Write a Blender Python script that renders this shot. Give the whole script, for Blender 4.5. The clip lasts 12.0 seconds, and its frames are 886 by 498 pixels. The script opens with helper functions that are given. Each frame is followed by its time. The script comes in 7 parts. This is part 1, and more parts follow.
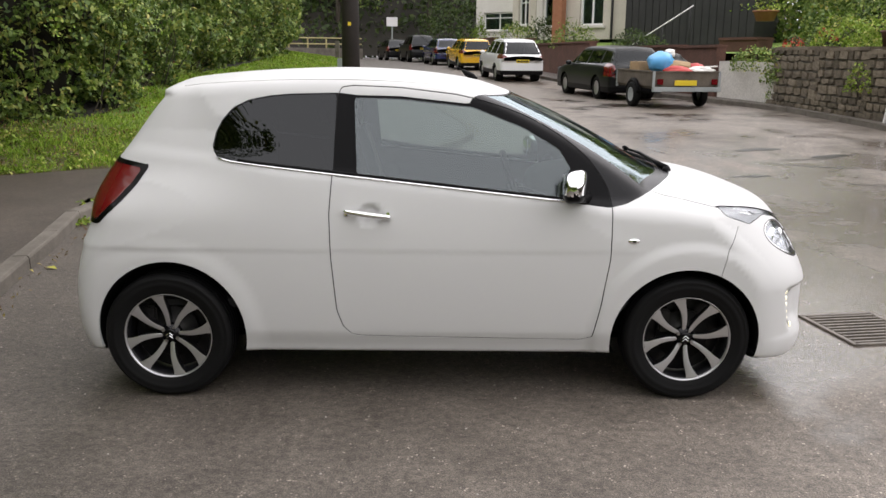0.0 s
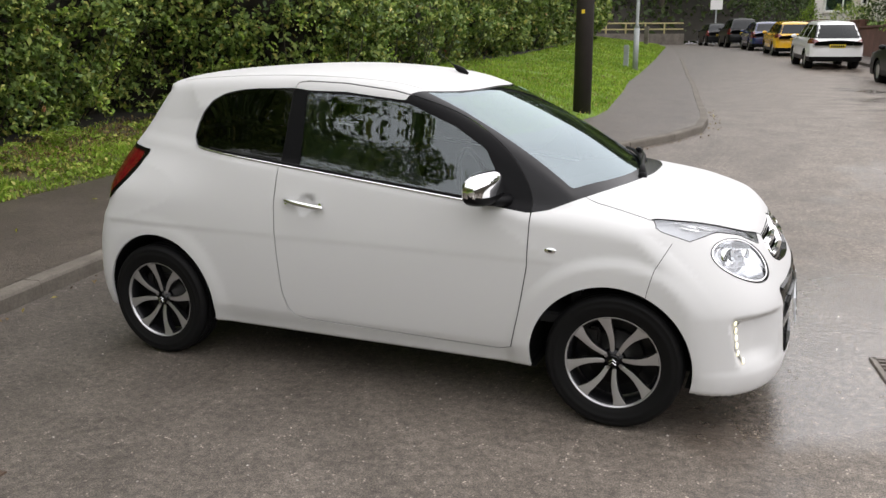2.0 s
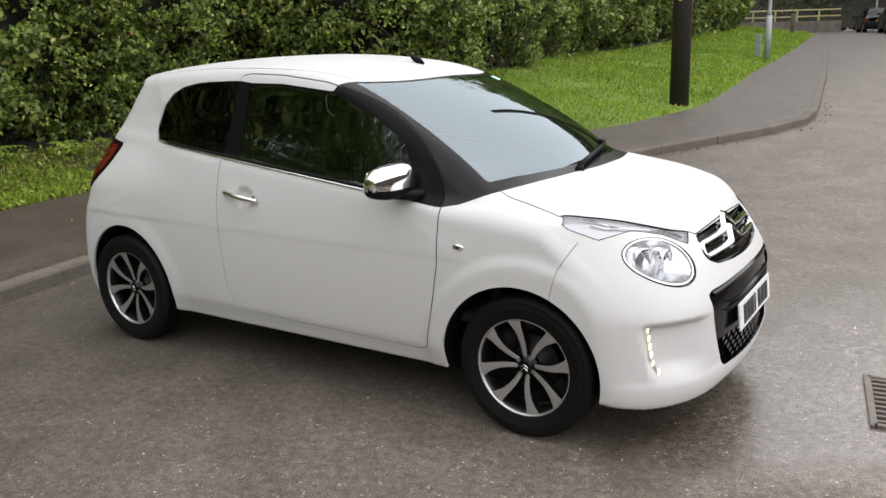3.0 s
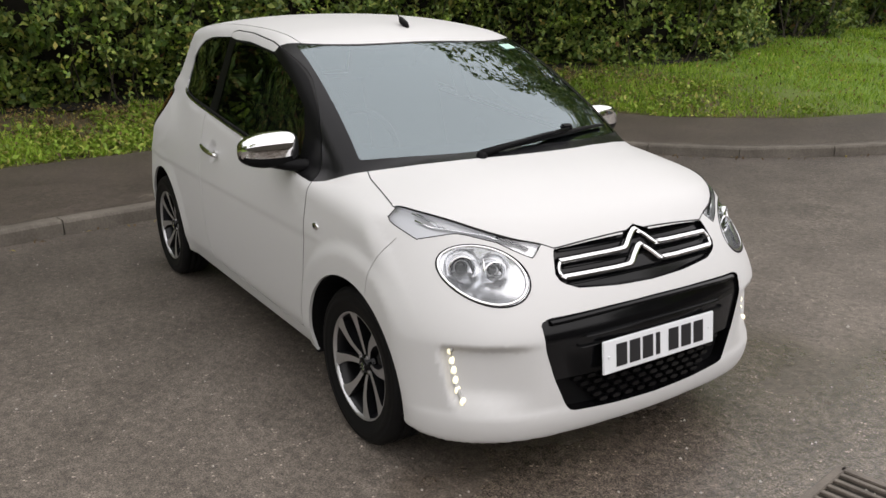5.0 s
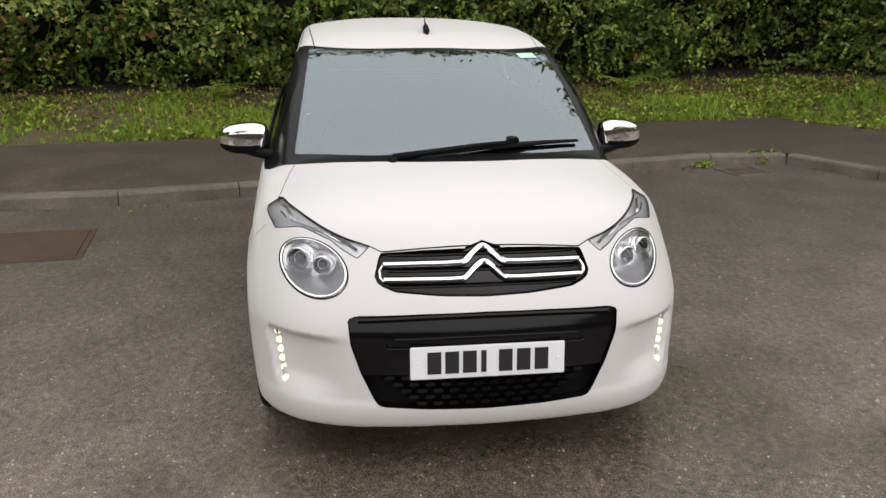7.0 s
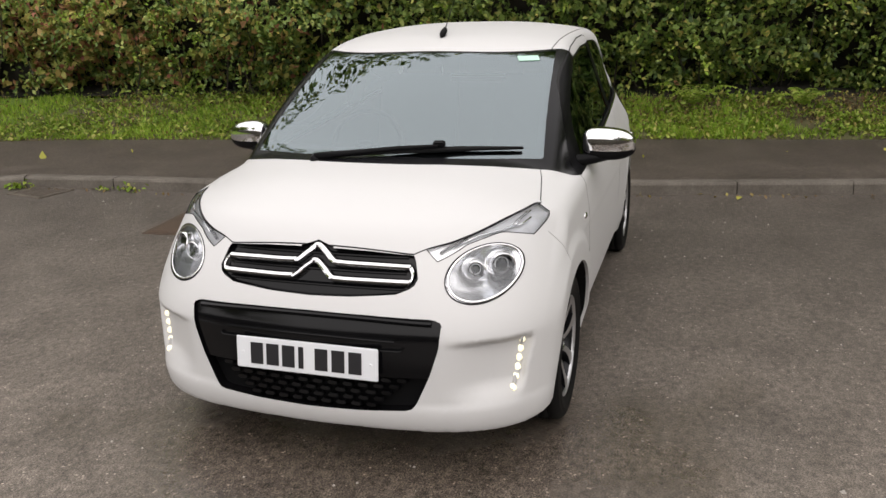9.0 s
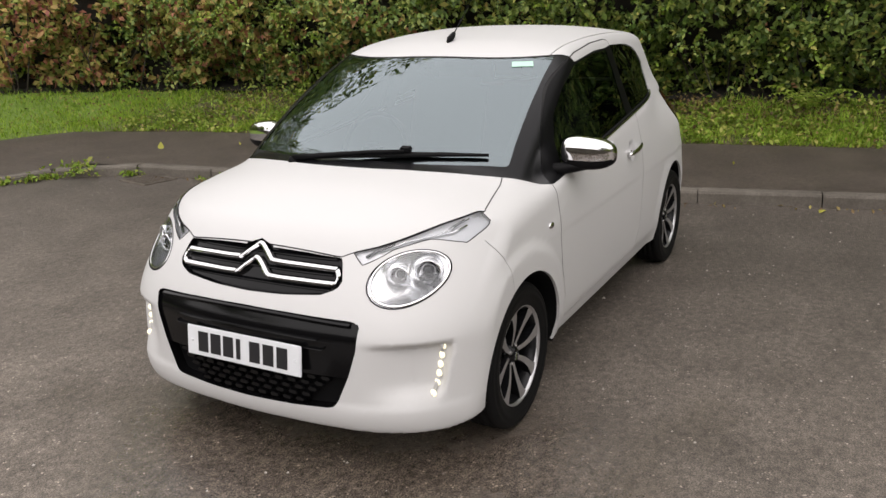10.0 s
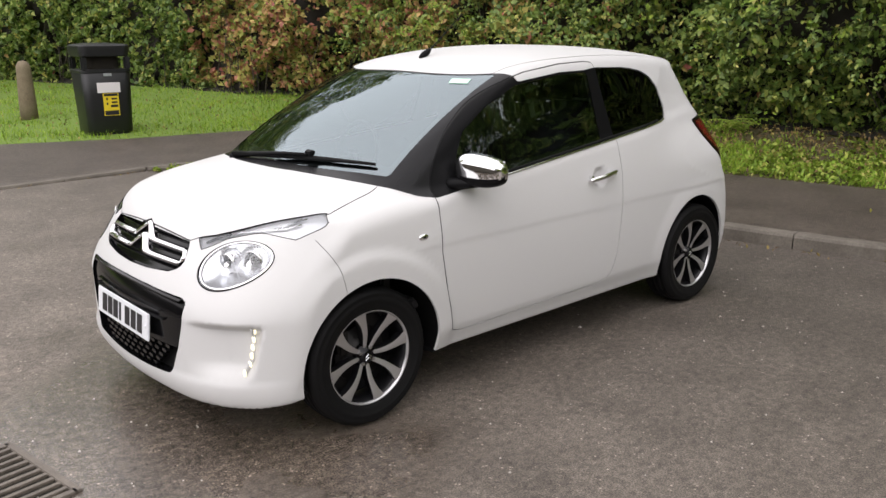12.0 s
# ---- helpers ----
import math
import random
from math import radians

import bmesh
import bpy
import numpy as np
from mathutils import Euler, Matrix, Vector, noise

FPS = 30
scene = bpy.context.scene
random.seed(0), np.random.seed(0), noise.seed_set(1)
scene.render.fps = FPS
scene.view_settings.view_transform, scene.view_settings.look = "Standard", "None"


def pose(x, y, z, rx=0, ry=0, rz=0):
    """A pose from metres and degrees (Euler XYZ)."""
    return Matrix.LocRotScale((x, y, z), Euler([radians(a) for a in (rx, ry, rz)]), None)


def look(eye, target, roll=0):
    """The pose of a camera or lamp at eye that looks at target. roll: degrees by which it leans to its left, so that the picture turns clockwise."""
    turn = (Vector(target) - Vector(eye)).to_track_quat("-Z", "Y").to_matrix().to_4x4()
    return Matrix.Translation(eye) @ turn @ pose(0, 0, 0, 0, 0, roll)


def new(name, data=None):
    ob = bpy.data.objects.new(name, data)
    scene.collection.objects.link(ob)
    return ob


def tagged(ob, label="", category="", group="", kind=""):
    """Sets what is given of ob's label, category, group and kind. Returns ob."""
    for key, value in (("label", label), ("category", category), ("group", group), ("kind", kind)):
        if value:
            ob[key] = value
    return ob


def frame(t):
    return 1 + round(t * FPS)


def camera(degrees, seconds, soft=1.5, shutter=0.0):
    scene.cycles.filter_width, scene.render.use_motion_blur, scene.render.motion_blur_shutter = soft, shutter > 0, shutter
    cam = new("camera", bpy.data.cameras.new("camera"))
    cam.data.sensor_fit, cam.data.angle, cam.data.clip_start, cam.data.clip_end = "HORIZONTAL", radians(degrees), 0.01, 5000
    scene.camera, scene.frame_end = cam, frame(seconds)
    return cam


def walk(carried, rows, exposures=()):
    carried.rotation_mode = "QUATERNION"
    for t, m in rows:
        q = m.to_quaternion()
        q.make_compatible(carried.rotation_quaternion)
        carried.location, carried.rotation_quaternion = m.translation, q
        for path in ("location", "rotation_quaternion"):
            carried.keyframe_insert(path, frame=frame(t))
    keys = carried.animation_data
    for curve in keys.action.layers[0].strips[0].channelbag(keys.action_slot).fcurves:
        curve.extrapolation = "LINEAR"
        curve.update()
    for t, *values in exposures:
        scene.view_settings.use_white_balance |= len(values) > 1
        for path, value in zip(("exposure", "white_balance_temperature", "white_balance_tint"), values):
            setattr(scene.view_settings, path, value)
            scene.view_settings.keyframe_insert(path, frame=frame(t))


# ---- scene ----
cam = camera(56.1, 12.0)
PATH = [
    (0, (0.063, -4.331, 1.51), (0.065, -2.381, 1.065), 0.4),
    (0.5, (0.486, -4.324, 1.507), (0.278, -2.385, 1.061), -0.3),
    (1, (0.942, -4.285, 1.526), (0.531, -2.379, 1.079), -0.1),
    (1.5, (1.367, -4.218, 1.546), (0.757, -2.372, 1.076), 0.1),
    (2, (1.758, -3.991, 1.559), (1.011, -2.199, 1.081), -0.2),
    (2.5, (2.217, -3.773, 1.554), (1.307, -2.06, 1.069), -0.8),
    (3, (2.541, -3.446, 1.512), (1.488, -1.815, 1.03), -1.6),
    (5, (3.586, -2.003, 1.513), (1.981, -0.952, 0.949), 0.1),
    (5.5, (3.894, -1.69, 1.582), (2.173, -0.838, 1.021), 1.3),
    (6, (4.063, -1.338, 1.597), (2.264, -0.671, 1.03), 1.4),
    (6.5, (4.252, -0.961, 1.604), (2.399, -0.484, 1.022), 0.7),
    (7, (4.312, -0.539, 1.604), (2.424, -0.247, 1.015), 0.8),
    (9, (4.153, 1.222, 1.575), (2.325, 0.644, 1.006), -1.4),
    (9.5, (4.074, 1.601, 1.589), (2.318, 0.835, 1.016), -1.9),
    (10, (3.886, 1.944, 1.6), (2.205, 1.021, 1.031), -1.8),
    (10.5, (3.749, 2.349, 1.603), (2.188, 1.231, 1.044), -2.0),
    (11, (3.493, 2.661, 1.555), (2.031, 1.402, 1.027), -2.0),
    (11.5, (3.267, 2.98, 1.567), (1.883, 1.628, 1.061), -0.8),
    (12, (3.012, 3.277, 1.561), (1.724, 1.836, 1.046), -0.3),
]
walk(cam, [(t, look(eye, target, roll)) for t, eye, target, roll in PATH],
     [(0.0, 1.07, 6550, 16), (2.0, 1.03, 6520, 15), (3.0, 1.004, 6520, 15), (5.5, 0.648, 6680, 15), (7.0, 0.648, 6720, 15), (9.5, 0.691, 6780, 16), (11.5, 0.907, 6620, 17), (12.0, 0.994, 6600, 17)])

# ---- world, sun, exposure ----
world = bpy.data.worlds.new("sky")
scene.world = world
world.use_nodes = True
wn = world.node_tree.nodes
sky = wn.new("ShaderNodeTexSky")
sky.sky_type = "NISHITA"
sky.sun_disc = False
sky.sun_elevation, sky.sun_rotation = radians(52), radians(70)
sky.air_density, sky.dust_density, sky.ozone_density = 1.0, 6.0, 1.0
wn["Background"].inputs["Strength"].default_value = 0.15
whiten = wn.new("ShaderNodeHueSaturation")
whiten.inputs["Saturation"].default_value = 0.18
whiten.inputs["Value"].default_value = 1.0
world.node_tree.links.new(sky.outputs["Color"], whiten.inputs["Color"])
cloud = wn.new("ShaderNodeMix")
cloud.data_type = "RGBA"
cloud.inputs[0].default_value = 0.8
cloud.inputs[7].default_value = (6.3, 6.45, 6.5, 1)
world.node_tree.links.new(whiten.outputs["Color"], cloud.inputs[6])
world.node_tree.links.new(cloud.outputs[2], wn["Background"].inputs["Color"])
sun = new("sun", bpy.data.lights.new("sun", "SUN"))
sun.data.energy, sun.data.angle, sun.data.color = 0.5, radians(165), (1.0, 0.97, 0.93)
sun.matrix_world = look((3, 0.5, 10), (0, 0, 0))

# ---- materials ----
def mat(name, colour, rough=0.5, metal=0.0, spec=0.5, coat=0.0):
    m = bpy.data.materials.new(name)
    m.use_nodes = True
    b = m.node_tree.nodes["Principled BSDF"]
    b.inputs["Base Color"].default_value = (*colour, 1)
    b.inputs["Roughness"].default_value = rough
    b.inputs["Metallic"].default_value = metal
    b.inputs["Specular IOR Level"].default_value = spec
    b.inputs["Coat Weight"].default_value = coat
    b.inputs["Coat Roughness"].default_value = 0.03
    return m


def node(m, kind, **ins):
    n = m.node_tree.nodes.new(kind)
    for k, v in ins.items():
        n.inputs[k.replace("_", " ")].default_value = v
    return n


def link(m, a, b):
    m.node_tree.links.new(a, b)


def noise_tex(m, scale, detail=4.0, rough=0.55, coords="Object"):
    tc = node(m, "ShaderNodeTexCoord")
    n = node(m, "ShaderNodeTexNoise", Scale=scale, Detail=detail, Roughness=rough)
    link(m, tc.outputs[coords], n.inputs["Vector"])
    return n


def ramp(m, src, stops):
    r = node(m, "ShaderNodeValToRGB")
    e = r.color_ramp.elements
    while len(e) < len(stops):
        e.new(0.5)
    for el, (p, c) in zip(e, stops):
        el.position, el.color = p, (*c, 1)
    link(m, src, r.inputs["Fac"])
    return r


def mix(m, fac, a, b, mode="MIX"):
    n = m.node_tree.nodes.new("ShaderNodeMix")
    n.data_type, n.blend_type = "RGBA", mode
    for src, k in ((fac, 0), (a, 6), (b, 7)):
        if isinstance(src, (int, float)):
            n.inputs[k].default_value = src
        elif isinstance(src, tuple):
            n.inputs[k].default_value = (*src, 1)
        else:
            link(m, src, n.inputs[k])
    return n.outputs[2]


def bsdf(m):
    return m.node_tree.nodes["Principled BSDF"]


def bump(m, height, strength, dist=0.01):
    b = node(m, "ShaderNodeBump", Strength=strength, Distance=dist)
    link(m, height, b.inputs["Height"])
    link(m, b.outputs["Normal"], bsdf(m).inputs["Normal"])
    return b


white_paint = mat("white_paint", (0.57, 0.57, 0.565), 0.45, spec=0.35, coat=0.14)
bsdf(white_paint).inputs["Coat Roughness"].default_value = 0.25
black_plastic = mat("black_plastic", (0.006, 0.006, 0.0065), 0.36, spec=0.07)
gloss_black = mat("gloss_black", (0.003, 0.003, 0.0035), 0.12, spec=0.24)
rubber = mat("rubber", (0.006, 0.006, 0.0062), 0.6, spec=0.14)
chrome = mat("chrome", (0.85, 0.85, 0.86), 0.05, 1.0)

pillar_black = mat("pillar_black", (0.006, 0.006, 0.007), 0.27, spec=0.22)
border_black = mat("border_black", (0.010, 0.010, 0.011), 0.5, spec=0.2)
gap_dark = mat("gap_dark", (0.02, 0.02, 0.02), 0.9)
trim_dark = mat("trim_dark", (0.03, 0.03, 0.032), 0.8)
seat_cloth = mat("seat_cloth", (0.035, 0.035, 0.04), 0.9)
red_lens = mat("red_lens", (0.12, 0.002, 0.005), 0.12, coat=1.0)
silver = mat("silver", (0.52, 0.52, 0.53), 0.34, 0.85)
dark_alloy = mat("dark_alloy", (0.006, 0.006, 0.007), 0.32, 0.0, spec=0.3)
disc_dark = mat("disc_dark", (0.022, 0.021, 0.020), 0.5, 0.6)
steel = mat("steel", (0.32, 0.31, 0.30), 0.45, 0.9)
plate_white = mat("plate_white", (0.72, 0.74, 0.76), 0.35)
ink = mat("ink", (0.012, 0.012, 0.014), 0.45)
lamp_silver = mat("lamp_silver", (0.66, 0.67, 0.68), 0.3, 0.5)
lamp_bright = mat("lamp_bright", (0.80, 0.80, 0.81), 0.16, 0.85)
lamp_white = mat("lamp_white", (0.72, 0.72, 0.73), 0.3, 0.45)
lamp_grey = mat("lamp_grey", (0.05, 0.052, 0.056), 0.2, 0.4, coat=0.6)


def pane_material(name, tint, ior, rough=0.0, sheen=(0.95, 0.98, 1.0)):
    """Thin glass: a tinted pane that mirrors its surroundings by Fresnel."""
    m = bpy.data.materials.new(name)
    m.use_nodes = True
    t = m.node_tree
    t.nodes.remove(t.nodes["Principled BSDF"])
    clear = node(m, "ShaderNodeBsdfTransparent", Color=(*tint, 1))
    shine = node(m, "ShaderNodeBsdfGlossy", Roughness=rough, Color=(*sheen, 1))
    fr = node(m, "ShaderNodeFresnel", IOR=ior)
    mx = node(m, "ShaderNodeMixShader")
    link(m, fr.outputs[0], mx.inputs[0])
    link(m, clear.outputs[0], mx.inputs[1])
    link(m, shine.outputs[0], mx.inputs[2])
    link(m, mx.outputs[0], t.nodes["Material Output"].inputs["Surface"])
    return m


glass_screen = pane_material("glass_screen", (0.50, 0.58, 0.56), 2.85, 0.0, (0.82, 0.95, 1.0))
glass_door = pane_material("glass_door", (0.52, 0.60, 0.57), 1.85, 0.0, (0.88, 0.97, 1.0))
glass_dark = pane_material("glass_dark", (0.03, 0.03, 0.035), 1.45, 0.01)
glass_lens = pane_material("glass_lens", (0.93, 0.94, 0.95), 1.65)
drl_glow = bpy.data.materials.new("drl_glow")
drl_glow.use_nodes = True
bsdf(drl_glow).inputs["Base Color"].default_value = (0.9, 0.88, 0.75, 1)
bsdf(drl_glow).inputs["Emission Color"].default_value = (1.0, 0.92, 0.60, 1)
bsdf(drl_glow).inputs["Emission Strength"].default_value = 0.55
sticker_green = mat("sticker_green", (0.45, 0.72, 0.58), 0.4)


def finish_asphalt(name, dark, light, wet_from, wet_to, rough_dry, rough_wet, x_tone_from=1.0, x_tone_to=1.0):
    m = mat(name, dark, 0.6)
    tc = node(m, "ShaderNodeTexCoord")

    def tex(scale, detail, rough):
        n = node(m, "ShaderNodeTexNoise", Scale=scale, Detail=detail, Roughness=rough)
        link(m, tc.outputs["Object"], n.inputs["Vector"])
        return n.outputs["Fac"]

    fine, stain, patch, rare = tex(150.0, 4.0, 0.8), tex(2.3, 6.0, 0.65), tex(0.8, 6.0, 0.65), tex(21.0, 2.0, 0.6)
    grain = node(m, "ShaderNodeTexVoronoi", Scale=62.0)
    link(m, tc.outputs["Object"], grain.inputs["Vector"])
    base = mix(m, ramp(m, fine, [(0.42, (0, 0, 0)), (0.60, (1, 1, 1))]).outputs[0], dark, light)
    mottle = ramp(m, tex(26.0, 5.0, 0.8), [(0.38, (0.5, 0.49, 0.48)), (0.62, (1.22, 1.21, 1.2))])
    base = mix(m, 1.0, base, mottle.outputs[0], "MULTIPLY")
    chip = ramp(m, grain.outputs["Distance"], [(0.0, (1, 1, 1)), (0.22, (0.8, 0.8, 0.8)), (0.32, (0, 0, 0))])
    pick = mix(m, ramp(m, rare, [(0.555, (0, 0, 0)), (0.67, (1, 1, 1))]).outputs[0], (0, 0, 0), chip.outputs[0])
    base = mix(m, pick, base, tuple(2.3 * c for c in light))
    tone = ramp(m, stain, [(0.30, (0.58, 0.57, 0.56)), (0.66, (1.0, 1.0, 1.0))])
    base = mix(m, 1.0, base, tone.outputs[0], "MULTIPLY")
    # base colour scaled along x: darker towards -1.5, lighter towards 2.6
    sep = node(m, "ShaderNodeSeparateXYZ")
    link(m, tc.outputs["Object"], sep.inputs[0])
    worn = node(m, "ShaderNodeMapRange")
    for k, val in ((1, -1.5), (2, 2.6), (3, x_tone_from), (4, x_tone_to)):
        worn.inputs[k].default_value = val
    link(m, sep.outputs["X"], worn.inputs[0])
    base = mix(m, 1.0, base, worn.outputs[0], "MULTIPLY")
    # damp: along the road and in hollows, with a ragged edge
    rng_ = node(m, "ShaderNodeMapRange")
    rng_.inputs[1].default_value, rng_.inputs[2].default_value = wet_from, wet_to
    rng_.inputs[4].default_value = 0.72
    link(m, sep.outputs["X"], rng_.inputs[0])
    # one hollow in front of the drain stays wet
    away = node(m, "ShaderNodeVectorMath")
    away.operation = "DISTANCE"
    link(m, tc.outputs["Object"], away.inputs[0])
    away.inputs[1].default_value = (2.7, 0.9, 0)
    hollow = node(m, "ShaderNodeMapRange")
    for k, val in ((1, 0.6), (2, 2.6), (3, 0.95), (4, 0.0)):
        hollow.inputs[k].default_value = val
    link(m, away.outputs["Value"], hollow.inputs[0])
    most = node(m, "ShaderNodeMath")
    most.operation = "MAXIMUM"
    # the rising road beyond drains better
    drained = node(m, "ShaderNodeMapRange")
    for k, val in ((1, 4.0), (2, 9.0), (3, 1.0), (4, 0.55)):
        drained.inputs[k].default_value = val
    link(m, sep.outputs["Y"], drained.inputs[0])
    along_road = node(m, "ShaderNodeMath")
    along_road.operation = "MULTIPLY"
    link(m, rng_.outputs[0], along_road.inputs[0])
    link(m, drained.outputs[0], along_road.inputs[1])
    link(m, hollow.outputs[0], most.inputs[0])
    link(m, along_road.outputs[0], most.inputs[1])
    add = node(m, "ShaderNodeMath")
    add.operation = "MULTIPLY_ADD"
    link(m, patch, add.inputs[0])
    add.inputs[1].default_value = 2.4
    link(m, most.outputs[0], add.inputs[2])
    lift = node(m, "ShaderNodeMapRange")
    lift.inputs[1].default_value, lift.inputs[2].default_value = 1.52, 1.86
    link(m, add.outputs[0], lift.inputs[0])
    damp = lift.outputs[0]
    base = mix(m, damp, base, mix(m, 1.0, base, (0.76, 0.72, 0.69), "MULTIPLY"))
    link(m, base, bsdf(m).inputs["Base Color"])
    rough = mix(m, damp, (rough_dry,) * 3, (rough_wet,) * 3)
    link(m, rough, bsdf(m).inputs["Roughness"])
    film = node(m, "ShaderNodeMath")
    film.operation = "MULTIPLY"
    link(m, damp, film.inputs[0])
    film.inputs[1].default_value = 1.0
    link(m, film.outputs[0], bsdf(m).inputs["Coat Weight"])
    bsdf(m).inputs["Coat Roughness"].default_value = 0.12
    bsdf(m).inputs["Coat IOR"].default_value = 1.55
    h = mix(m, 0.5, grain.outputs["Distance"], fine)
    bump(m, h, 0.9, 0.006)
    ripple = node(m, "ShaderNodeBump", Strength=0.3, Distance=0.004)
    link(m, h, ripple.inputs["Height"])
    link(m, ripple.outputs["Normal"], bsdf(m).inputs["Coat Normal"])
    return m


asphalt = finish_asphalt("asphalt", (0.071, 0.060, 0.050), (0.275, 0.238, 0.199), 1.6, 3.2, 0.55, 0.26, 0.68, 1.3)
pave_asphalt = finish_asphalt("pave_asphalt", (0.050, 0.041, 0.034), (0.16, 0.132, 0.110), 40, 50, 0.5, 0.3)


def weathered(name, a, b, scale, rough, bump_s=0.3, fine=60.0):
    """Two tones in stains and grain, with a little relief."""
    m = mat(name, a, rough)
    s, g = noise_tex(m, scale, 6.0, 0.65), noise_tex(m, fine, 4.0, 0.7)
    c = mix(m, ramp(m, s.outputs["Fac"], [(0.3, (0, 0, 0)), (0.7, (1, 1, 1))]).outputs[0], a, b)
    c = mix(m, 1.0, c, ramp(m, g.outputs["Fac"], [(0.3, (0.65, 0.65, 0.65)), (0.7, (1, 1, 1))]).outputs[0], "MULTIPLY")
    link(m, c, bsdf(m).inputs["Base Color"])
    bump(m, g.outputs["Fac"], bump_s, 0.006)
    return m


concrete = weathered("concrete", (0.095, 0.082, 0.066), (0.19, 0.168, 0.14), 2.5, 0.85)
grass_soil = weathered("grass_soil", (0.085, 0.088, 0.028), (0.11, 0.078, 0.042), 2.6, 0.95, 0.9, 22)
lawn_y = node(grass_soil, "ShaderNodeSeparateXYZ")
link(grass_soil, node(grass_soil, "ShaderNodeTexCoord").outputs["Object"], lawn_y.inputs[0])
apart = node(grass_soil, "ShaderNodeMath")
apart.operation = "ABSOLUTE"
link(grass_soil, lawn_y.outputs["Y"], apart.inputs[0])
turf = node(grass_soil, "ShaderNodeMapRange")
turf.inputs[1].default_value, turf.inputs[2].default_value = 6.6, 8.2
link(grass_soil, apart.outputs[0], turf.inputs[0])
link(grass_soil, mix(grass_soil, turf.outputs[0], bsdf(grass_soil).inputs["Base Color"].links[0].from_socket, mix(grass_soil, noise_tex(grass_soil, 9.0).outputs["Fac"], (0.09, 0.15, 0.02), (0.16, 0.25, 0.035))), bsdf(grass_soil).inputs["Base Color"])
# near-black: bank soil, and painted shade in the hedge, drain pits and bin
soil_and_shade = weathered("soil_and_shade", (0.010, 0.008, 0.005), (0.022, 0.018, 0.010), 2.0, 0.95)
iron = weathered("iron", (0.10, 0.085, 0.07), (0.2, 0.17, 0.14), 9.0, 0.45, 0.3, 120)
rust = weathered("rust", (0.055, 0.035, 0.022), (0.10, 0.062, 0.04), 5.0, 0.6, 0.5, 90)
bark = weathered("bark", (0.05, 0.04, 0.03), (0.09, 0.075, 0.055), 6.0, 0.9, 0.6, 40)
creosote = weathered("creosote", (0.014, 0.010, 0.008), (0.028, 0.02, 0.016), 3.0, 0.75, 0.5, 50)
timber = weathered("timber", (0.16, 0.12, 0.075), (0.26, 0.21, 0.14), 4.0, 0.85, 0.5, 60)
tar = mat("tar", (0.012, 0.011, 0.010), 0.3)
bin_black = weathered("bin_black", (0.0066, 0.00715, 0.0077), (0.0121, 0.0132, 0.0143), 5.0, 0.42, 0.1)
galvanised = weathered("galvanised", (0.30, 0.33, 0.33), (0.42, 0.44, 0.44), 3.0, 0.55, 0.1)


def leaf_material(name, stops, rough=0.5, shine=0.25):
    """Leaves that differ one by one, with a little light through them."""
    m = mat(name, stops[0][1], rough, spec=shine)
    geo = node(m, "ShaderNodeNewGeometry")
    big = noise_tex(m, 0.7, 3.0)
    c = ramp(m, geo.outputs["Random Per Island"], stops)
    tone = ramp(m, big.outputs["Fac"], [(0.3, (0.62, 0.68, 0.6)), (0.7, (1.0, 1.0, 1.0))])
    col = mix(m, 1.0, c.outputs[0], tone.outputs[0], "MULTIPLY")
    link(m, col, bsdf(m).inputs["Base Color"])
    tr = node(m, "ShaderNodeBsdfTranslucent")
    link(m, col, tr.inputs["Color"])
    mx = node(m, "ShaderNodeMixShader", Fac=0.22)
    link(m, bsdf(m).outputs[0], mx.inputs[1])
    link(m, tr.outputs[0], mx.inputs[2])
    link(m, mx.outputs[0], m.node_tree.nodes["Material Output"].inputs["Surface"])
    return m


hedge_leaf = leaf_material("hedge_leaf", [(0.0, (0.06, 0.115, 0.020)), (0.3, (0.14, 0.22, 0.045)), (0.7, (0.25, 0.33, 0.075)), (0.93, (0.42, 0.46, 0.12)), (1.0, (0.52, 0.42, 0.11))], 0.42, 0.35)
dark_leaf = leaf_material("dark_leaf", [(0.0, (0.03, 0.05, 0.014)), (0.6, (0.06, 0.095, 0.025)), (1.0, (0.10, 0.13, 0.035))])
autumn_leaf = leaf_material("autumn_leaf", [(0.0, (0.20, 0.26, 0.06)), (0.3, (0.40, 0.40, 0.10)), (0.5, (0.56, 0.46, 0.14)), (0.68, (0.55, 0.33, 0.14)), (0.85, (0.48, 0.19, 0.12)), (1.0, (0.34, 0.11, 0.09))])
lime_leaf = leaf_material("lime_leaf", [(0.0, (0.13, 0.2, 0.02)), (1.0, (0.26, 0.36, 0.04))])
grass_blade = leaf_material("grass_blade", [(0.0, (0.13, 0.22, 0.02)), (0.5, (0.25, 0.40, 0.035)), (0.88, (0.36, 0.50, 0.055)), (1.0, (0.46, 0.42, 0.11))])
weed_leaf = leaf_material("weed_leaf", [(0.0, (0.13, 0.20, 0.025)), (0.5, (0.26, 0.39, 0.045)), (0.8, (0.40, 0.46, 0.09)), (1.0, (0.50, 0.44, 0.14))])
fallen_leaf = leaf_material("fallen_leaf", [(0.0, (0.09, 0.055, 0.03)), (0.45, (0.19, 0.12, 0.06)), (0.8, (0.30, 0.22, 0.08)), (1.0, (0.48, 0.40, 0.12))])
yellow_leaf = leaf_material("yellow_leaf", [(0.0, (0.42, 0.40, 0.07)), (1.0, (0.60, 0.55, 0.12))])

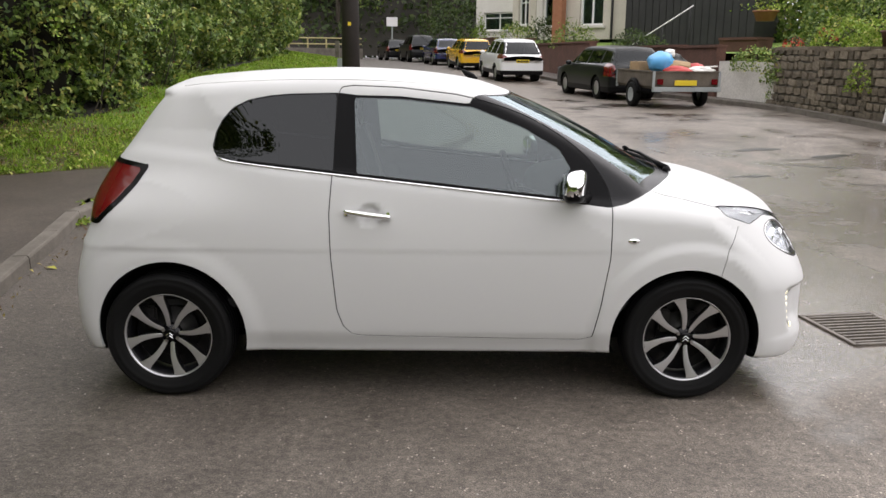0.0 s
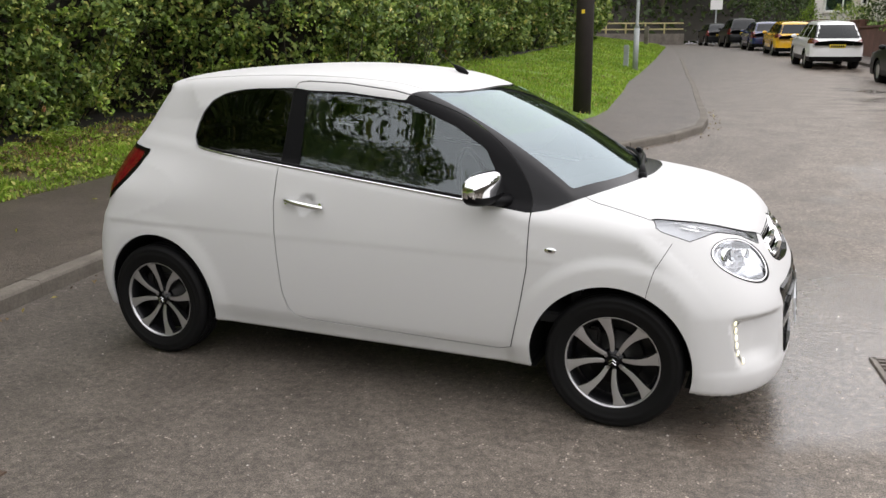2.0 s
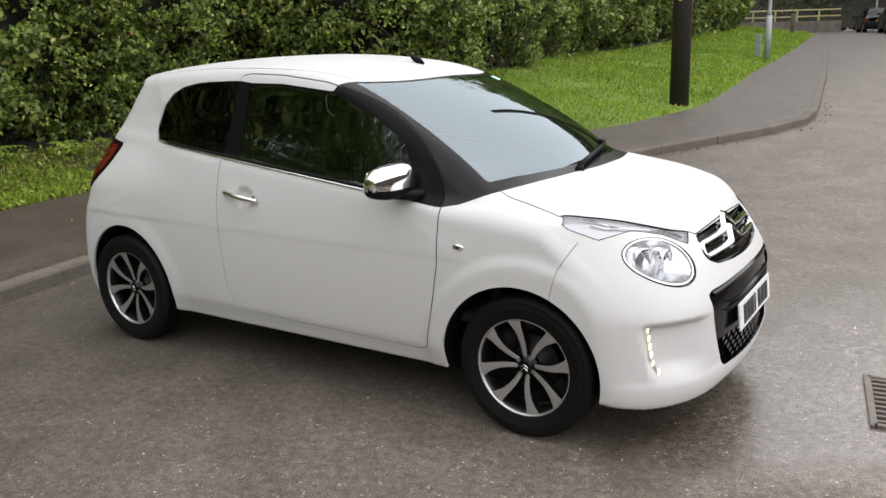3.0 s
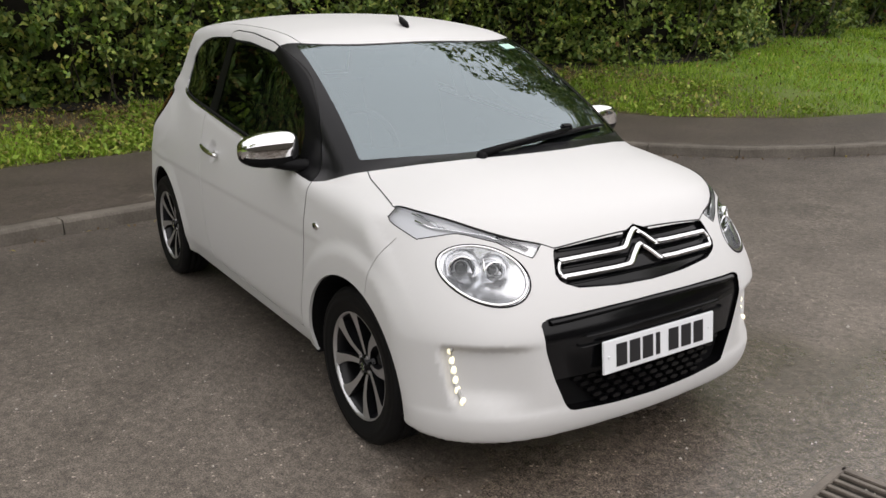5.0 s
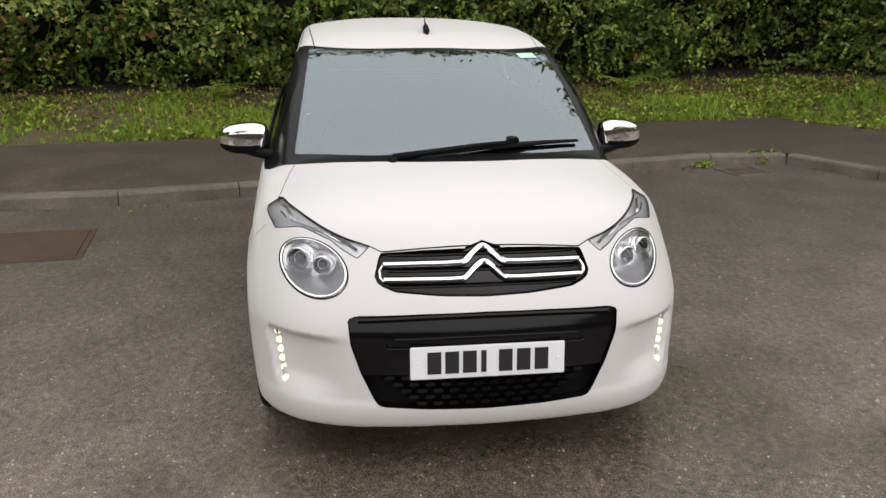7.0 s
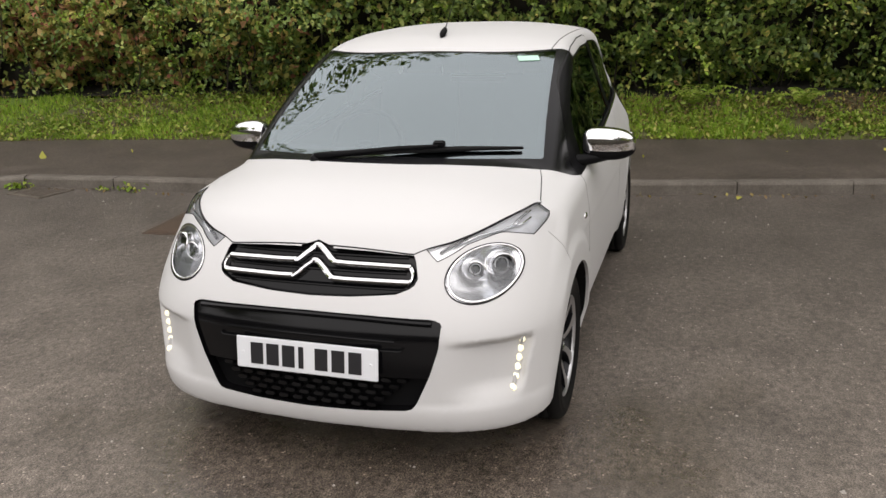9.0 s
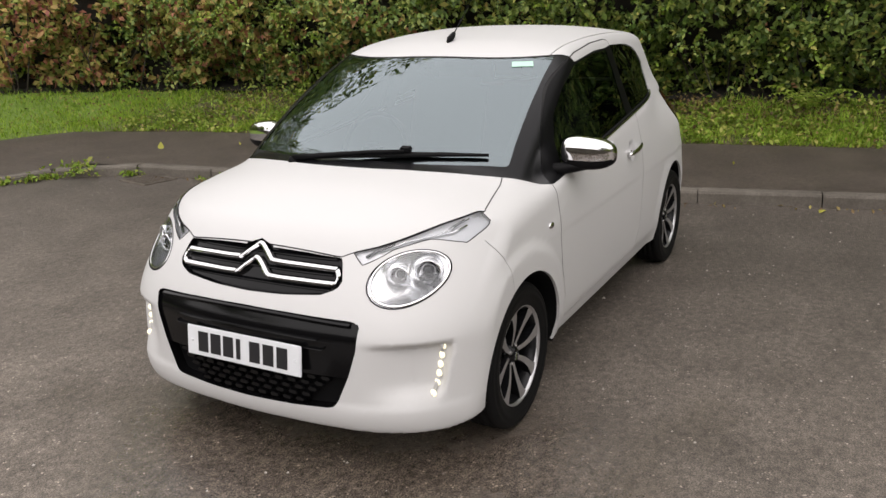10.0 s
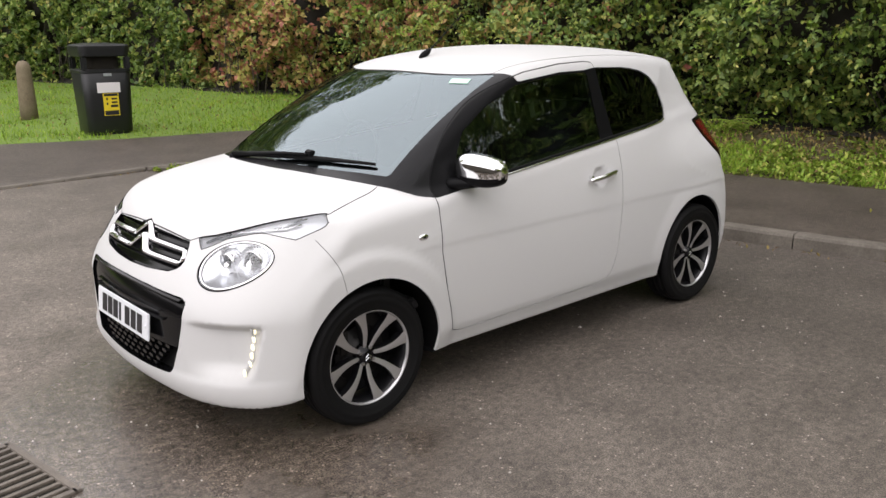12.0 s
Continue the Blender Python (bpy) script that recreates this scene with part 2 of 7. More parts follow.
rubble = weathered("rubble", (0.09, 0.076, 0.056), (0.25, 0.215, 0.17), 2.6, 0.9, 0.8, 16)
vary = node(rubble, "ShaderNodeObjectInfo")
tint = ramp(rubble, vary.outputs["Random"], [(0.0, (0.55, 0.52, 0.46)), (0.5, (0.9, 0.86, 0.78)), (1.0, (1.25, 1.2, 1.1))])
link(rubble, mix(rubble, 1.0, bsdf(rubble).inputs["Base Color"].links[0].from_socket, tint.outputs[0], "MULTIPLY"), bsdf(rubble).inputs["Base Color"])
mortar = weathered("mortar", (0.10, 0.09, 0.075), (0.17, 0.155, 0.13), 3.0, 0.95)
brick_red = weathered("brick_red", (0.085, 0.042, 0.03), (0.15, 0.07, 0.05), 2.0, 0.9, 0.4, 20)
render_cream = weathered("render_cream", (0.52, 0.47, 0.40), (0.66, 0.61, 0.53), 0.9, 0.9, 0.2, 30)
render_white = weathered("render_white", (0.60, 0.57, 0.52), (0.74, 0.71, 0.66), 0.8, 0.9, 0.2, 30)
slate = weathered("slate", (0.07, 0.07, 0.075), (0.13, 0.125, 0.125), 3.0, 0.6)
frame_white = mat("frame_white", (0.75, 0.75, 0.73), 0.4)
curtain = mat("curtain", (0.55, 0.55, 0.53), 0.9)
black_stain = weathered("black_stain", (0.012, 0.012, 0.012), (0.028, 0.027, 0.026), 2.0, 0.7)
terracotta = weathered("terracotta", (0.30, 0.12, 0.06), (0.38, 0.17, 0.09), 6.0, 0.85)
pot_grey = weathered("pot_grey", (0.22, 0.22, 0.22), (0.30, 0.30, 0.29), 6.0, 0.8)
pot_brown = weathered("pot_brown", (0.10, 0.05, 0.035), (0.15, 0.08, 0.055), 6.0, 0.6)
bag_blue = mat("bag_blue", (0.10, 0.36, 0.66), 0.35)
card = weathered("card", (0.36, 0.24, 0.13), (0.46, 0.32, 0.18), 3.0, 0.85)
red_stuff = mat("red_stuff", (0.45, 0.04, 0.035), 0.5)
junk_white = mat("junk_white", (0.7, 0.68, 0.64), 0.6)
plate_yellow = mat("plate_yellow", (0.70, 0.52, 0.03), 0.4)
rail_yellow = weathered("rail_yellow", (0.36, 0.30, 0.12), (0.48, 0.42, 0.2), 3.0, 0.6)
sign_yellow = mat("sign_yellow", (0.72, 0.55, 0.02), 0.5)
label_white = mat("label_white", (0.72, 0.70, 0.70), 0.5)
flower_red = leaf_material("flower_red", [(0.0, (0.5, 0.04, 0.03)), (1.0, (0.7, 0.12, 0.08))])
paint_black = mat("paint_black", (0.004, 0.0045, 0.005), 0.35, spec=0.25, coat=0.12)
paint_blue = mat("paint_blue", (0.015, 0.025, 0.10), 0.2, coat=1.0)
paint_yellow = mat("paint_yellow", (0.72, 0.40, 0.015), 0.25, coat=1.0)
paint_pearl = mat("paint_pearl", (0.72, 0.72, 0.72), 0.25, coat=1.0)
timber_grey = weathered("timber_grey", (0.07, 0.056, 0.042), (0.17, 0.14, 0.11), 2.0, 0.85, 0.5, 50)
chippings = weathered("chippings", (0.36, 0.33, 0.29), (0.55, 0.52, 0.47), 30.0, 0.8)

# ---- builders ----
def mesh_of(name, verts, faces, material, smooth=False):
    me = bpy.data.meshes.new(name)
    me.from_pydata([tuple(v) for v in verts], [], [tuple(f) for f in faces])
    me.materials.append(material)
    if smooth:
        me.shade_smooth()
    me.update()
    return me


def from_bm(name, bm, material, smooth=False):
    me = bpy.data.meshes.new(name)
    bm.to_mesh(me)
    bm.free()
    if material:
        me.materials.append(material)
    if smooth:
        me.shade_smooth()
    return me


def part(name, bm, material, parent, label="", smooth=False, m=None):
    me = bm if isinstance(bm, bpy.types.Mesh) else from_bm(name, bm, material, smooth)
    ob = new(name, me)
    ob.parent = parent
    if m is not None:
        ob.matrix_basis = m
    if label:
        ob["label"] = label
    return ob


def thing(name, label, category, at=None, group="", kind=""):
    ob = new(name)
    ob.empty_display_size = 0.2
    if at is not None:
        ob.matrix_basis = at
    return tagged(ob, label, category, group, kind)


def box_bm(bm, cx, cy, cz, sx, sy, sz, bevel=0.0, m=None):
    g = bmesh.ops.create_cube(bm, size=1.0, matrix=(m or Matrix()) @ Matrix.Translation((cx, cy, cz)) @ Matrix.Diagonal((sx, sy, sz, 1)))
    if bevel:
        es = list({e for v in g["verts"] for e in v.link_edges})
        bmesh.ops.bevel(bm, geom=es, offset=bevel, segments=2, affect="EDGES", clamp_overlap=True)
    return bm


def box(cx, cy, cz, sx, sy, sz, bevel=0.0, m=None):
    return box_bm(bmesh.new(), cx, cy, cz, sx, sy, sz, bevel, m)


def lathe(profile, n, axis="Y"):
    """A turned form: profile of (radius, along) pairs round the axis."""
    bm = bmesh.new()
    rings = []
    for k in range(n):
        a = 2 * math.pi * k / n
        row = []
        for r, s in profile:
            c = (r * math.cos(a), s, r * math.sin(a)) if axis == "Y" else (r * math.cos(a), r * math.sin(a), s)
            row.append(bm.verts.new(c))
        rings.append(row)
    for k in range(n):
        a, b = rings[k], rings[(k + 1) % n]
        for i in range(len(profile) - 1):
            q = (a[i], b[i], b[i + 1], a[i + 1])
            bm.faces.new(q if axis == "Y" else q[::-1])
    bmesh.ops.remove_doubles(bm, verts=bm.verts, dist=1e-5)
    bmesh.ops.recalc_face_normals(bm, faces=bm.faces)
    return bm


def tube_bm(bm, pts, radius, n=8):
    """A round bar along pts; radius a number or one for each point."""
    pts = [Vector(p) for p in pts]
    rs = radius if hasattr(radius, "__len__") else [radius] * len(pts)
    rows = []
    for i, p in enumerate(pts):
        d = (pts[min(i + 1, len(pts) - 1)] - pts[max(i - 1, 0)]).normalized()
        u = d.orthogonal().normalized() if abs(d.z) > 0.95 else d.cross(Vector((0, 0, 1))).normalized()
        w = d.cross(u)
        rows.append([bm.verts.new(p + rs[i] * (math.cos(2 * math.pi * k / n) * u + math.sin(2 * math.pi * k / n) * w)) for k in range(n)])
    for a, b in zip(rows, rows[1:]):
        for k in range(n):
            bm.faces.new((a[k], a[(k + 1) % n], b[(k + 1) % n], b[k]))
    bm.faces.new(rows[0][::-1])
    bm.faces.new(rows[-1])
    return bm


def tube(pts, radius, n=8):
    return tube_bm(bmesh.new(), pts, radius, n)


def spline(pts, n):
    """A smooth run of n points through pts (Catmull-Rom)."""
    p = np.array(pts, float)
    seg = np.r_[0, np.cumsum(np.linalg.norm(np.diff(p, axis=0), axis=1) ** 0.5)]
    p = np.vstack([2 * p[0] - p[1], p, 2 * p[-1] - p[-2]])
    k = np.r_[2 * seg[0] - seg[1], seg, 2 * seg[-1] - seg[-2]]
    out = []
    for t in np.linspace(0, seg[-1], n):
        i = min(max(np.searchsorted(k, t) - 1, 1), len(k) - 3)
        a, b, c, d = p[i - 1:i + 3]
        ta, tb, tc, td = k[i - 1:i + 3]
        ab, bc, cd = a + (b - a) * (t - ta) / (tb - ta), b + (c - b) * (t - tb) / (tc - tb), c + (d - c) * (t - tc) / (td - tc)
        abc, bcd = ab + (bc - ab) * (t - ta) / (tc - ta), bc + (cd - bc) * (t - tb) / (td - tb)
        out.append(abc + (bcd - abc) * (t - tb) / (tc - tb))
    return np.array(out)

# ---- ground, pavement, verge ----
RISE_Y = [-1e4, 3.01, 4.6, 6.26, 8.48, 10.59, 14.83, 21.19, 26.06, 31.78, 38.14, 47.67, 63.56, 200, 1e4]
RISE_Z = [0, 0, 0.009, 0.093, 0.252, 0.348, 0.425, 0.524, 0.718, 0.933, 1.149, 1.346, 1.515, 2.5, 2.5]


def ground_z(x, y):
    """Level where the car stands, rising gently up the road."""
    return np.interp(y, RISE_Y, RISE_Z)


KERB = [(9.34, -5.55), (0.88, -5.84), (-0.70, -5.93), (-1.36, -5.67), (-1.84, -5.32), (-2.0, -4.66), (-2.09, -3.45), (-2.16, -2.2), (-2.5, -0.7), (-2.68, 0.4),
        (-2.88, 1.28), (-3.05, 2.2), (-3.28, 3.11), (-3.47, 4.0), (-2.92, 4.27), (-1.93, 4.86), (-1.29, 5.49), (-0.37, 7.08), (0.21, 7.99), (0.52, 8.61),
        (0.59, 9.3), (0.52, 10.14), (0.08, 13.32), (-0.53, 17.98), (-2.19, 29.11), (-4.09, 40.76), (-6.03, 50.82)]
VERGE = [(9.64, -9.11), (0.1, -8.64), (-1.36, -8.05), (-2.88, -7.77), (-3.4, -7.5), (-3.9, -5.88), (-4.16, -4.28), (-4.41, -2.6), (-4.65, -1.0), (-4.9, 0.3),
         (-5.05, 1.3), (-5.2, 2.4), (-5.45, 3.84), (-5.45, 5.14), (-4.99, 5.3), (-4.27, 5.69), (-3.44, 5.97), (-2.28, 6.8), (-1.67, 7.8), (-1.37, 8.77),
         (-1.19, 9.51), (-1.17, 10.36), (-1.74, 14.8), (-2.27, 18.3), (-3.29, 29.32), (-4.6, 41.29), (-6.56, 50.82)]
HEDGE = [(9.81, -24.37), (0.26, -23.31), (-2.09, -21.19), (-4.29, -13.77), (-4.76, -10.38), (-5.7, -8.05), (-6.1, -5.15), (-6.1, -3.01), (-6.2, -1.0), (-6.25, 0.4),
         (-6.35, 1.5), (-6.6, 2.6), (-7.0, 4.05), (-7.1, 5.36), (-6.6, 6.1), (-5.8, 6.7), (-4.95, 7.5), (-4.76, 8.77), (-5.16, 9.83), (-5.24, 10.57),
         (-5.33, 11.41), (-5.5, 12.69), (-6.14, 16.39), (-6.43, 21.16), (-7.01, 30.7), (-8.4, 41.82), (-10.78, 51.35)]
RIGHT_KERB = [(8.53, -42.38), (7.78, 10.46), (7.74, 12.69), (7.68, 14.38), (7.02, 17.14), (6.15, 20.1), (4.2, 26.46), (2.77, 33.87), (1.51, 40.23), (-0.0, 46.59),
              (-2.26, 52.94)]
RIGHT_WALL = [(9.38, -42.38), (8.26, 10.46), (8.11, 12.69), (7.92, 14.59), (7.6, 17.35), (7.0, 20.42), (5.27, 26.78), (3.84, 34.19), (2.58, 40.55), (1.07, 47.01),
              (-1.29, 53.58)]
KERB_UP = 0.105


def kerb_height(x, y):
    """The kerb's upstand: full height along the lay-by, dropped past the bend."""
    return np.where(np.asarray(y) < -4.5, np.interp(x, [-1.8, -0.4], [KERB_UP, 0.028]), KERB_UP)


def bank(y):
    """How far the verge rises to the hedge's foot."""
    return np.interp(y, [-20, -8, 3, 8, 12, 60], [0.25, 0.3, 0.3, 0.4, 0.55, 0.5])


def refine(line, n):
    p = np.array(line, float)
    return np.vstack([p[i] + (p[i + 1] - p[i]) * t for i in range(len(p) - 1) for t in np.arange(n)[:, None] / n] + [p[-1]])


def ground_sheet():
    xs = np.r_[-1500, -400, -120, -60, np.linspace(-30, 30, 61), 60, 120, 400, 1500]
    ys = np.r_[-1500, -400, -120, -60, np.linspace(-30, 2, 17), np.linspace(2.5, 62, 120), 120, 400, 1500]
    X, Y = np.meshgrid(xs, ys, indexing="ij")
    Z = ground_z(X, Y)
    n, m = X.shape
    idx = np.arange(n * m).reshape(n, m)
    f = np.stack([idx[:-1, :-1], idx[1:, :-1], idx[1:, 1:], idx[:-1, 1:]], -1).reshape(-1, 4)
    return mesh_of("ground", np.stack([X, Y, Z], -1).reshape(-1, 3), f, asphalt, True)


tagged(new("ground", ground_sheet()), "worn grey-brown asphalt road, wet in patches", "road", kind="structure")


def strip(name, a, b, za, zb, rows, material, wobble=0.0, flip=True):
    """A sheet between two lines of the plan; za, zb: heights over the ground, numbers or one for each point."""
    v, f = [], []
    za, zb = np.broadcast_to(za, len(a)), np.broadcast_to(zb, len(a))
    for p, q, za_, zb_ in zip(a, b, za, zb):
        for k in range(rows + 1):
            t = k / rows
            xy = p + (q - p) * t
            z = ground_z(*xy) + za_ + (zb_ - za_) * t
            v.append((xy[0], xy[1], z + wobble * noise.noise((xy[0] * 1.3, xy[1] * 1.3, 0)) * min(1, 4 * t)))
    w = rows + 1
    for i in range(len(a) - 1):
        for k in range(rows):
            f.append((i * w + k, i * w + k + 1, (i + 1) * w + k + 1, (i + 1) * w + k))
    return mesh_of(name, v, [q[::-1] for q in f] if flip else f, material, True)


kerb_line, verge_line, hedge_line = refine(KERB, 6), refine(VERGE, 6), refine(HEDGE, 6)
kerb_in = kerb_line + (verge_line - kerb_line) / np.linalg.norm(verge_line - kerb_line, axis=1)[:, None] * 0.1
tagged(new("pavement", strip("pavement", kerb_in, verge_line, kerb_height(*kerb_line.T) - 0.008, KERB_UP + 0.01, 4, pave_asphalt)), "dark damp asphalt pavement behind the kerb", "pavement", kind="structure")
verge_rise = KERB_UP + bank(hedge_line[:, 1])
tagged(new("verge", strip("verge", verge_line, hedge_line, KERB_UP + 0.012, verge_rise, 10, grass_soil, 0.07)), "rough grass verge below the hedge", "verge", kind="structure")
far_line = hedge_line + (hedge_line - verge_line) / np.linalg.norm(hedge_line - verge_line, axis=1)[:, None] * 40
tagged(new("bank", strip("bank", hedge_line, far_line, verge_rise, verge_rise + 3.0, 6, soil_and_shade, 0.1)), "dark soil bank under the hedge", "bank", kind="structure")
right_line, wall_line = refine(RIGHT_KERB, 6), refine(RIGHT_WALL, 6)
tagged(new("pavement_far", strip("pavement_far", right_line, wall_line, KERB_UP - 0.005, KERB_UP, 2, pave_asphalt, 0.0, False)), "narrow worn pavement below the garden walls", "pavement", kind="structure")


def along(line, step_m):
    """Points every step_m metres along a line."""
    d = np.r_[0, np.cumsum(np.linalg.norm(np.diff(line, axis=0), axis=1))]
    t = np.arange(0, d[-1], step_m)
    return np.stack([np.interp(t, d, line[:, k]) for k in (0, 1)], -1)


def kerb_run(line, y_from, y_to, inward, length, label):
    """A row of kerb stones, each a bevelled block; inward: side of the pavement."""
    root = thing("kerb", label, "kerb", kind="structure")
    pts = along(line, length)
    for p, q in zip(pts, pts[1:]):
        if not y_from < p[1] < y_to:
            continue
        d = (q - p) / np.linalg.norm(q - p)
        n = np.array((-d[1], d[0])) * inward
        a, b = p + d * 0.004, q - d * 0.004
        v = []
        for e in (a, b):
            g = float(ground_z(*e))
            jig = random.uniform(-0.004, 0.004)
            high = float(kerb_height(*e))
            for off, up in ((0, -0.05), (0.004, high - 0.022), (0.014, high - 0.004), (0.022, high), (0.125, high), (0.125, -0.05)):
                w = e + n * (off + jig)
                v.append((w[0], w[1], g + up))
        f = [(k, (k + 1) % 6, (k + 1) % 6 + 6, k + 6) for k in range(6)] + [tuple(range(5, -1, -1)), tuple(range(6, 12))]
        part("kerb_stone", mesh_of("kerb_stone", v, f if inward > 0 else [q_[::-1] for q_ in f], concrete), None, root)
    return root


kerb_run(kerb_line, -9, 30, 1, 0.915, "weathered concrete kerb stones beside the pavement")
kerb_run(right_line, 2, 40, -1, 0.915, "low dark kerb below the garden walls")


# ---- ironwork in the road ----
def gully(name, label, cx, cy, w, d, turn, bars, across):
    root = thing(name, label, "drain grate", pose(cx, cy, 0.0, 0, 0, turn))
    # thin plate at road level; near-black in place of shade below the bars
    part("pit", box(0, 0, -0.001, w - 0.03, d - 0.03, 0.004), soil_and_shade, root, "near-black plate standing for the shaded pit")
    for sx, sy, lx, ly in ((0, d / 2, w, 0.03), (0, -d / 2, w, 0.03), (w / 2, 0, 0.03, d + 0.03), (-w / 2, 0, 0.03, d + 0.03)):
        part("frame_side", box(sx, sy, 0.004, lx, ly, 0.016, 0.003), iron, root)
    for k in range(bars):
        t = -0.5 + (k + 0.5) / bars
        if across:
            part("bar", box(0, t * (d - 0.03), 0.006, w - 0.03, (d - 0.03) / bars * 0.42, 0.012, 0.002), iron, root)
        else:
            part("bar", box(t * (w - 0.03), 0, 0.006, (w - 0.03) / bars * 0.42, d - 0.03, 0.012, 0.002), iron, root)
    return root


gully("drain_grate", "worn iron drain grate set in the wet road", 2.51, 0.27, 0.46, 0.52, 9, 10, True)
gully("gully_grate", "small iron gully grate by the kerb", -3.02, 3.52, 0.34, 0.42, 12, 8, True)
gully("gully_grate", "small iron gully grate by the kerb", -1.83, -4.5, 0.34, 0.42, -10, 8, True)
cover = thing("access_cover", "rusty brown iron access cover in the road", "access cover", pose(-1.17, -2.36, 0, 0, 0, 5))
part("frame", box(0, 0, 0.0, 0.70, 0.66, 0.01, 0.003), rust, cover)
part("lid", box(0, 0, 0.003, 0.62, 0.58, 0.01, 0.003), rust, cover)


# ---- dark seams and small patches on the rising road ----
for line, half in (([(4.5, 7.03), (4.85, 6.9), (5.23, 6.77), (5.7, 6.66)], 0.022), ([(4.78, 7.3), (5.1, 7.3), (5.4, 7.36), (6.1, 7.8)], 0.03), ([(5.3, 7.5), (5.6, 7.6), (5.95, 7.75)], 0.09),
                   ([(4.4, 8.0), (4.8, 8.12), (5.2, 8.18)], 0.10), ([(3.7, 6.12), (4.0, 6.15), (4.3, 6.22)], 0.07), ([(5.0, 5.7), (5.6, 5.5), (6.3, 5.4)], 0.035)):
    pts = along(refine(np.array(line), 4), 0.06)
    v, f = [], []
    for k, (x, y) in enumerate(pts):
        h = half * math.sin(math.pi * (k + 0.6) / (len(pts) + 0.2)) ** 0.5 * random.uniform(0.45, 1.25)
        for s in (-1, 1):
            v.append((x, y + s * h, float(ground_z(x, y + s * h)) + 0.004))
        if k:
            f.append((2 * k - 2, 2 * k, 2 * k + 1, 2 * k - 1))
    tagged(new("tar_seam", mesh_of("tar_seam", v, f, tar)), "dark wet tar seam in the road", "road seam", kind="structure")

# ---- the white hatchback ----
def smax(a, b, k):
    h = np.clip(0.5 + 0.5 * (a - b) / k, 0, 1)
    return b + (a - b) * h + k * h * (1 - h)


def smin(a, b, k):
    return -smax(-a, -b, k)


def step(t):
    t = np.clip(t, 0, 1)
    return t * t * (3 - 2 * t)


CURVES = {}


def curve(x, xs, zs):
    """A smooth curve through a few places (monotone enough for body lines)."""
    key = (tuple(xs), tuple(zs))
    if key not in CURVES:
        CURVES[key] = spline(np.stack([xs, zs], -1), 120)
    s = CURVES[key]
    return np.interp(x, s[:, 0], s[:, 1])


WHEEL_X, WHEEL_R, ARCH_R = 1.165, 0.288, 0.335
ARCHES = ((1.15, 0.283), (-1.145, 0.302))


def belt_z(x):
    return 0.972 - 0.106 * x


def body_form(x, y, z):
    """Below 0 inside the body."""
    a = np.abs(y)
    # lower body
    side = 0.803 - (0.2 + 0.11 * step((z - 0.42) / 0.45)) * np.clip(z - 0.60, -0.8, 0.6) ** 2
    side = side - 0.02 * np.clip((x - 0.5) / 1.1, 0, 2) ** 2 - 0.045 * np.clip((-x - 0.5) / 1.1, 0, 2) ** 2
    for wx, out in ((WHEEL_X, 0.015), (-WHEEL_X, 0.010)):
        r = np.hypot(x - wx, z - WHEEL_R)
        side = side + out * step((0.46 - r) / (0.06 if wx > 0 else 0.1))
    side = side - 0.018 * step((0.33 - z) / 0.1) * (1 - step((np.abs(x) - 0.75) / 0.15))
    lean = 0.16 * np.clip((z - 0.52) / 0.3, 0, 3) ** 1.4 * (1 + 0.5 * np.clip(a / 0.68, 0, 1.1) ** 4)
    nose = 1.838 - 0.2 * a ** 2 - 1.1 * a ** 7 - lean - 0.05 * np.clip((0.27 - z) / 0.12, 0, 1) ** 2
    # the hollow behind the daytime lamp, with a sharp outer ridge
    scoop = step((0.52 - z) / 0.03) * step((z - 0.285) / 0.09) * step((a - 0.45) / 0.16) * step((0.712 + 0.14 * (z - 0.338) - a) / 0.036)
    nose = nose - 0.042 * scoop + 0.007 * step((0.305 - z) / 0.035) * step((a - 0.2) / 0.3)
    dish = np.hypot((x + 0.255) / 1.15, z - 0.848)
    side = side - 0.02 * step((0.056 - dish) / 0.035)
    tail = -1.622 + 0.09 * a ** 3 + curve(z, [0.1, 0.22, 0.32, 0.5, 0.65, 0.77, 0.89, 1.04, 1.16, 1.4], [0.08, 0.03, 0, 0, 0.03, 0.085, 0.11, 0.195, 0.285, 0.46])
    hood = curve(x, [0.2, 0.8, 1.05, 1.2, 1.4, 1.6, 1.7, 1.9], [1.03, 1.02, 1.003, 0.983, 0.947, 0.878, 0.822, 0.66]) - 0.095 * (a / 0.685) ** 3
    cab = 0.742 - 0.37 * (z - 1.0) - 0.10 * np.clip((x - 0.2) / 0.85, 0, 2) ** 2 - 0.07 * np.clip((-x - 0.5) / 0.8, 0, 2) ** 2
    roof = curve(x, [-1.5, -1.34, -1.24, -1.04, -0.69, -0.35, 0, 0.31, 0.6], [1.33, 1.385, 1.405, 1.434, 1.46, 1.467, 1.446, 1.397, 1.31]) - 0.042 * (a / 0.55) ** 2.6
    # behind the doors the flank runs up into the rear pillar without a shelf
    rear = step((-x - 0.75) / 0.4)
    merge = step((-x - 0.6) / 0.5) * step((z - 0.80) / 0.26)
    side = side + merge * (smin(side, cab - 0.006, 0.12) - side)
    shoulder = belt_z(x) + 0.012
    tail = tail - 0.05 * step((z - 1.335) / 0.035)
    top = np.where(x > 0.75, hood, np.maximum(shoulder, 0)) * step((x - 0.55) / 0.5) + shoulder * (1 - step((x - 0.55) / 0.5))
    low = smax(smax(a - side, z - top, 0.05), smax(x - nose, tail - x, 0.01), 0.03 + 0.08 * step((-x - 0.9) / 0.4))
    under = 0.205 + 0.02 * np.clip((a - 0.7) / 0.1, 0, 1) - 0.02 * step((x - 1.35) / 0.15)
    low = smax(low, under - z, 0.02)
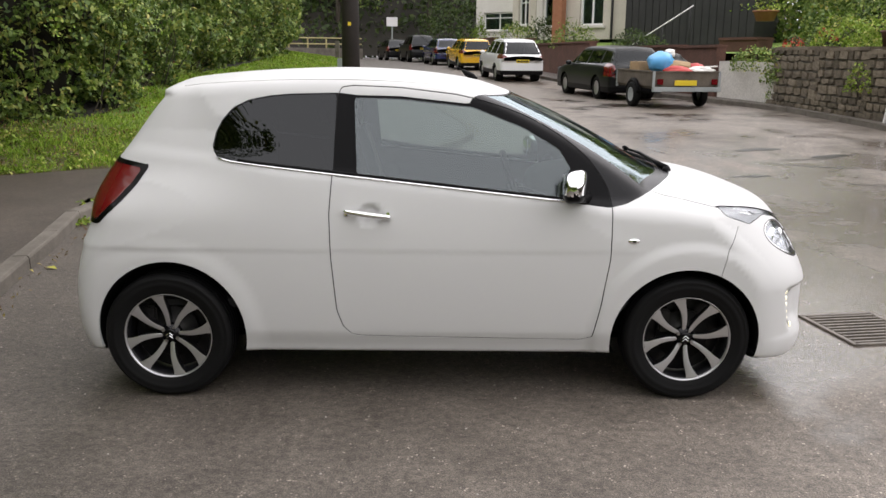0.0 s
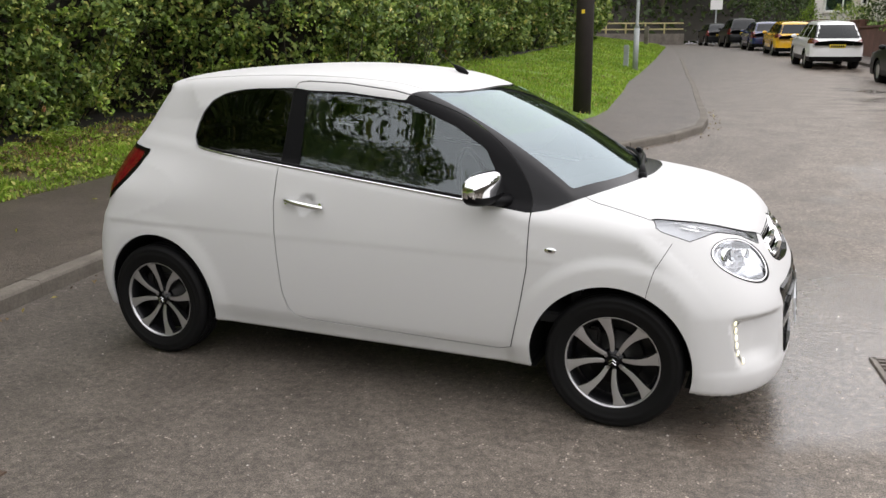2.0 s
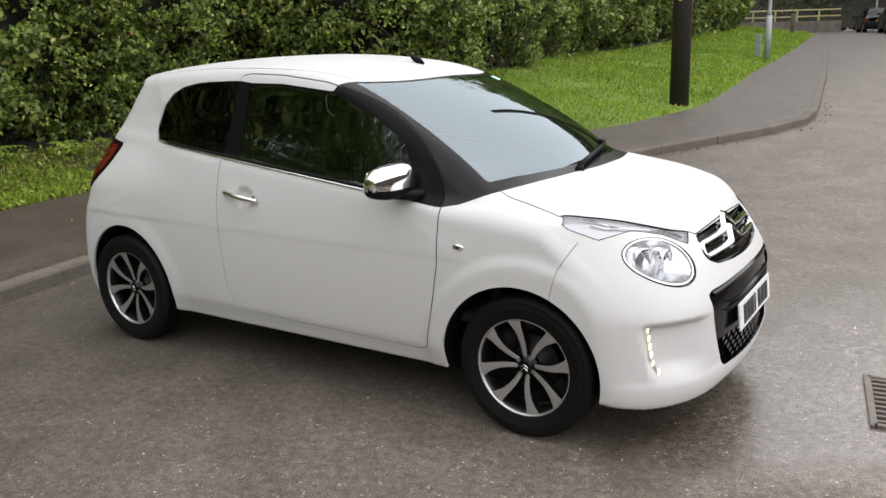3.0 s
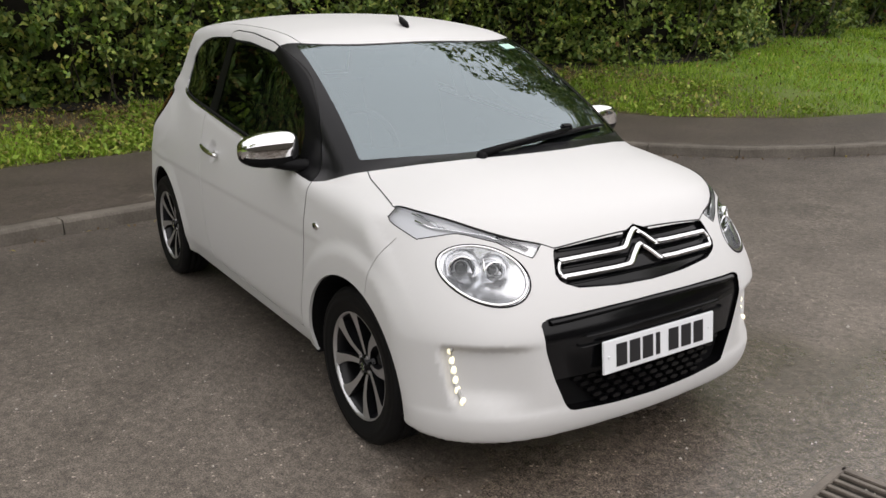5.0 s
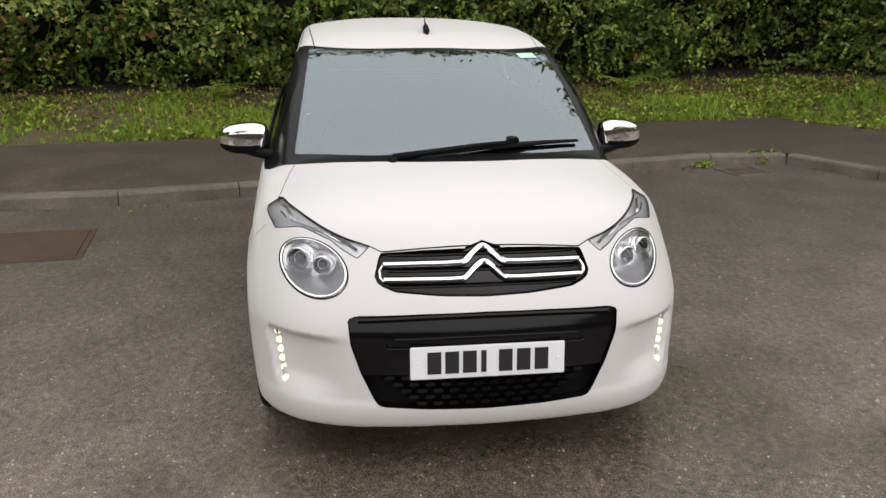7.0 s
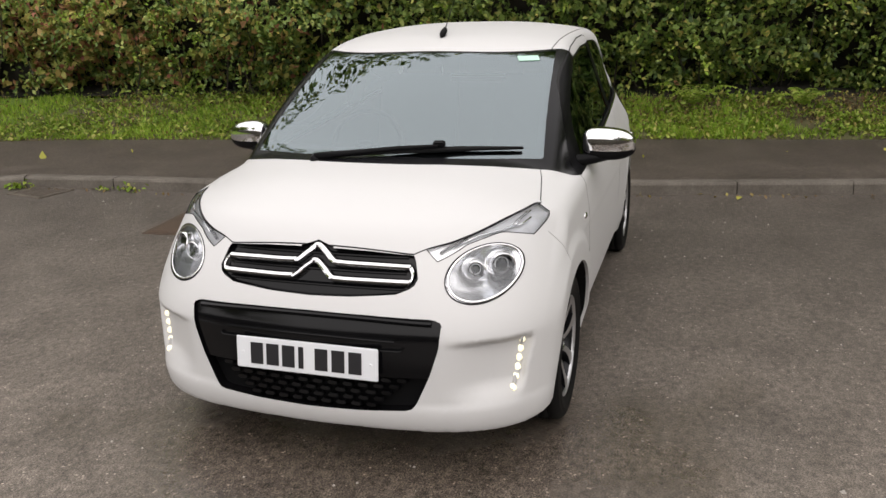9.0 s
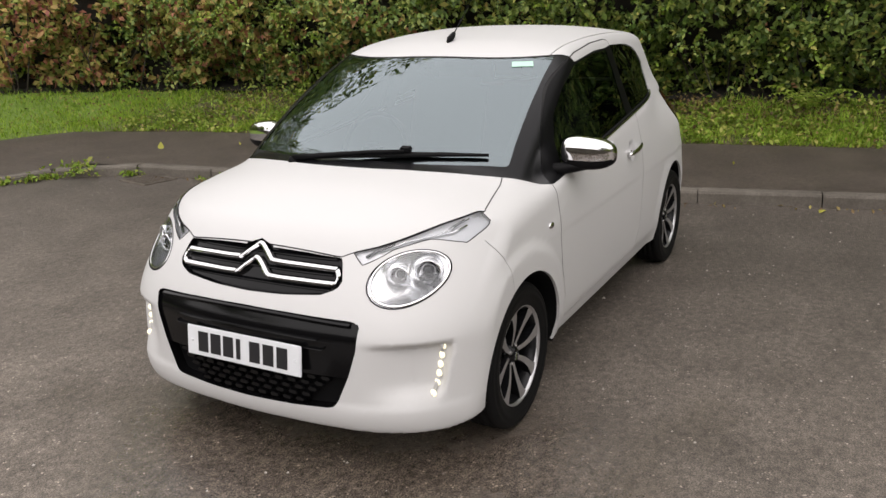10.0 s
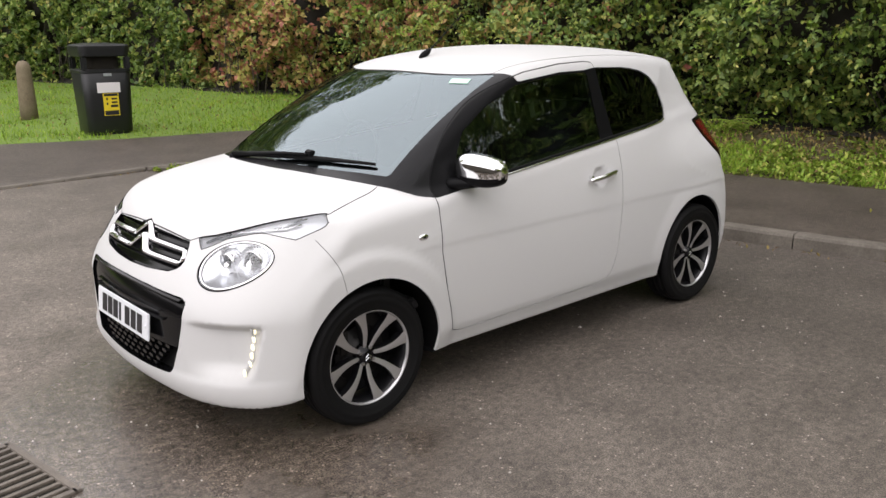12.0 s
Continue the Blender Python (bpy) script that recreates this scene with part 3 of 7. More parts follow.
    # cabin
    cab = np.minimum(cab, side - 0.012 * (1 - rear))
    screen = 0.39 + (1.365 - z) * 2.36 - 0.17 * (a / 0.6) ** 2 - 1.2 * np.clip(1.365 - z, 0, 1) ** 2
    cabin = smax(smax(a - cab, z - roof, 0.05), smax((x - screen) * 0.45, (tail - 0.015 - x) * 0.8, 0.01), 0.04 + 0.06 * step((-x - 0.9) / 0.4))
    cabin = smax(cabin, 0.7 - z, 0.02)
    return smin(low, cabin, 0.03)


def surface_net(form, lo, hi, h):
    """A quad mesh over form = 0, its corners drawn onto the surface."""
    n = [int(math.ceil((hi[k] - lo[k]) / h)) + 1 for k in range(3)]
    ax = [lo[k] + h * np.arange(n[k]) for k in range(3)]
    X, Y, Z = np.meshgrid(*ax, indexing="ij")
    F = form(X, Y, Z)
    S = F < 0
    cells = np.zeros([k - 1 for k in n], int)
    for i in (0, 1):
        for j in (0, 1):
            for k in (0, 1):
                cells += S[i:n[0] - 1 + i, j:n[1] - 1 + j, k:n[2] - 1 + k]
    on = (cells > 0) & (cells < 8)
    idx = -np.ones(on.shape, int)
    idx[on] = np.arange(on.sum())
    P = np.stack([X[:-1, :-1, :-1][on], Y[:-1, :-1, :-1][on], Z[:-1, :-1, :-1][on]], -1) + h / 2
    faces = []
    for d in range(3):
        a, b = [k for k in range(3) if k != d]
        s0 = [slice(None)] * 3
        s1 = [slice(None)] * 3
        s0[d], s1[d] = slice(0, -1), slice(1, None)
        cross = S[tuple(s0)] != S[tuple(s1)]
        I = np.argwhere(cross)
        I = I[(I[:, a] > 0) & (I[:, b] > 0) & (I[:, a] < n[a] - 1) & (I[:, b] < n[b] - 1)]
        q = []
        for da, db in ((1, 1), (0, 1), (0, 0), (1, 0)):
            J = I.copy()
            J[:, a] -= da
            J[:, b] -= db
            q.append(idx[tuple(J.T)])
        q = np.stack(q, -1)
        flip = S[tuple(s0)][tuple(I.T)]
        if d == 1:
            flip = ~flip
        q[~flip] = q[~flip][:, ::-1]
        faces.append(q)
    faces = np.vstack(faces)
    # ease the corners apart, then draw them onto the surface
    for turn in range(6):
        tot, cnt = np.zeros_like(P), np.zeros(len(P))
        for k in range(4):
            u, v = faces[:, k], faces[:, (k + 1) % 4]
            np.add.at(tot, u, P[v])
            np.add.at(tot, v, P[u])
            np.add.at(cnt, u, 1)
            np.add.at(cnt, v, 1)
        P = 0.5 * P + 0.5 * tot / np.maximum(cnt, 1)[:, None]
        for again in range(3):
            g, f = slope(form, P)
            P = P - np.clip(f, -h, h)[:, None] * g / np.maximum((g * g).sum(1), 0.05)[:, None]
    return P, faces


def slope(form, P, e=0.002):
    f = form(*P.T)
    g = np.stack([(form(*(P + e * np.eye(3)[k]).T) - form(*(P - e * np.eye(3)[k]).T)) / (2 * e) for k in range(3)], -1)
    return g, f




def poly_field(u, v, pts, rounding=0.0):
    """Signed distance to a closed outline, below 0 inside."""
    p = np.array(pts, float)
    d = np.full(np.shape(u), 1e9)
    inside = np.zeros(np.shape(u), bool)
    for a, b in zip(p, np.roll(p, -1, 0)):
        e = b - a
        t = np.clip(((u - a[0]) * e[0] + (v - a[1]) * e[1]) / (e @ e), 0, 1)
        d = np.minimum(d, np.hypot(u - a[0] - t * e[0], v - a[1] - t * e[1]))
        if a[1] != b[1]:
            hit = ((a[1] > v) != (b[1] > v)) & (u < a[0] + (v - a[1]) / (b[1] - a[1]) * e[0])
            inside ^= hit
    return np.where(inside, -d, d) - rounding


def closed(pts, n=80):
    """A smooth closed outline through pts."""
    p = list(pts)
    s = spline(p[-2:] + p + p[:2], 3 * n)
    a, b = np.array(p[0]), np.array(p[-1])
    i0 = np.argmin(np.hypot(*(s[: len(s) // 2] - a).T))
    i1 = len(s) // 2 + np.argmin(np.hypot(*(s[len(s) // 2:] - a).T))
    return s[i0:i1:2]


class Shell:
    """A skin of faces that is cut along lines and sorted into zones."""

    def __init__(self, verts, faces):
        self.v, self.f = [tuple(p) for p in verts], [tuple(q) for q in faces]
        self.z = [0] * len(self.f)

    def values(self, field):
        P = np.array(self.v)
        val = field(*P.T)
        val[np.abs(val) < 2e-4] = 0
        return val

    def cut(self, field):
        val = self.values(field).tolist()
        made, faces, zones = {}, [], []
        for q, z in zip(self.f, self.z):
            s = [val[i] for i in q]
            if min(s) >= 0 or max(s) <= 0 or max(s) > 50:
                faces.append(q)
                zones.append(z)
                continue
            sides = ([], [])
            n = len(q)
            for k in range(n):
                i, j = q[k], q[(k + 1) % n]
                a, b = s[k], s[(k + 1) % n]
                if a <= 0:
                    sides[0].append(i)
                if a >= 0:
                    sides[1].append(i)
                if a * b < 0:
                    e = (min(i, j), max(i, j))
                    if e not in made:
                        t = a / (a - b)
                        p, r = self.v[i], self.v[j]
                        made[e] = len(self.v)
                        self.v.append(tuple(p[c] + (r[c] - p[c]) * t for c in range(3)))
                    sides[0].append(made[e])
                    sides[1].append(made[e])
            for w in sides:
                if len(w) > 2:
                    faces.append(tuple(w))
                    zones.append(z)
        self.f, self.z = faces, zones

    def centres(self):
        P = np.array(self.v)
        n = np.array([len(q) for q in self.f])
        flat = P[np.concatenate([np.array(q) for q in self.f])]
        return np.add.reduceat(flat, np.r_[0, np.cumsum(n)[:-1]]) / n[:, None]

    def paint(self, field, zone, only=None):
        self.cut(field)
        c = self.centres()
        inside = field(*c.T) < 0
        for k in np.nonzero(inside)[0]:
            if only is None or self.z[k] in only:
                self.z[k] = zone

    def paint_band(self, field, half, zone, only=None):
        """A narrow band either side of the line where field is 0."""
        self.cut(lambda x, y, z: field(x, y, z) - half)
        self.cut(lambda x, y, z: field(x, y, z) + half)
        c = self.centres()
        inside = np.abs(field(*c.T)) < half
        for k in np.nonzero(inside)[0]:
            if only is None or self.z[k] in only:
                self.z[k] = zone

    def drop(self, zone):
        keep = [k for k, z in enumerate(self.z) if z != zone]
        self.f, self.z = [self.f[k] for k in keep], [self.z[k] for k in keep]

    def take(self, pick):
        """The verts and faces whose index pick() accepts, as a small mesh's lists."""
        used, v, f = {}, [], []
        for k, q in enumerate(self.f):
            if pick[k]:
                w = []
                for i in q:
                    if i not in used:
                        used[i] = len(v)
                        v.append(self.v[i])
                    w.append(used[i])
                f.append(w)
        return np.array(v).reshape(-1, 3), f


def skin(name, v, f, material, inset=0.0, flip=False, fair=False):
    """A smooth mesh over part of the body, with the body's own normals; fair: evened out, for glass."""
    g, _ = slope(body_form, v)
    nrm = g / np.maximum(np.linalg.norm(g, axis=1), 1e-6)[:, None]
    if fair:
        c = v - v.mean(0)
        p, q = (c @ np.linalg.svd(c, full_matrices=False)[2][:2].T).T / np.abs(c).max()
        terms = np.stack([p ** i * q ** j for i in range(5) for j in range(5 - i)], -1)
        nrm = terms @ np.linalg.lstsq(terms, nrm, rcond=None)[0]
        nrm /= np.linalg.norm(nrm, axis=1)[:, None]
    me = mesh_of(name, v - inset * nrm, [q[::-1] for q in f] if flip else f, material, True)
    me.normals_split_custom_set_from_vertices([tuple(-q) if flip else tuple(q) for q in nrm])
    return me


def rims(f):
    """The open edges of a patch, in the faces' turning."""
    seen = set()
    for q in f:
        for i, j in zip(q, q[1:] + q[:1]):
            seen.add((i, j))
    return [e for e in seen if (e[1], e[0]) not in seen]


def ring_of(v, f):
    """The open edge of a patch as a closed row of places."""
    after = dict(rims(f))
    at = first = next(iter(after))
    row = []
    while at in after and len(row) < len(after):
        row.append(v[at])
        at = after[at]
    return row + row[:2]


def pocket(name, v, f, wall_material, floor_material, depth, parent, away=(-1, 0, 0), floor=True, label=""):
    """A recess behind a patch of the skin: its wall and its floor."""
    d = np.array(away) * depth
    n = len(v)
    walls = [(i, j, j + n, i + n) for i, j in rims(f)]
    back = part(name, mesh_of(name, np.vstack([v, v + d]), [w[::-1] for w in walls], wall_material), None, parent, label)
    if floor:
        part("backing", mesh_of("backing", v + d, f, floor_material, True), None, back)
    return back


def first_out(point, lo, hi):
    """How far along a line the body ends: point(t) gives the places."""
    for k in range(3):
        t = np.linspace(lo, hi, 40)
        n = int(np.argmax(body_form(*point(t)) > 0))
        lo, hi = t[max(n - 1, 0)], t[max(n, 1)]
    return (lo + hi) / 2


def surf_y(x, z):
    return first_out(lambda t: (t * 0 + x, t, t * 0 + z), 0.2, 1.0)


def surf_x(y, z):
    return first_out(lambda t: (t, t * 0 + y, t * 0 + z), 0.3, 2.0)


def surf_z(x, y):
    return first_out(lambda t: (t * 0 + x, t * 0 + y, t), 0.5, 1.7)


# outlines of the panels, side view (x, z) and front view (y, z)
DOOR = [(-0.43, 0.851), (-0.424, 0.663), (-0.402, 0.419), (-0.375, 0.345), (-0.338, 0.308), (-0.288, 0.30), (0.2, 0.292), (0.685, 0.285), (0.735, 0.302),
        (0.768, 0.459), (0.80, 0.663), *[tuple(q) for q in spline([(0.803, 0.885), (0.79, 0.955), (0.70, 1.09), (0.55, 1.205), (0.40, 1.28), (0.23, 1.335), (0.118, 1.36)], 26)],
        (-0.131, 1.388), (-0.33, 1.395), (-0.385, 1.388), (-0.402, 1.35), (-0.418, 1.0)]
DOOR_GLASS = [(-0.322, 1.338), (-0.129, 1.335), (0.193, 1.302), (0.417, 1.215), (0.57, 1.125), (0.628, 1.03), (0.64, 0.918), (-0.305, 1.018)]
QUARTER_GLASS = [(-0.949, 1.124), (-0.935, 1.19), (-0.905, 1.245), (-0.86, 1.295), (-0.792, 1.328), (-0.70, 1.346), (-0.617, 1.354), (-0.405, 1.36),
                 (-0.416, 1.022), (-0.86, 1.074), (-0.925, 1.086)]
GRILLE = [(-0.345, 0.776), (-0.2, 0.786), (-0.07, 0.79), (-0.03, 0.802), (0, 0.812), (0.03, 0.802), (0.07, 0.79), (0.2, 0.786), (0.345, 0.776),
          (0.366, 0.71), (0.355, 0.685), (0.30, 0.664), (0.15, 0.652), (0, 0.648), (-0.15, 0.652), (-0.30, 0.664), (-0.355, 0.685), (-0.366, 0.71)]
INTAKE = [(-0.448, 0.586), (-0.43, 0.593), (-0.2, 0.601), (0, 0.604), (0.2, 0.601), (0.43, 0.593), (0.448, 0.586), (0.458, 0.572), (0.452, 0.50), (0.42, 0.40), (0.375, 0.30), (0.355, 0.278),
          (0.2, 0.268), (0, 0.264), (-0.2, 0.268), (-0.355, 0.278), (-0.375, 0.30), (-0.42, 0.40), (-0.452, 0.50), (-0.458, 0.572)]
SLIM_LAMP = [(0.243, 0.851), (0.262, 0.872), (0.29, 0.90), (0.36, 0.90), (0.46, 0.89), (0.56, 0.86), (0.65, 0.83), (0.74, 0.80), (0.714, 0.758), (0.679, 0.771), (0.646, 0.785), (0.60, 0.806),
             (0.547, 0.817), (0.485, 0.829), (0.456, 0.827), (0.392, 0.814), (0.346, 0.804), (0.303, 0.822), (0.262, 0.838)]
LAMP_C, LAMP_TILT, LAMP_A, LAMP_B = (0.565, 0.717), 0.14, 0.1146, 0.083
TAIL = [(-1.232, 1.045), (-1.285, 0.962), (-1.345, 0.895), (-1.45, 0.795), (-1.62, 0.795), (-1.5, 1.085), (-1.31, 1.06)]


def far_off(mask, val):
    return np.where(mask, val, 99.0)


def f_arch(x, y, z):
    d = np.minimum(*[np.hypot(x - cx, z - cz) for cx, cz in ARCHES]) - ARCH_R
    return far_off(np.abs(y) > 0.5, d)


def f_door(x, y, z):
    return far_off((np.abs(y) > 0.45) & (x < 0.95), poly_field(x, z, DOOR))


def f_door_glass(x, y, z):
    return far_off(np.abs(y) > 0.4, poly_field(x, z, DOOR_GLASS, 0.006))


def f_quarter(x, y, z):
    return far_off(np.abs(y) > 0.4, poly_field(x, z, QUARTER_GLASS))


def black_line(x):
    return np.interp(x, [-2, 0.62, 0.79, 0.87, 0.97, 1.1, 1.17, 1.6], [1.19, 0.907, 0.884, 0.897, 0.935, 0.968, 0.982, 1.0])


def roof_line(a):
    return 0.392 - 0.19 * (a / 0.6) ** 3


def f_black(x, y, z):
    a = np.abs(y)
    front = np.maximum(black_line(x) - z, roof_line(a) - x)
    post = far_off(a > 0.4, poly_field(x, z, [(-0.418, 1.012), (-0.405, 1.365), (-0.3, 1.352), (-0.29, 1.0)]))
    seal = np.minimum(f_door_glass(x, y, z) - 0.01, f_quarter(x, y, z) - 0.004)
    return np.minimum(np.minimum(front, post), seal)


def f_screen(x, y, z):
    a = np.abs(y)
    d = np.maximum(a - (0.56 + 0.19 * (1.35 - z)), 0.998 - 0.022 * (a / 0.6) ** 2 - z)
    return np.maximum(d, roof_line(a) + 0.010 - x)


def f_clear(x, y, z):
    """The clear part of the windscreen, inside its printed black border."""
    a = np.abs(y)
    d = np.maximum(a - (0.533 + 0.19 * (1.35 - z)), 1.022 - 0.012 * (a / 0.6) ** 2 - z)
    return far_off(x > 0, np.maximum(d, roof_line(a) + 0.026 - x))


def lamp_edge(x):
    """Half width of the bonnet along the slim lamps."""
    return curve(x, [1.2, 1.265, 1.295, 1.373, 1.48, 1.561, 1.62, 1.661, 1.72], [0.72, 0.686, 0.669, 0.643, 0.59, 0.529, 0.457, 0.376, 0.26])


def f_hood(x, y, z):
    a = np.abs(y)
    d = np.maximum(a - np.interp(x, [0.9, 1.05, 1.265], [0.60, 0.645, 0.682]), (a - lamp_edge(x)) * 0.79)
    d = np.maximum(d, 0.9 - x)
    return np.maximum(d, 0.797 - 0.02 * (a / 0.35) ** 2 - z)


def f_strip(x, y, z):
    """The slim lamp: a blade with a blunt outer end, along the bonnet's edge."""
    a = np.abs(y)
    d = poly_field(0.62 * x - 0.78 * a, z, SLIM_LAMP)
    return far_off((x > 1.15) & (a > 0.3) & (z > 0.7), np.maximum(d, (lamp_edge(x) - a) * 0.79 + 0.003))


def f_lamp(x, y, z):
    u, v = np.abs(y) - LAMP_C[0], z - LAMP_C[1]
    c, s = math.cos(LAMP_TILT), math.sin(LAMP_TILT)
    p, q = c * u + s * v, -s * u + c * v
    return far_off((x > 1.3), (np.hypot(p / LAMP_A, q / LAMP_B) - 1) * LAMP_B)


def f_grille(x, y, z):
    return far_off(x > 1.4, poly_field(y, z, GRILLE))


def f_intake(x, y, z):
    return far_off(x > 1.4, poly_field(y, z, INTAKE))


def f_tail(x, y, z):
    return far_off((np.abs(y) > 0.45) & (x < -1.0), poly_field(x, z, TAIL))


def f_rear_glass(x, y, z):
    return far_off(x < -1.0, poly_field(np.abs(y), z, [(-0.1, 1.10), (0.5, 1.10), (0.45, 1.32), (-0.1, 1.33)]))


def f_bumper(x, y, z):
    """The seam from the lamp's outer corner down to the wheel arch."""
    return np.interp(z, [0.2, 0.6, 0.7, 0.80, 0.9], [1.26, 1.29, 1.315, 1.37, 1.40]) - x


def f_bumper_seam(x, y, z):
    return far_off((np.abs(y) > 0.55) & (z < 0.80) & (z > 0.55), f_bumper(x, y, z))


def f_roof_seam(x, y, z):
    return far_off((z > 1.30) & (x < 0.34) & (x > -1.1), np.abs(y) - (0.56 - 0.035 * ((x + 0.35) / 0.75) ** 2))


WHITE, ARCH, HOOD_GAP, BLACK, SCREEN, DOOR_PANE, QUARTER_PANE, GAP, LAMP, GRILLE_Z, INTAKE_Z, TAIL_Z, STRIP_Z, REAR_PANE = range(14)
shell = Shell(*surface_net(body_form, (-1.75, -0.95, 0.1), (1.95, 0.95, 1.55), 0.02))
shell.paint(f_arch, ARCH)
shell.drop(ARCH)
shell.paint(f_black, BLACK)
shell.paint_band(f_hood, 0.0022, GAP, (WHITE,))
shell.paint_band(f_bumper_seam, 0.0014, GAP, (WHITE,))
shell.paint_band(f_roof_seam, 0.0025, GAP, (WHITE,))
shell.paint(f_screen, SCREEN, (BLACK,))
shell.cut(f_clear)
shell.paint(f_door_glass, DOOR_PANE, (BLACK,))
shell.paint(f_quarter, QUARTER_PANE, (BLACK,))
shell.paint_band(f_door, 0.0023, GAP, (WHITE, BLACK))
shell.paint(f_strip, STRIP_Z)
shell.paint(f_lamp, LAMP)
shell.paint(f_grille, GRILLE_Z)
shell.paint(f_intake, INTAKE_Z)
shell.paint(f_tail, TAIL_Z)
shell.cut(lambda x, y, z: f_tail(x, y, z) + 0.021)
shell.paint(f_rear_glass, REAR_PANE)
mid = shell.centres()
zone = np.array(shell.z)
in_door = f_door(*mid.T) < 0
in_hood = (f_hood(*mid.T) < 0) & (mid[:, 0] > 0.95)
in_bumper = (f_bumper(*mid.T) < 0) & ~in_hood
down, _ = slope(body_form, mid)
under = (down[:, 2] / np.linalg.norm(down, axis=1) < -0.8) & (mid[:, 2] < 0.26)
left_side = mid[:, 1] > 0

car = thing("hatchback", "small white three-door hatchback with black pillars and chrome mirrors", "car")


def panel(name, pick, material, label="", inset=0.0, parent=None, fair=False):
    v, f = shell.take(pick)
    return part(name, skin(name, v, f, material, inset, False, fair), None, parent or car, label)


def hem(name, pick, material, depth, parent):
    """The turned-in edge of a panel."""
    v, f = shell.take(pick)
    g, _ = slope(body_form, v)
    nrm = g / np.linalg.norm(g, axis=1)[:, None]
    n = len(v)
    part(name, mesh_of(name, np.vstack([v, v - depth * nrm]), [(j, i, i + n, j + n) for i, j in rims(f)], material), None, parent)


white = zone == WHITE
body = panel("body_shell", white & ~in_door & ~in_hood & ~in_bumper & ~under, white_paint, "white painted body")
hem("body_hem", white & ~in_door & ~in_hood & ~in_bumper & ~under, white_paint, 0.012, body)
bonnet = panel("bonnet", white & in_hood & ~in_door, white_paint)
panel("front_bumper", white & in_bumper & ~in_door & ~under, white_paint)
panel("underside", white & under, black_plastic, "black underside")
part("panel_gap", skin("panel_gap", *shell.take(zone == GAP), gap_dark, 0.004), None, car)
pillars = panel("pillar_trim", (zone == BLACK) & ~in_door, pillar_black, "satin black pillar trim")
windscreen = panel("windscreen", zone == SCREEN, glass_screen, "glass windscreen", 0.002, None, True)
panel("border", (zone == SCREEN) & (f_clear(*mid.T) > 0), border_black, "printed black border", 0.006, windscreen)
panel("rear_window", zone == REAR_PANE, glass_dark, "tinted glass", 0.002)
for on_left in (True, False):
    me = left_side == on_left
    door = panel("door", white & in_door & me, white_paint)
    panel("window_frame", (zone == BLACK) & in_door & me, black_plastic, "black window surround", 0.0, door)
    panel("door_window", (zone == DOOR_PANE) & me, glass_door, "glass", 0.003, door, True)
    panel("quarter_window", (zone == QUARTER_PANE) & me, glass_dark, "dark tinted glass", 0.003, None, True)
    rim = f_tail(*mid.T) > -0.021
    tail_lamp = panel("tail_lamp", (zone == TAIL_Z) & rim & me, gloss_black, "red lens in a gloss black surround", -0.003)
    panel("lens", (zone == TAIL_Z) & ~rim & me, red_lens, "bright red lens", -0.004, tail_lamp)
# inner trim
trim_pick = ((zone == WHITE) | (zone == BLACK) | (zone == GAP)) & (mid[:, 2] > 0.55) & (mid[:, 0] < 1.0)
v, f = shell.take(trim_pick)
part("interior_trim", skin("interior_trim", v, f, trim_dark, 0.022, True), None, car, "dark cabin lining")

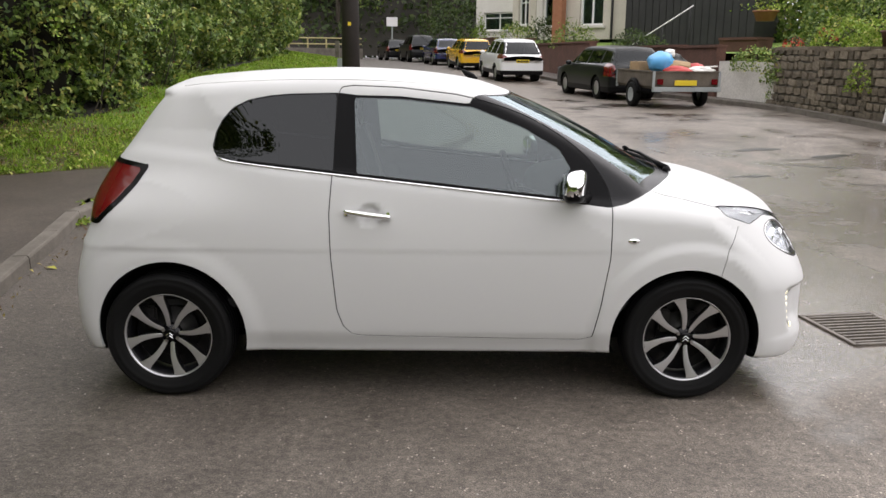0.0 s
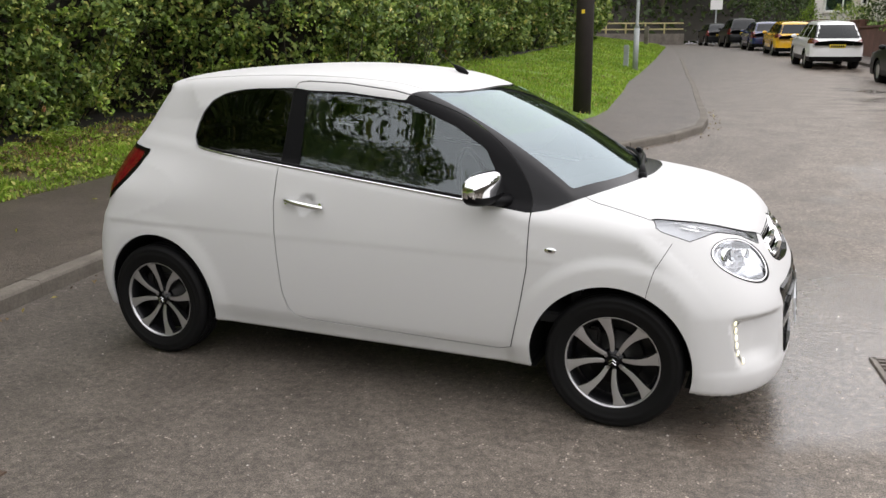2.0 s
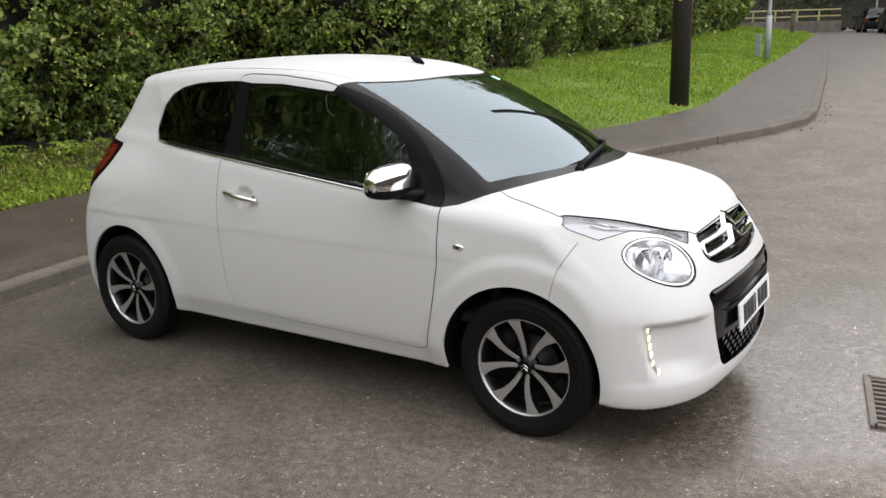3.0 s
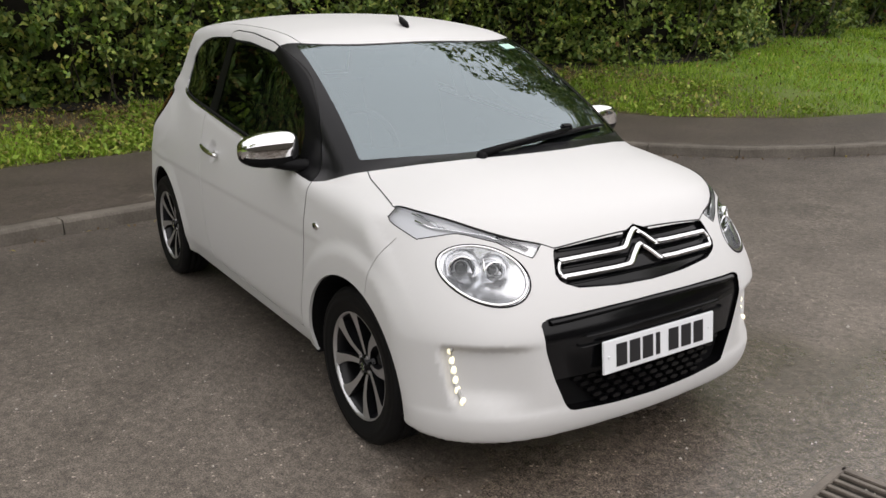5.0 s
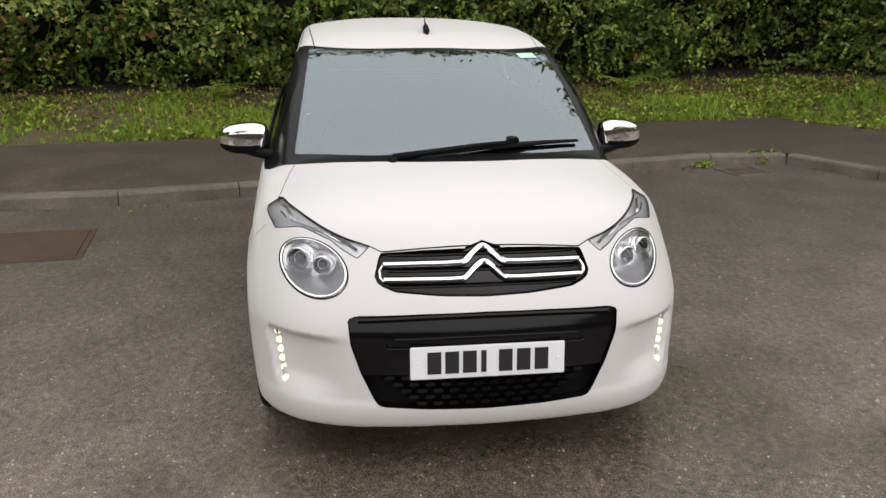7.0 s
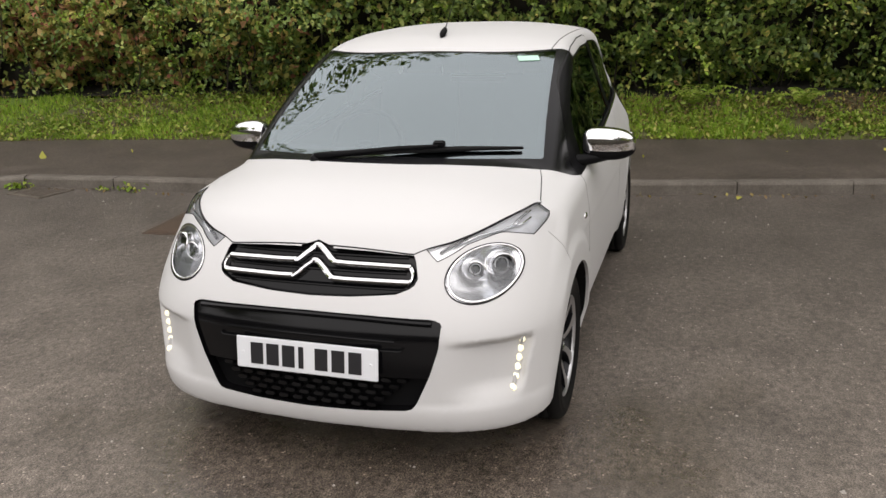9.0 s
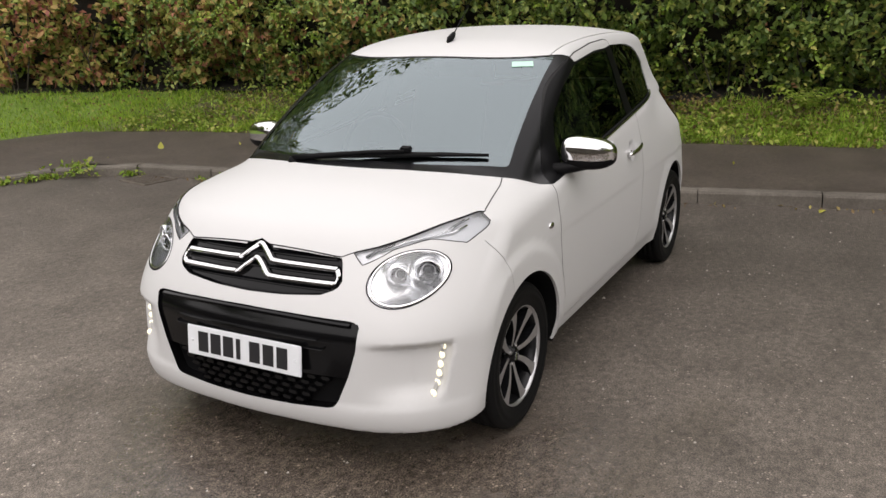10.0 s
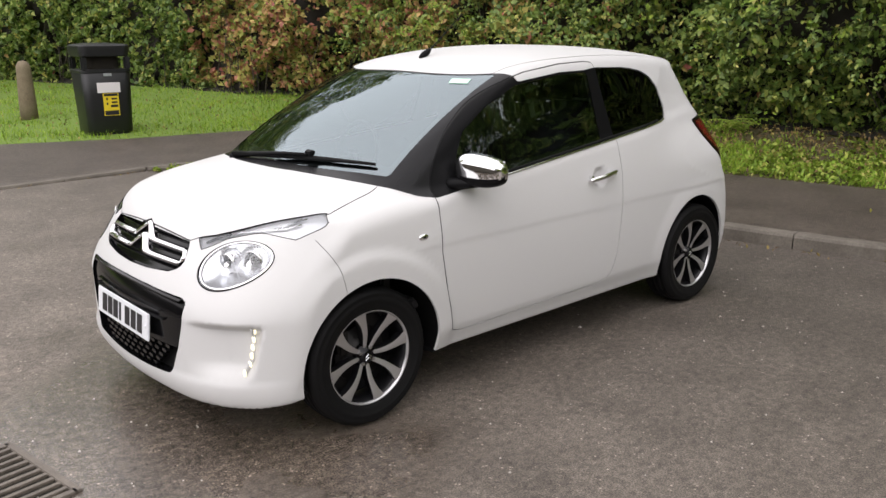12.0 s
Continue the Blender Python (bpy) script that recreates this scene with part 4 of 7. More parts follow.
# ---- wheels ----
def wheel(sx, sy):
    """Tyre, dark barrel, eight machined spokes, hub cap and bolts; outer face along y * sy."""
    w = part("wheel", lathe([(0.19, -0.08), (0.2, -0.075), (0.185, -0.06), (0.178, 0.0), (0.18, 0.05), (0.192, 0.066), (0.2, 0.07)], 48), dark_alloy, car, "dark alloy wheel", True, pose(sx * WHEEL_X, sy * 0.702, WHEEL_R, 0, 0, 0 if sy > 0 else 180))
    prof = [(0.196, -0.076), (0.222, -0.084), (0.25, -0.086), (0.27, -0.08), (0.281, -0.068), (0.2865, -0.058), (0.2875, -0.032), (0.281, -0.03), (0.281, -0.024), (0.288, -0.022),
            (0.2885, -0.002), (0.281, -0.001), (0.281, 0.005), (0.288, 0.007), (0.2875, 0.03), (0.281, 0.032), (0.281, 0.038), (0.2865, 0.04), (0.2865, 0.058), (0.281, 0.068), (0.27, 0.08),
            (0.262, 0.083), (0.260, 0.0815), (0.248, 0.086), (0.235, 0.0868), (0.233, 0.085), (0.218, 0.084), (0.206, 0.078), (0.196, 0.074)]
    part("tyre", lathe(prof, 72), rubber, w, "black rubber tyre", True)
    part("rim_ring", lathe([(0.189, 0.062), (0.1925, 0.0735), (0.1965, 0.0745), (0.2, 0.070), (0.197, 0.066), (0.189, 0.060)], 64), silver, w, "machined silver rim edge", True)
    part("brake_disc", lathe([(0.0, -0.02), (0.118, -0.02), (0.118, 0.0), (0.07, 0.0), (0.07, 0.015), (0.0, 0.015)], 40), disc_dark, w, "dull dark brake disc", True)
    part("caliper", box(0.09, -0.005, 0.07, 0.05, 0.05, 0.11, 0.01), disc_dark, w)
    part("inner_cover", lathe([(0.0, -0.03), (0.178, -0.03)], 32), dark_alloy, w)
    for k in range(8):
        turn = Matrix.Rotation(radians(45 * k + 9), 4, "Y")
        twist = 1 if k % 2 else -1
        face, flank = bmesh.new(), bmesh.new()
        rows, low = [], []
        for t in np.linspace(0, 1, 9):
            r = 0.036 + 0.153 * t
            half = 0.0085 + 0.0075 * t + 0.013 * t ** 5
            side = twist * 0.011 * math.sin(math.pi * min(1, t * 1.02)) - twist * 0.012 * t
            dep = 0.052 + 0.014 * t - 0.012 * (1 - t) ** 2
            rows.append([face.verts.new((side - half, dep, r)), face.verts.new((side, dep + 0.003, r)), face.verts.new((side + half, dep, r))])
            low.append([flank.verts.new(c) for c in ((side - half, dep - 0.0005, r), (side - half * 0.7, dep - 0.04, r), (side + half * 0.7, dep - 0.04, r), (side + half, dep - 0.0005, r))])
        for a, b in zip(rows, rows[1:]):
            for i in range(2):
                face.faces.new((a[i], b[i], b[i + 1], a[i + 1]))
        for a, b in zip(low, low[1:]):
            for i in range(3):
                flank.faces.new((a[i], a[i + 1], b[i + 1], b[i]))
        for b in (face, flank):
            bmesh.ops.recalc_face_normals(b, faces=b.faces)
        sp = part("spoke", flank, dark_alloy, w, m=turn)
        part("spoke_face", face, silver, sp, "machined silver face", True)
    cap = part("hub_cap", lathe([(0.0, 0.056), (0.024, 0.056), (0.028, 0.052), (0.03, 0.044), (0.046, 0.04), (0.05, 0.02)], 32), gloss_black, w, "", True)
    for dz in (-0.007, 0.006):
        part("cap_bar", tube([(-0.014, 0.0575, dz - 0.007), (0, 0.0575, dz + 0.004), (0.014, 0.0575, dz - 0.007)], 0.0022, 6), chrome, cap, "small chrome bar")
    for k in range(4):
        a = radians(90 * k + 31)
        part("wheel_bolt", lathe([(0.0, 0.05), (0.007, 0.05), (0.0085, 0.046), (0.0085, 0.03)], 6), steel, w, m=Matrix.Translation((0.036 * math.cos(a), 0, 0.036 * math.sin(a))))


for sx in (1, -1):
    for sy in (1, -1):
        wheel(sx, sy)
        cx, cz = ARCHES[0 if sx > 0 else 1]
        liner = bmesh.new()
        rows = []
        for k in range(41):
            a = radians(-25 + 230 * k / 40)
            rows.append([liner.verts.new((cx + r * math.cos(a), sy * yy, cz + r * math.sin(a))) for r, yy in ((ARCH_R + 0.004, 0.80), (ARCH_R + 0.006, 0.50), (0.05, 0.50))])
        for a, b in zip(rows, rows[1:]):
            for i in range(2):
                liner.faces.new((a[i], b[i], b[i + 1], a[i + 1]))
        for v in liner.verts:
            v.co.z = max(v.co.z, 0.225)
            if abs(v.co.y) > 0.7:
                v.co.y = sy * (surf_y(v.co.x, max(0.24, v.co.z)) - 0.004)
        part("wheel_arch_liner", liner, rubber, car, "black plastic liner")

# ---- front: lamps, grille, intake, plate ----
for on_left in (True, False):
    s = 1 if on_left else -1
    me = left_side == on_left
    v, f = shell.take((zone == LAMP) & me)
    lamp = pocket("headlamp", v, f, lamp_grey, lamp_grey, 0.05, car, floor=False, label="round headlamp")
    part("lens", skin("lens", v, f, glass_lens, 0.001), None, lamp, "clear lens")
    edge = ring_of(v, f)
    c0 = np.array((*v.mean(0)[:1], s * LAMP_C[0], LAMP_C[1]))
    part("seal", tube(edge, 0.0024, 6), rubber, lamp, "thin dark seal", True)
    part("bezel", tube([p + 0.06 * (c0 - p) - np.array((0.005, 0, 0)) for p in edge], 0.006, 8), chrome, lamp, "chrome bezel", True)
    # a bright dish, with a deep projector outside and a bulb well towards the grille
    rad = np.clip((f_lamp(*v.T) + LAMP_B) / LAMP_B, 0, 1)
    uo, wo = np.abs(v[:, 1]) - LAMP_C[0], v[:, 2] - LAMP_C[1]
    wells = ((0.040, 0.012, 0.042, 0.034), (-0.034, 0.006, 0.034, 0.030))
    deep = 0.006 + 0.03 * (1 - rad ** 2)
    for cu, cw, wide, d in wells:
        deep = deep + d * step(1.25 - np.hypot(uo - cu, wo - cw) / wide)
    bowl = v.copy()
    bowl[:, 0] -= deep
    part("reflector_bowl", mesh_of("reflector_bowl", bowl, f, lamp_bright, True), None, lamp, "bright reflector bowl")
    for k, (cu, cw, wide, d) in enumerate(wells):
        cy = s * (LAMP_C[0] + cu)
        at = Vector((surf_x(cy, LAMP_C[1] + cw) - (0.052 if k == 0 else 0.046), cy, LAMP_C[1] + cw))
        m = Matrix.Translation(at) @ pose(0, 0, 0, 0, 0, -90 + (26 if k == 0 else 14) * s)
        r = 0.036 if k == 0 else 0.027
        ring = part("projector" if k == 0 else "bulb_well", lathe([(r, -0.012), (r + 0.002, 0.024), (r + 0.006, 0.027), (r + 0.0075, 0.022), (r + 0.006, -0.012)], 30), chrome, lamp, "chrome ring", True, m)
        part("dark_cup", lathe([(0.0, -0.006), (r * 0.7, -0.004), (r + 0.001, 0.014)], 24), lamp_grey, ring, "dark inner cup", True)
        part("bulb_eye", lathe([(0.0, 0.018), (r * 0.3, 0.016), (r * 0.52, 0.008), (r * 0.58, -0.006)], 20), gloss_black, ring, "dark glass eye", True)
        part("eye_rim", lathe([(r * 0.58, 0.0), (r * 0.66, 0.004), (r * 0.68, -0.002)], 22), lamp_silver, ring, "", True)
    cy = s * (LAMP_C[0] + 0.002)
    top = Vector((surf_x(cy, LAMP_C[1]) - 0.026, cy, LAMP_C[1]))
    part("divider", tube([tuple(top + Vector((0.0, 0, 0.05))), tuple(top + Vector((0.012, 0, 0.004))), tuple(top + Vector((0.0, 0, -0.05)))], (0.0015, 0.0055, 0.002), 8), lamp_bright, lamp, "", True)
    v, f = shell.take((zone == STRIP_Z) & me)
    strip_lamp = pocket("indicator_lamp", v, f, lamp_white, lamp_white, 0.016, car, (-0.75, 0, -0.66), label="slim clear indicator lamp under the bonnet edge")
    part("lens", skin("lens", v, f, glass_lens, 0.001), None, strip_lamp, "clear lens")
    part("seal", tube(ring_of(v, f), 0.0016, 6), rubber, strip_lamp, "thin dark seal", True)
    for line, r, stuff, name in (([(0.672, 0.852), (0.648, 0.838), (0.60, 0.834), (0.53, 0.824), (0.46, 0.795)], 0.0035, chrome, "reflector"), ([(0.665, 0.868), (0.64, 0.85), (0.628, 0.838)], 0.0028, chrome, "reflector"),
                                 ([(0.655, 0.868), (0.63, 0.85), (0.618, 0.838)], 0.0022, chrome, "reflector"), ([(0.50, 0.818), (0.45, 0.798), (0.42, 0.78)], 0.005, lamp_grey, "bulb_shield")):
        part(name, tube([(surf_x(s * y, z) - 0.008, s * y, z) for y, z in line], r, 8), stuff, strip_lamp, "chrome insert" if stuff is chrome else "dark inner slat", True)
    # daytime lights
    drl = part("daytime_lamp", tube([(surf_x(s * y, z) - 0.004, s * y, z) for y, z in ((0.694, 0.508), (0.686, 0.45), (0.677, 0.39), (0.668, 0.322))], 0.007, 8), white_paint, car, "white lamp strip with six round cells", True)
    for k in range(6):
        z = 0.494 - 0.0325 * k
        y = s * (0.689 - 0.0042 * k)
        m = Matrix.Translation((surf_x(y, z) + 0.003, y, z)) @ pose(0, 0, 0, 0, 0, -90 - 12 * s)
        part("light_cell", lathe([(0.0, 0.004), (0.009, 0.0035), (0.0125, 0.001), (0.0132, -0.004), (0.0, -0.006)], 12), drl_glow, drl, "glowing warm white cell", True, m)

v, f = shell.take(zone == GRILLE_Z)
grille = pocket("upper_grille", v, f, gloss_black, gloss_black, 0.022, car, label="gloss black grille with two chrome bars")


def sweep_front(line, width, height, proud, n=90):
    """A flat moulded bar along (y, z), lying on the body."""
    bm = bmesh.new()
    pts = spline(line, n) if n else np.array(line)
    rows = []
    for i, (y, z) in enumerate(pts):
        d = pts[min(i + 1, len(pts) - 1)] - pts[max(i - 1, 0)]
        d = d / np.linalg.norm(d)
        nrm = np.array((-d[1], d[0]))
        row = []
        for t, h in ((-0.5, -height), (-0.42, 0.6 * 0), (-0.15, 0.004), (0.15, 0.003), (0.45, -0.009), (0.5, -height)):
            q = np.array((y, z)) + nrm * t * width
            row.append(bm.verts.new((surf_x(y, z) + proud + h, q[0], q[1])))
        rows.append(row)
    for a, b in zip(rows, rows[1:]):
        for k in range(5):
            bm.faces.new((a[k], b[k], b[k + 1], a[k + 1]))
    bm.faces.new(rows[0])
    bm.faces.new(rows[-1][::-1])
    bmesh.ops.recalc_face_normals(bm, faces=bm.faces)
    return bm


def chevron(z_end, z_in, rise):
    left = [(-0.335, z_end), (-0.22, z_end + 0.6 * (z_in - z_end)), (-0.10, z_in), (-0.07, z_in + 0.003), (-0.035, z_in + rise * 0.6), (-0.008, z_in + rise * 0.97), (0, z_in + rise)]
    return left + [(-y, z) for y, z in left[-2::-1]]


part("chrome_bar", sweep_front(chevron(0.741, 0.747, 0.048), 0.019, 0.02, 0.002), chrome, grille, "chrome bar rising to a point")
part("chrome_bar", sweep_front(chevron(0.697, 0.70, 0.050), 0.019, 0.02, 0.002), chrome, grille, "chrome bar rising to a point")
for s in (-1, 1):
    part("chrome_end", sweep_front([(s * 0.335, 0.741), (s * 0.347, 0.722), (s * 0.345, 0.705), (s * 0.335, 0.697)], 0.014, 0.02, 0.002, 12), chrome, grille)
for z in (0.768, 0.722, 0.676):
    part("slat", sweep_front([(-0.32, z), (0, z + 0.003), (0.32, z)], 0.012, 0.008, -0.014, 24), gloss_black, grille)

v, f = shell.take(zone == INTAKE_Z)
intake = pocket("lower_intake", v, f, gloss_black, black_plastic, 0.045, car, label="gloss black air intake with honeycomb mesh")
up = (zone == INTAKE_Z) & (mid[:, 2] > 0.392)
v, f = shell.take(up)
valance = part("valance", skin("valance", v, f, gloss_black, 0.010), None, intake, "gloss black panel")
part("frame_band", sweep_front([(-0.425, 0.577), (-0.2, 0.588), (0, 0.591), (0.2, 0.588), (0.425, 0.577)], 0.02, 0.012, 0.001, 50), gloss_black, intake)
part("slot_lip", sweep_front([(-0.31, 0.522), (-0.1, 0.528), (0.1, 0.528), (0.31, 0.522)], 0.008, 0.006, -0.002, 40), gloss_black, intake)
part("slot_lip", sweep_front([(-0.335, 0.497), (-0.33, 0.49), (-0.28, 0.489), (0, 0.492), (0.28, 0.489), (0.33, 0.49), (0.335, 0.497)], 0.006, 0.004, -0.003, 60), gloss_black, intake)
mesh_bm = bmesh.new()
for r in range(5):
    z = 0.375 - 0.0235 * r
    half = 0.40 - 0.055 * r / 2
    for k in range(-8, 9):
        y = (k + 0.5 * (r % 2)) * 0.054
        if abs(y) < half - 0.03:
            x = surf_x(y, z) - 0.028
            ring = [(y + 0.024 * c, z + 0.0098 * s_) for c, s_ in ((-1, 0), (-0.6, 1), (0.6, 1), (1, 0), (0.6, -1), (-0.6, -1))]
            o = [mesh_bm.verts.new((x, *p)) for p in ring]
            i_ = [mesh_bm.verts.new((x + 0.014, y + (p[0] - y) * 0.8, z + (p[1] - z) * 0.7 + 0.002)) for p in ring]
            for a in range(6):
                mesh_bm.faces.new((o[a], o[(a + 1) % 6], i_[(a + 1) % 6], i_[a]))
            mesh_bm.faces.new(i_)
bmesh.ops.recalc_face_normals(mesh_bm, faces=mesh_bm.faces)
tagged(part("honeycomb", mesh_bm, gloss_black, intake), kind="stuff")

plate = part("number_plate", box(0, 0, 0, 0.008, 0.52, 0.111, 0.003, Matrix.Translation((1.842, 0, 0.443)) @ pose(0, 0, 0, 0, -6, 0)), plate_white, car, "white number plate with seven dark bars")
for k, y in enumerate((-0.181, -0.122, -0.063, -0.016, 0.058, 0.119, 0.180)):
    part("bar", box(0.0055, y, 0, 0.002, 0.018 if k == 3 else 0.046, 0.075, 0.0, Matrix.Translation((1.842, 0, 0.443)) @ pose(0, 0, 0, 0, -6, 0)), ink, plate, "dark bar")
for y in (-0.235, 0.235):
    part("plate_screw", lathe([(0, 0.003), (0.005, 0.003), (0.006, 0.0)], 10), plate_white, plate, m=Matrix.Translation((1.846, y, 0.443)) @ pose(0, 0, 0, 0, 0, -90))

# ---- mirrors, handles, strips, repeaters ----
def mirror(s):
    """Door mirror: chrome cap over a black shell, on a short arm."""
    n, m = 28, 20
    cap, low = bmesh.new(), bmesh.new()

    def pt(u, w):
        a = 2 * math.pi * u / n
        e = -math.pi / 2 + math.pi * w / m
        c = lambda t, k: math.copysign(abs(t) ** k, t)
        px = c(math.cos(e), 0.55) * c(math.cos(a), 0.6)
        pz = c(math.cos(e), 0.55) * c(math.sin(a), 0.65)
        py = c(math.sin(e), 0.75)
        grow = 1 - 0.16 * (py + 1) / 2 - 0.10 * max(0, py) ** 2
        x = 0.645 + 0.058 * px * grow - 0.045 * (py + 1) / 2
        z = 0.994 + 0.074 * pz * grow - 0.006 * (py + 1)
        return (x, s * (0.852 + 0.108 * py), z)

    for b, test in ((cap, lambda z, y: z > 0.962 + 0.02 * (abs(y) - 0.85)), (low, lambda z, y: z <= 0.975)):
        g = [[b.verts.new(pt(u, w)) for w in range(m + 1)] for u in range(n)]
        for u in range(n):
            for w in range(m):
                q = (g[u][w], g[(u + 1) % n][w], g[(u + 1) % n][w + 1], g[u][w + 1])
                zc = sum(v.co.z for v in q) / 4
                if test(zc, q[0].co.y):
                    b.faces.new(q)
        bmesh.ops.remove_doubles(b, verts=b.verts, dist=1e-5)
        bmesh.ops.delete(b, geom=[v for v in b.verts if not v.link_faces], context="VERTS")
        bmesh.ops.recalc_face_normals(b, faces=b.faces)
    for v in low.verts:
        v.co.x = 0.62 + (v.co.x - 0.62) * 0.985
    shellob = part("door_mirror", low, black_plastic, car, "door mirror with chrome cap", True)
    part("mirror_cap", cap, chrome, shellob, "polished chrome cap", True)
    part("mirror_arm", tube([(0.70, s * 0.69, 0.925), (0.69, s * 0.74, 0.926), (0.66, s * 0.80, 0.932), (0.63, s * 0.86, 0.938)], (0.03, 0.026, 0.022, 0.016), 10), black_plastic, shellob, "", True)
    part("mirror_glass", box(0.582, s * 0.865, 0.99, 0.004, 0.15, 0.085, 0.0015), lamp_silver, shellob, "mirror glass")


for s in (1, -1):
    mirror(s)
    hx = np.linspace(-0.365, -0.159, 14)
    pts = [(x, s * (surf_y(-0.1, 0.85) + 0.016 + 0.012 * math.sin(math.pi * k / 13)), 0.868 - 0.026 * k / 13) for k, x in enumerate(hx)]
    handle = part("door_handle", tube(pts, [0.006 + 0.007 * math.sin(math.pi * (k + 1) / 15) ** 0.5 for k in range(14)], 10), chrome, car, "chrome door handle", True)
    for x in (-0.352, -0.172):
        part("handle_post", tube([(x, s * (surf_y(-0.1, 0.85) - 0.01), 0.855), (x, s * (surf_y(-0.1, 0.85) + 0.018), 0.857)], 0.009, 8), chrome, handle)
    line = []
    for x in np.linspace(-0.93, 0.655, 50):
        z = float(belt_z(x)) + 0.003 + 0.012 * float(step((-x - 0.86) / 0.1))
        line.append((x, s * (surf_y(x, z) + 0.001), z))
    part("belt_strip", tube(line, 0.0065, 8), chrome, car, "thin chrome strip under the windows", True)
    seal = [(x, y - s * 0.004, z + 0.012) for x, y, z in line[3:]]
    part("window_seal", tube(seal, 0.006, 6), rubber, car, "black rubber seal", True)
    rep = bmesh.new()
    bmesh.ops.create_uvsphere(rep, u_segments=16, v_segments=8, radius=1, matrix=Matrix.Translation((0.898, s * (surf_y(0.898, 0.742) + 0.001), 0.742)) @ Matrix.Diagonal((0.027, 0.007, 0.013, 1)))
    ob = part("side_repeater", rep, chrome, car, "clear oval side repeater", True)
    core = bmesh.new()
    bmesh.ops.create_uvsphere(core, u_segments=10, v_segments=6, radius=1, matrix=Matrix.Translation((0.898, s * (surf_y(0.898, 0.742) + 0.004), 0.742)) @ Matrix.Diagonal((0.012, 0.006, 0.006, 1)))
    part("bulb_eye", core, gloss_black, ob, "", True)

# ---- wiper, aerial, sticker ----
def on_screen(y, z, off):
    return (surf_x(y, z) + off * 0.45, y, z + off * 0.9)


wiper = part("wiper", tube([(1.165, -0.25, surf_z(1.165, -0.25) + 0.012), on_screen(-0.1, 0.995, 0.018), on_screen(0.1, 1.004, 0.03), on_screen(0.24, 1.008, 0.032)], (0.016, 0.012, 0.009, 0.007), 8), black_plastic, car, "single black windscreen wiper", True)
part("wiper_blade", tube([on_screen(y, z, 0.012) for y, z in ((-0.13, 0.992), (0.05, 1.003), (0.24, 1.010), (0.40, 1.010), (0.55, 1.005))], (0.006, 0.009, 0.012, 0.009, 0.006), 8), rubber, wiper, "", True)
part("wiper_bracket", box(0, 0, 0, 0.03, 0.05, 0.022, 0.006, Matrix.Translation(on_screen(0.24, 1.014, 0.032)) @ pose(0, 0, 0, 0, 25, 0)), black_plastic, wiper)
part("wiper_pivot", lathe([(0.0, 0.02), (0.014, 0.018), (0.02, 0.008), (0.024, -0.03)], 16, "Z"), black_plastic, wiper, "", True, Matrix.Translation((1.165, -0.25, surf_z(1.165, -0.25))))
az = surf_z(0.194, 0)
aerial = part("aerial", tube([(0.235, 0, az - 0.004), (0.21, 0, az + 0.008), (0.18, 0, az + 0.022), (0.165, 0, az + 0.034), (0.158, 0, az + 0.038)], (0.006, 0.016, 0.015, 0.009, 0.004), 10), black_plastic, car, "black roof aerial", True)
part("rod", tube([(0.168, 0, az + 0.03), (0.13, 0, az + 0.06), (-0.06, 0, az + 0.21)], (0.004, 0.0022, 0.0014), 6), black_plastic, aerial)
sx_, sy_, sz_ = on_screen(0.455, 1.325, 0.001)
g, _ = slope(body_form, np.array([[sx_, sy_, sz_]]))
nrm = Vector(g[0]).normalized()
quat = nrm.to_track_quat("Z", "Y")
m = Matrix.Translation(Vector((sx_, sy_, sz_)) - nrm * 0.001) @ quat.to_matrix().to_4x4()
part("sticker", box(0, 0, 0, 0.095, 0.045, 0.0015, 0, m), sticker_green, car, "pale green windscreen sticker")

# ---- cabin ----
cabin = part("cabin_floor", box(-0.2, 0, 0.42, 2.3, 1.36, 0.05, 0.01), trim_dark, car, "dark cabin")
part("bulkhead", box(0.98, 0, 0.66, 0.05, 1.3, 0.5, 0.01), trim_dark, cabin)
dash = spline([(0.98, 0.94), (0.90, 0.965), (0.74, 0.955), (0.60, 0.92), (0.55, 0.86), (0.58, 0.70), (0.66, 0.60)], 16)
bm = bmesh.new()
rows = [[bm.verts.new((x, y, z - 0.02 * (abs(y) / 0.6) ** 3)) for x, z in dash] for y in np.linspace(-0.6, 0.6, 9)]
for a, b in zip(rows, rows[1:]):
    for k in range(len(dash) - 1):
        bm.faces.new((a[k], b[k], b[k + 1], a[k + 1]))
bmesh.ops.recalc_face_normals(bm, faces=bm.faces)
part("dashboard", bm, trim_dark, cabin, "", True)
ring = [(0.40 - 0.05 * math.sin(a), -0.34 + 0.18 * math.cos(a), 0.90 + 0.175 * math.sin(a)) for a in np.linspace(0, 2 * math.pi, 33)]
wheel_ob = part("steering_wheel", tube(ring, 0.014, 8), black_plastic, cabin, "black steering wheel", True)
part("boss", box(0.42, -0.34, 0.89, 0.05, 0.12, 0.1, 0.02), black_plastic, wheel_ob)
part("column", tube([(0.42, -0.34, 0.89), (0.62, -0.34, 0.82)], 0.035, 10), black_plastic, wheel_ob)
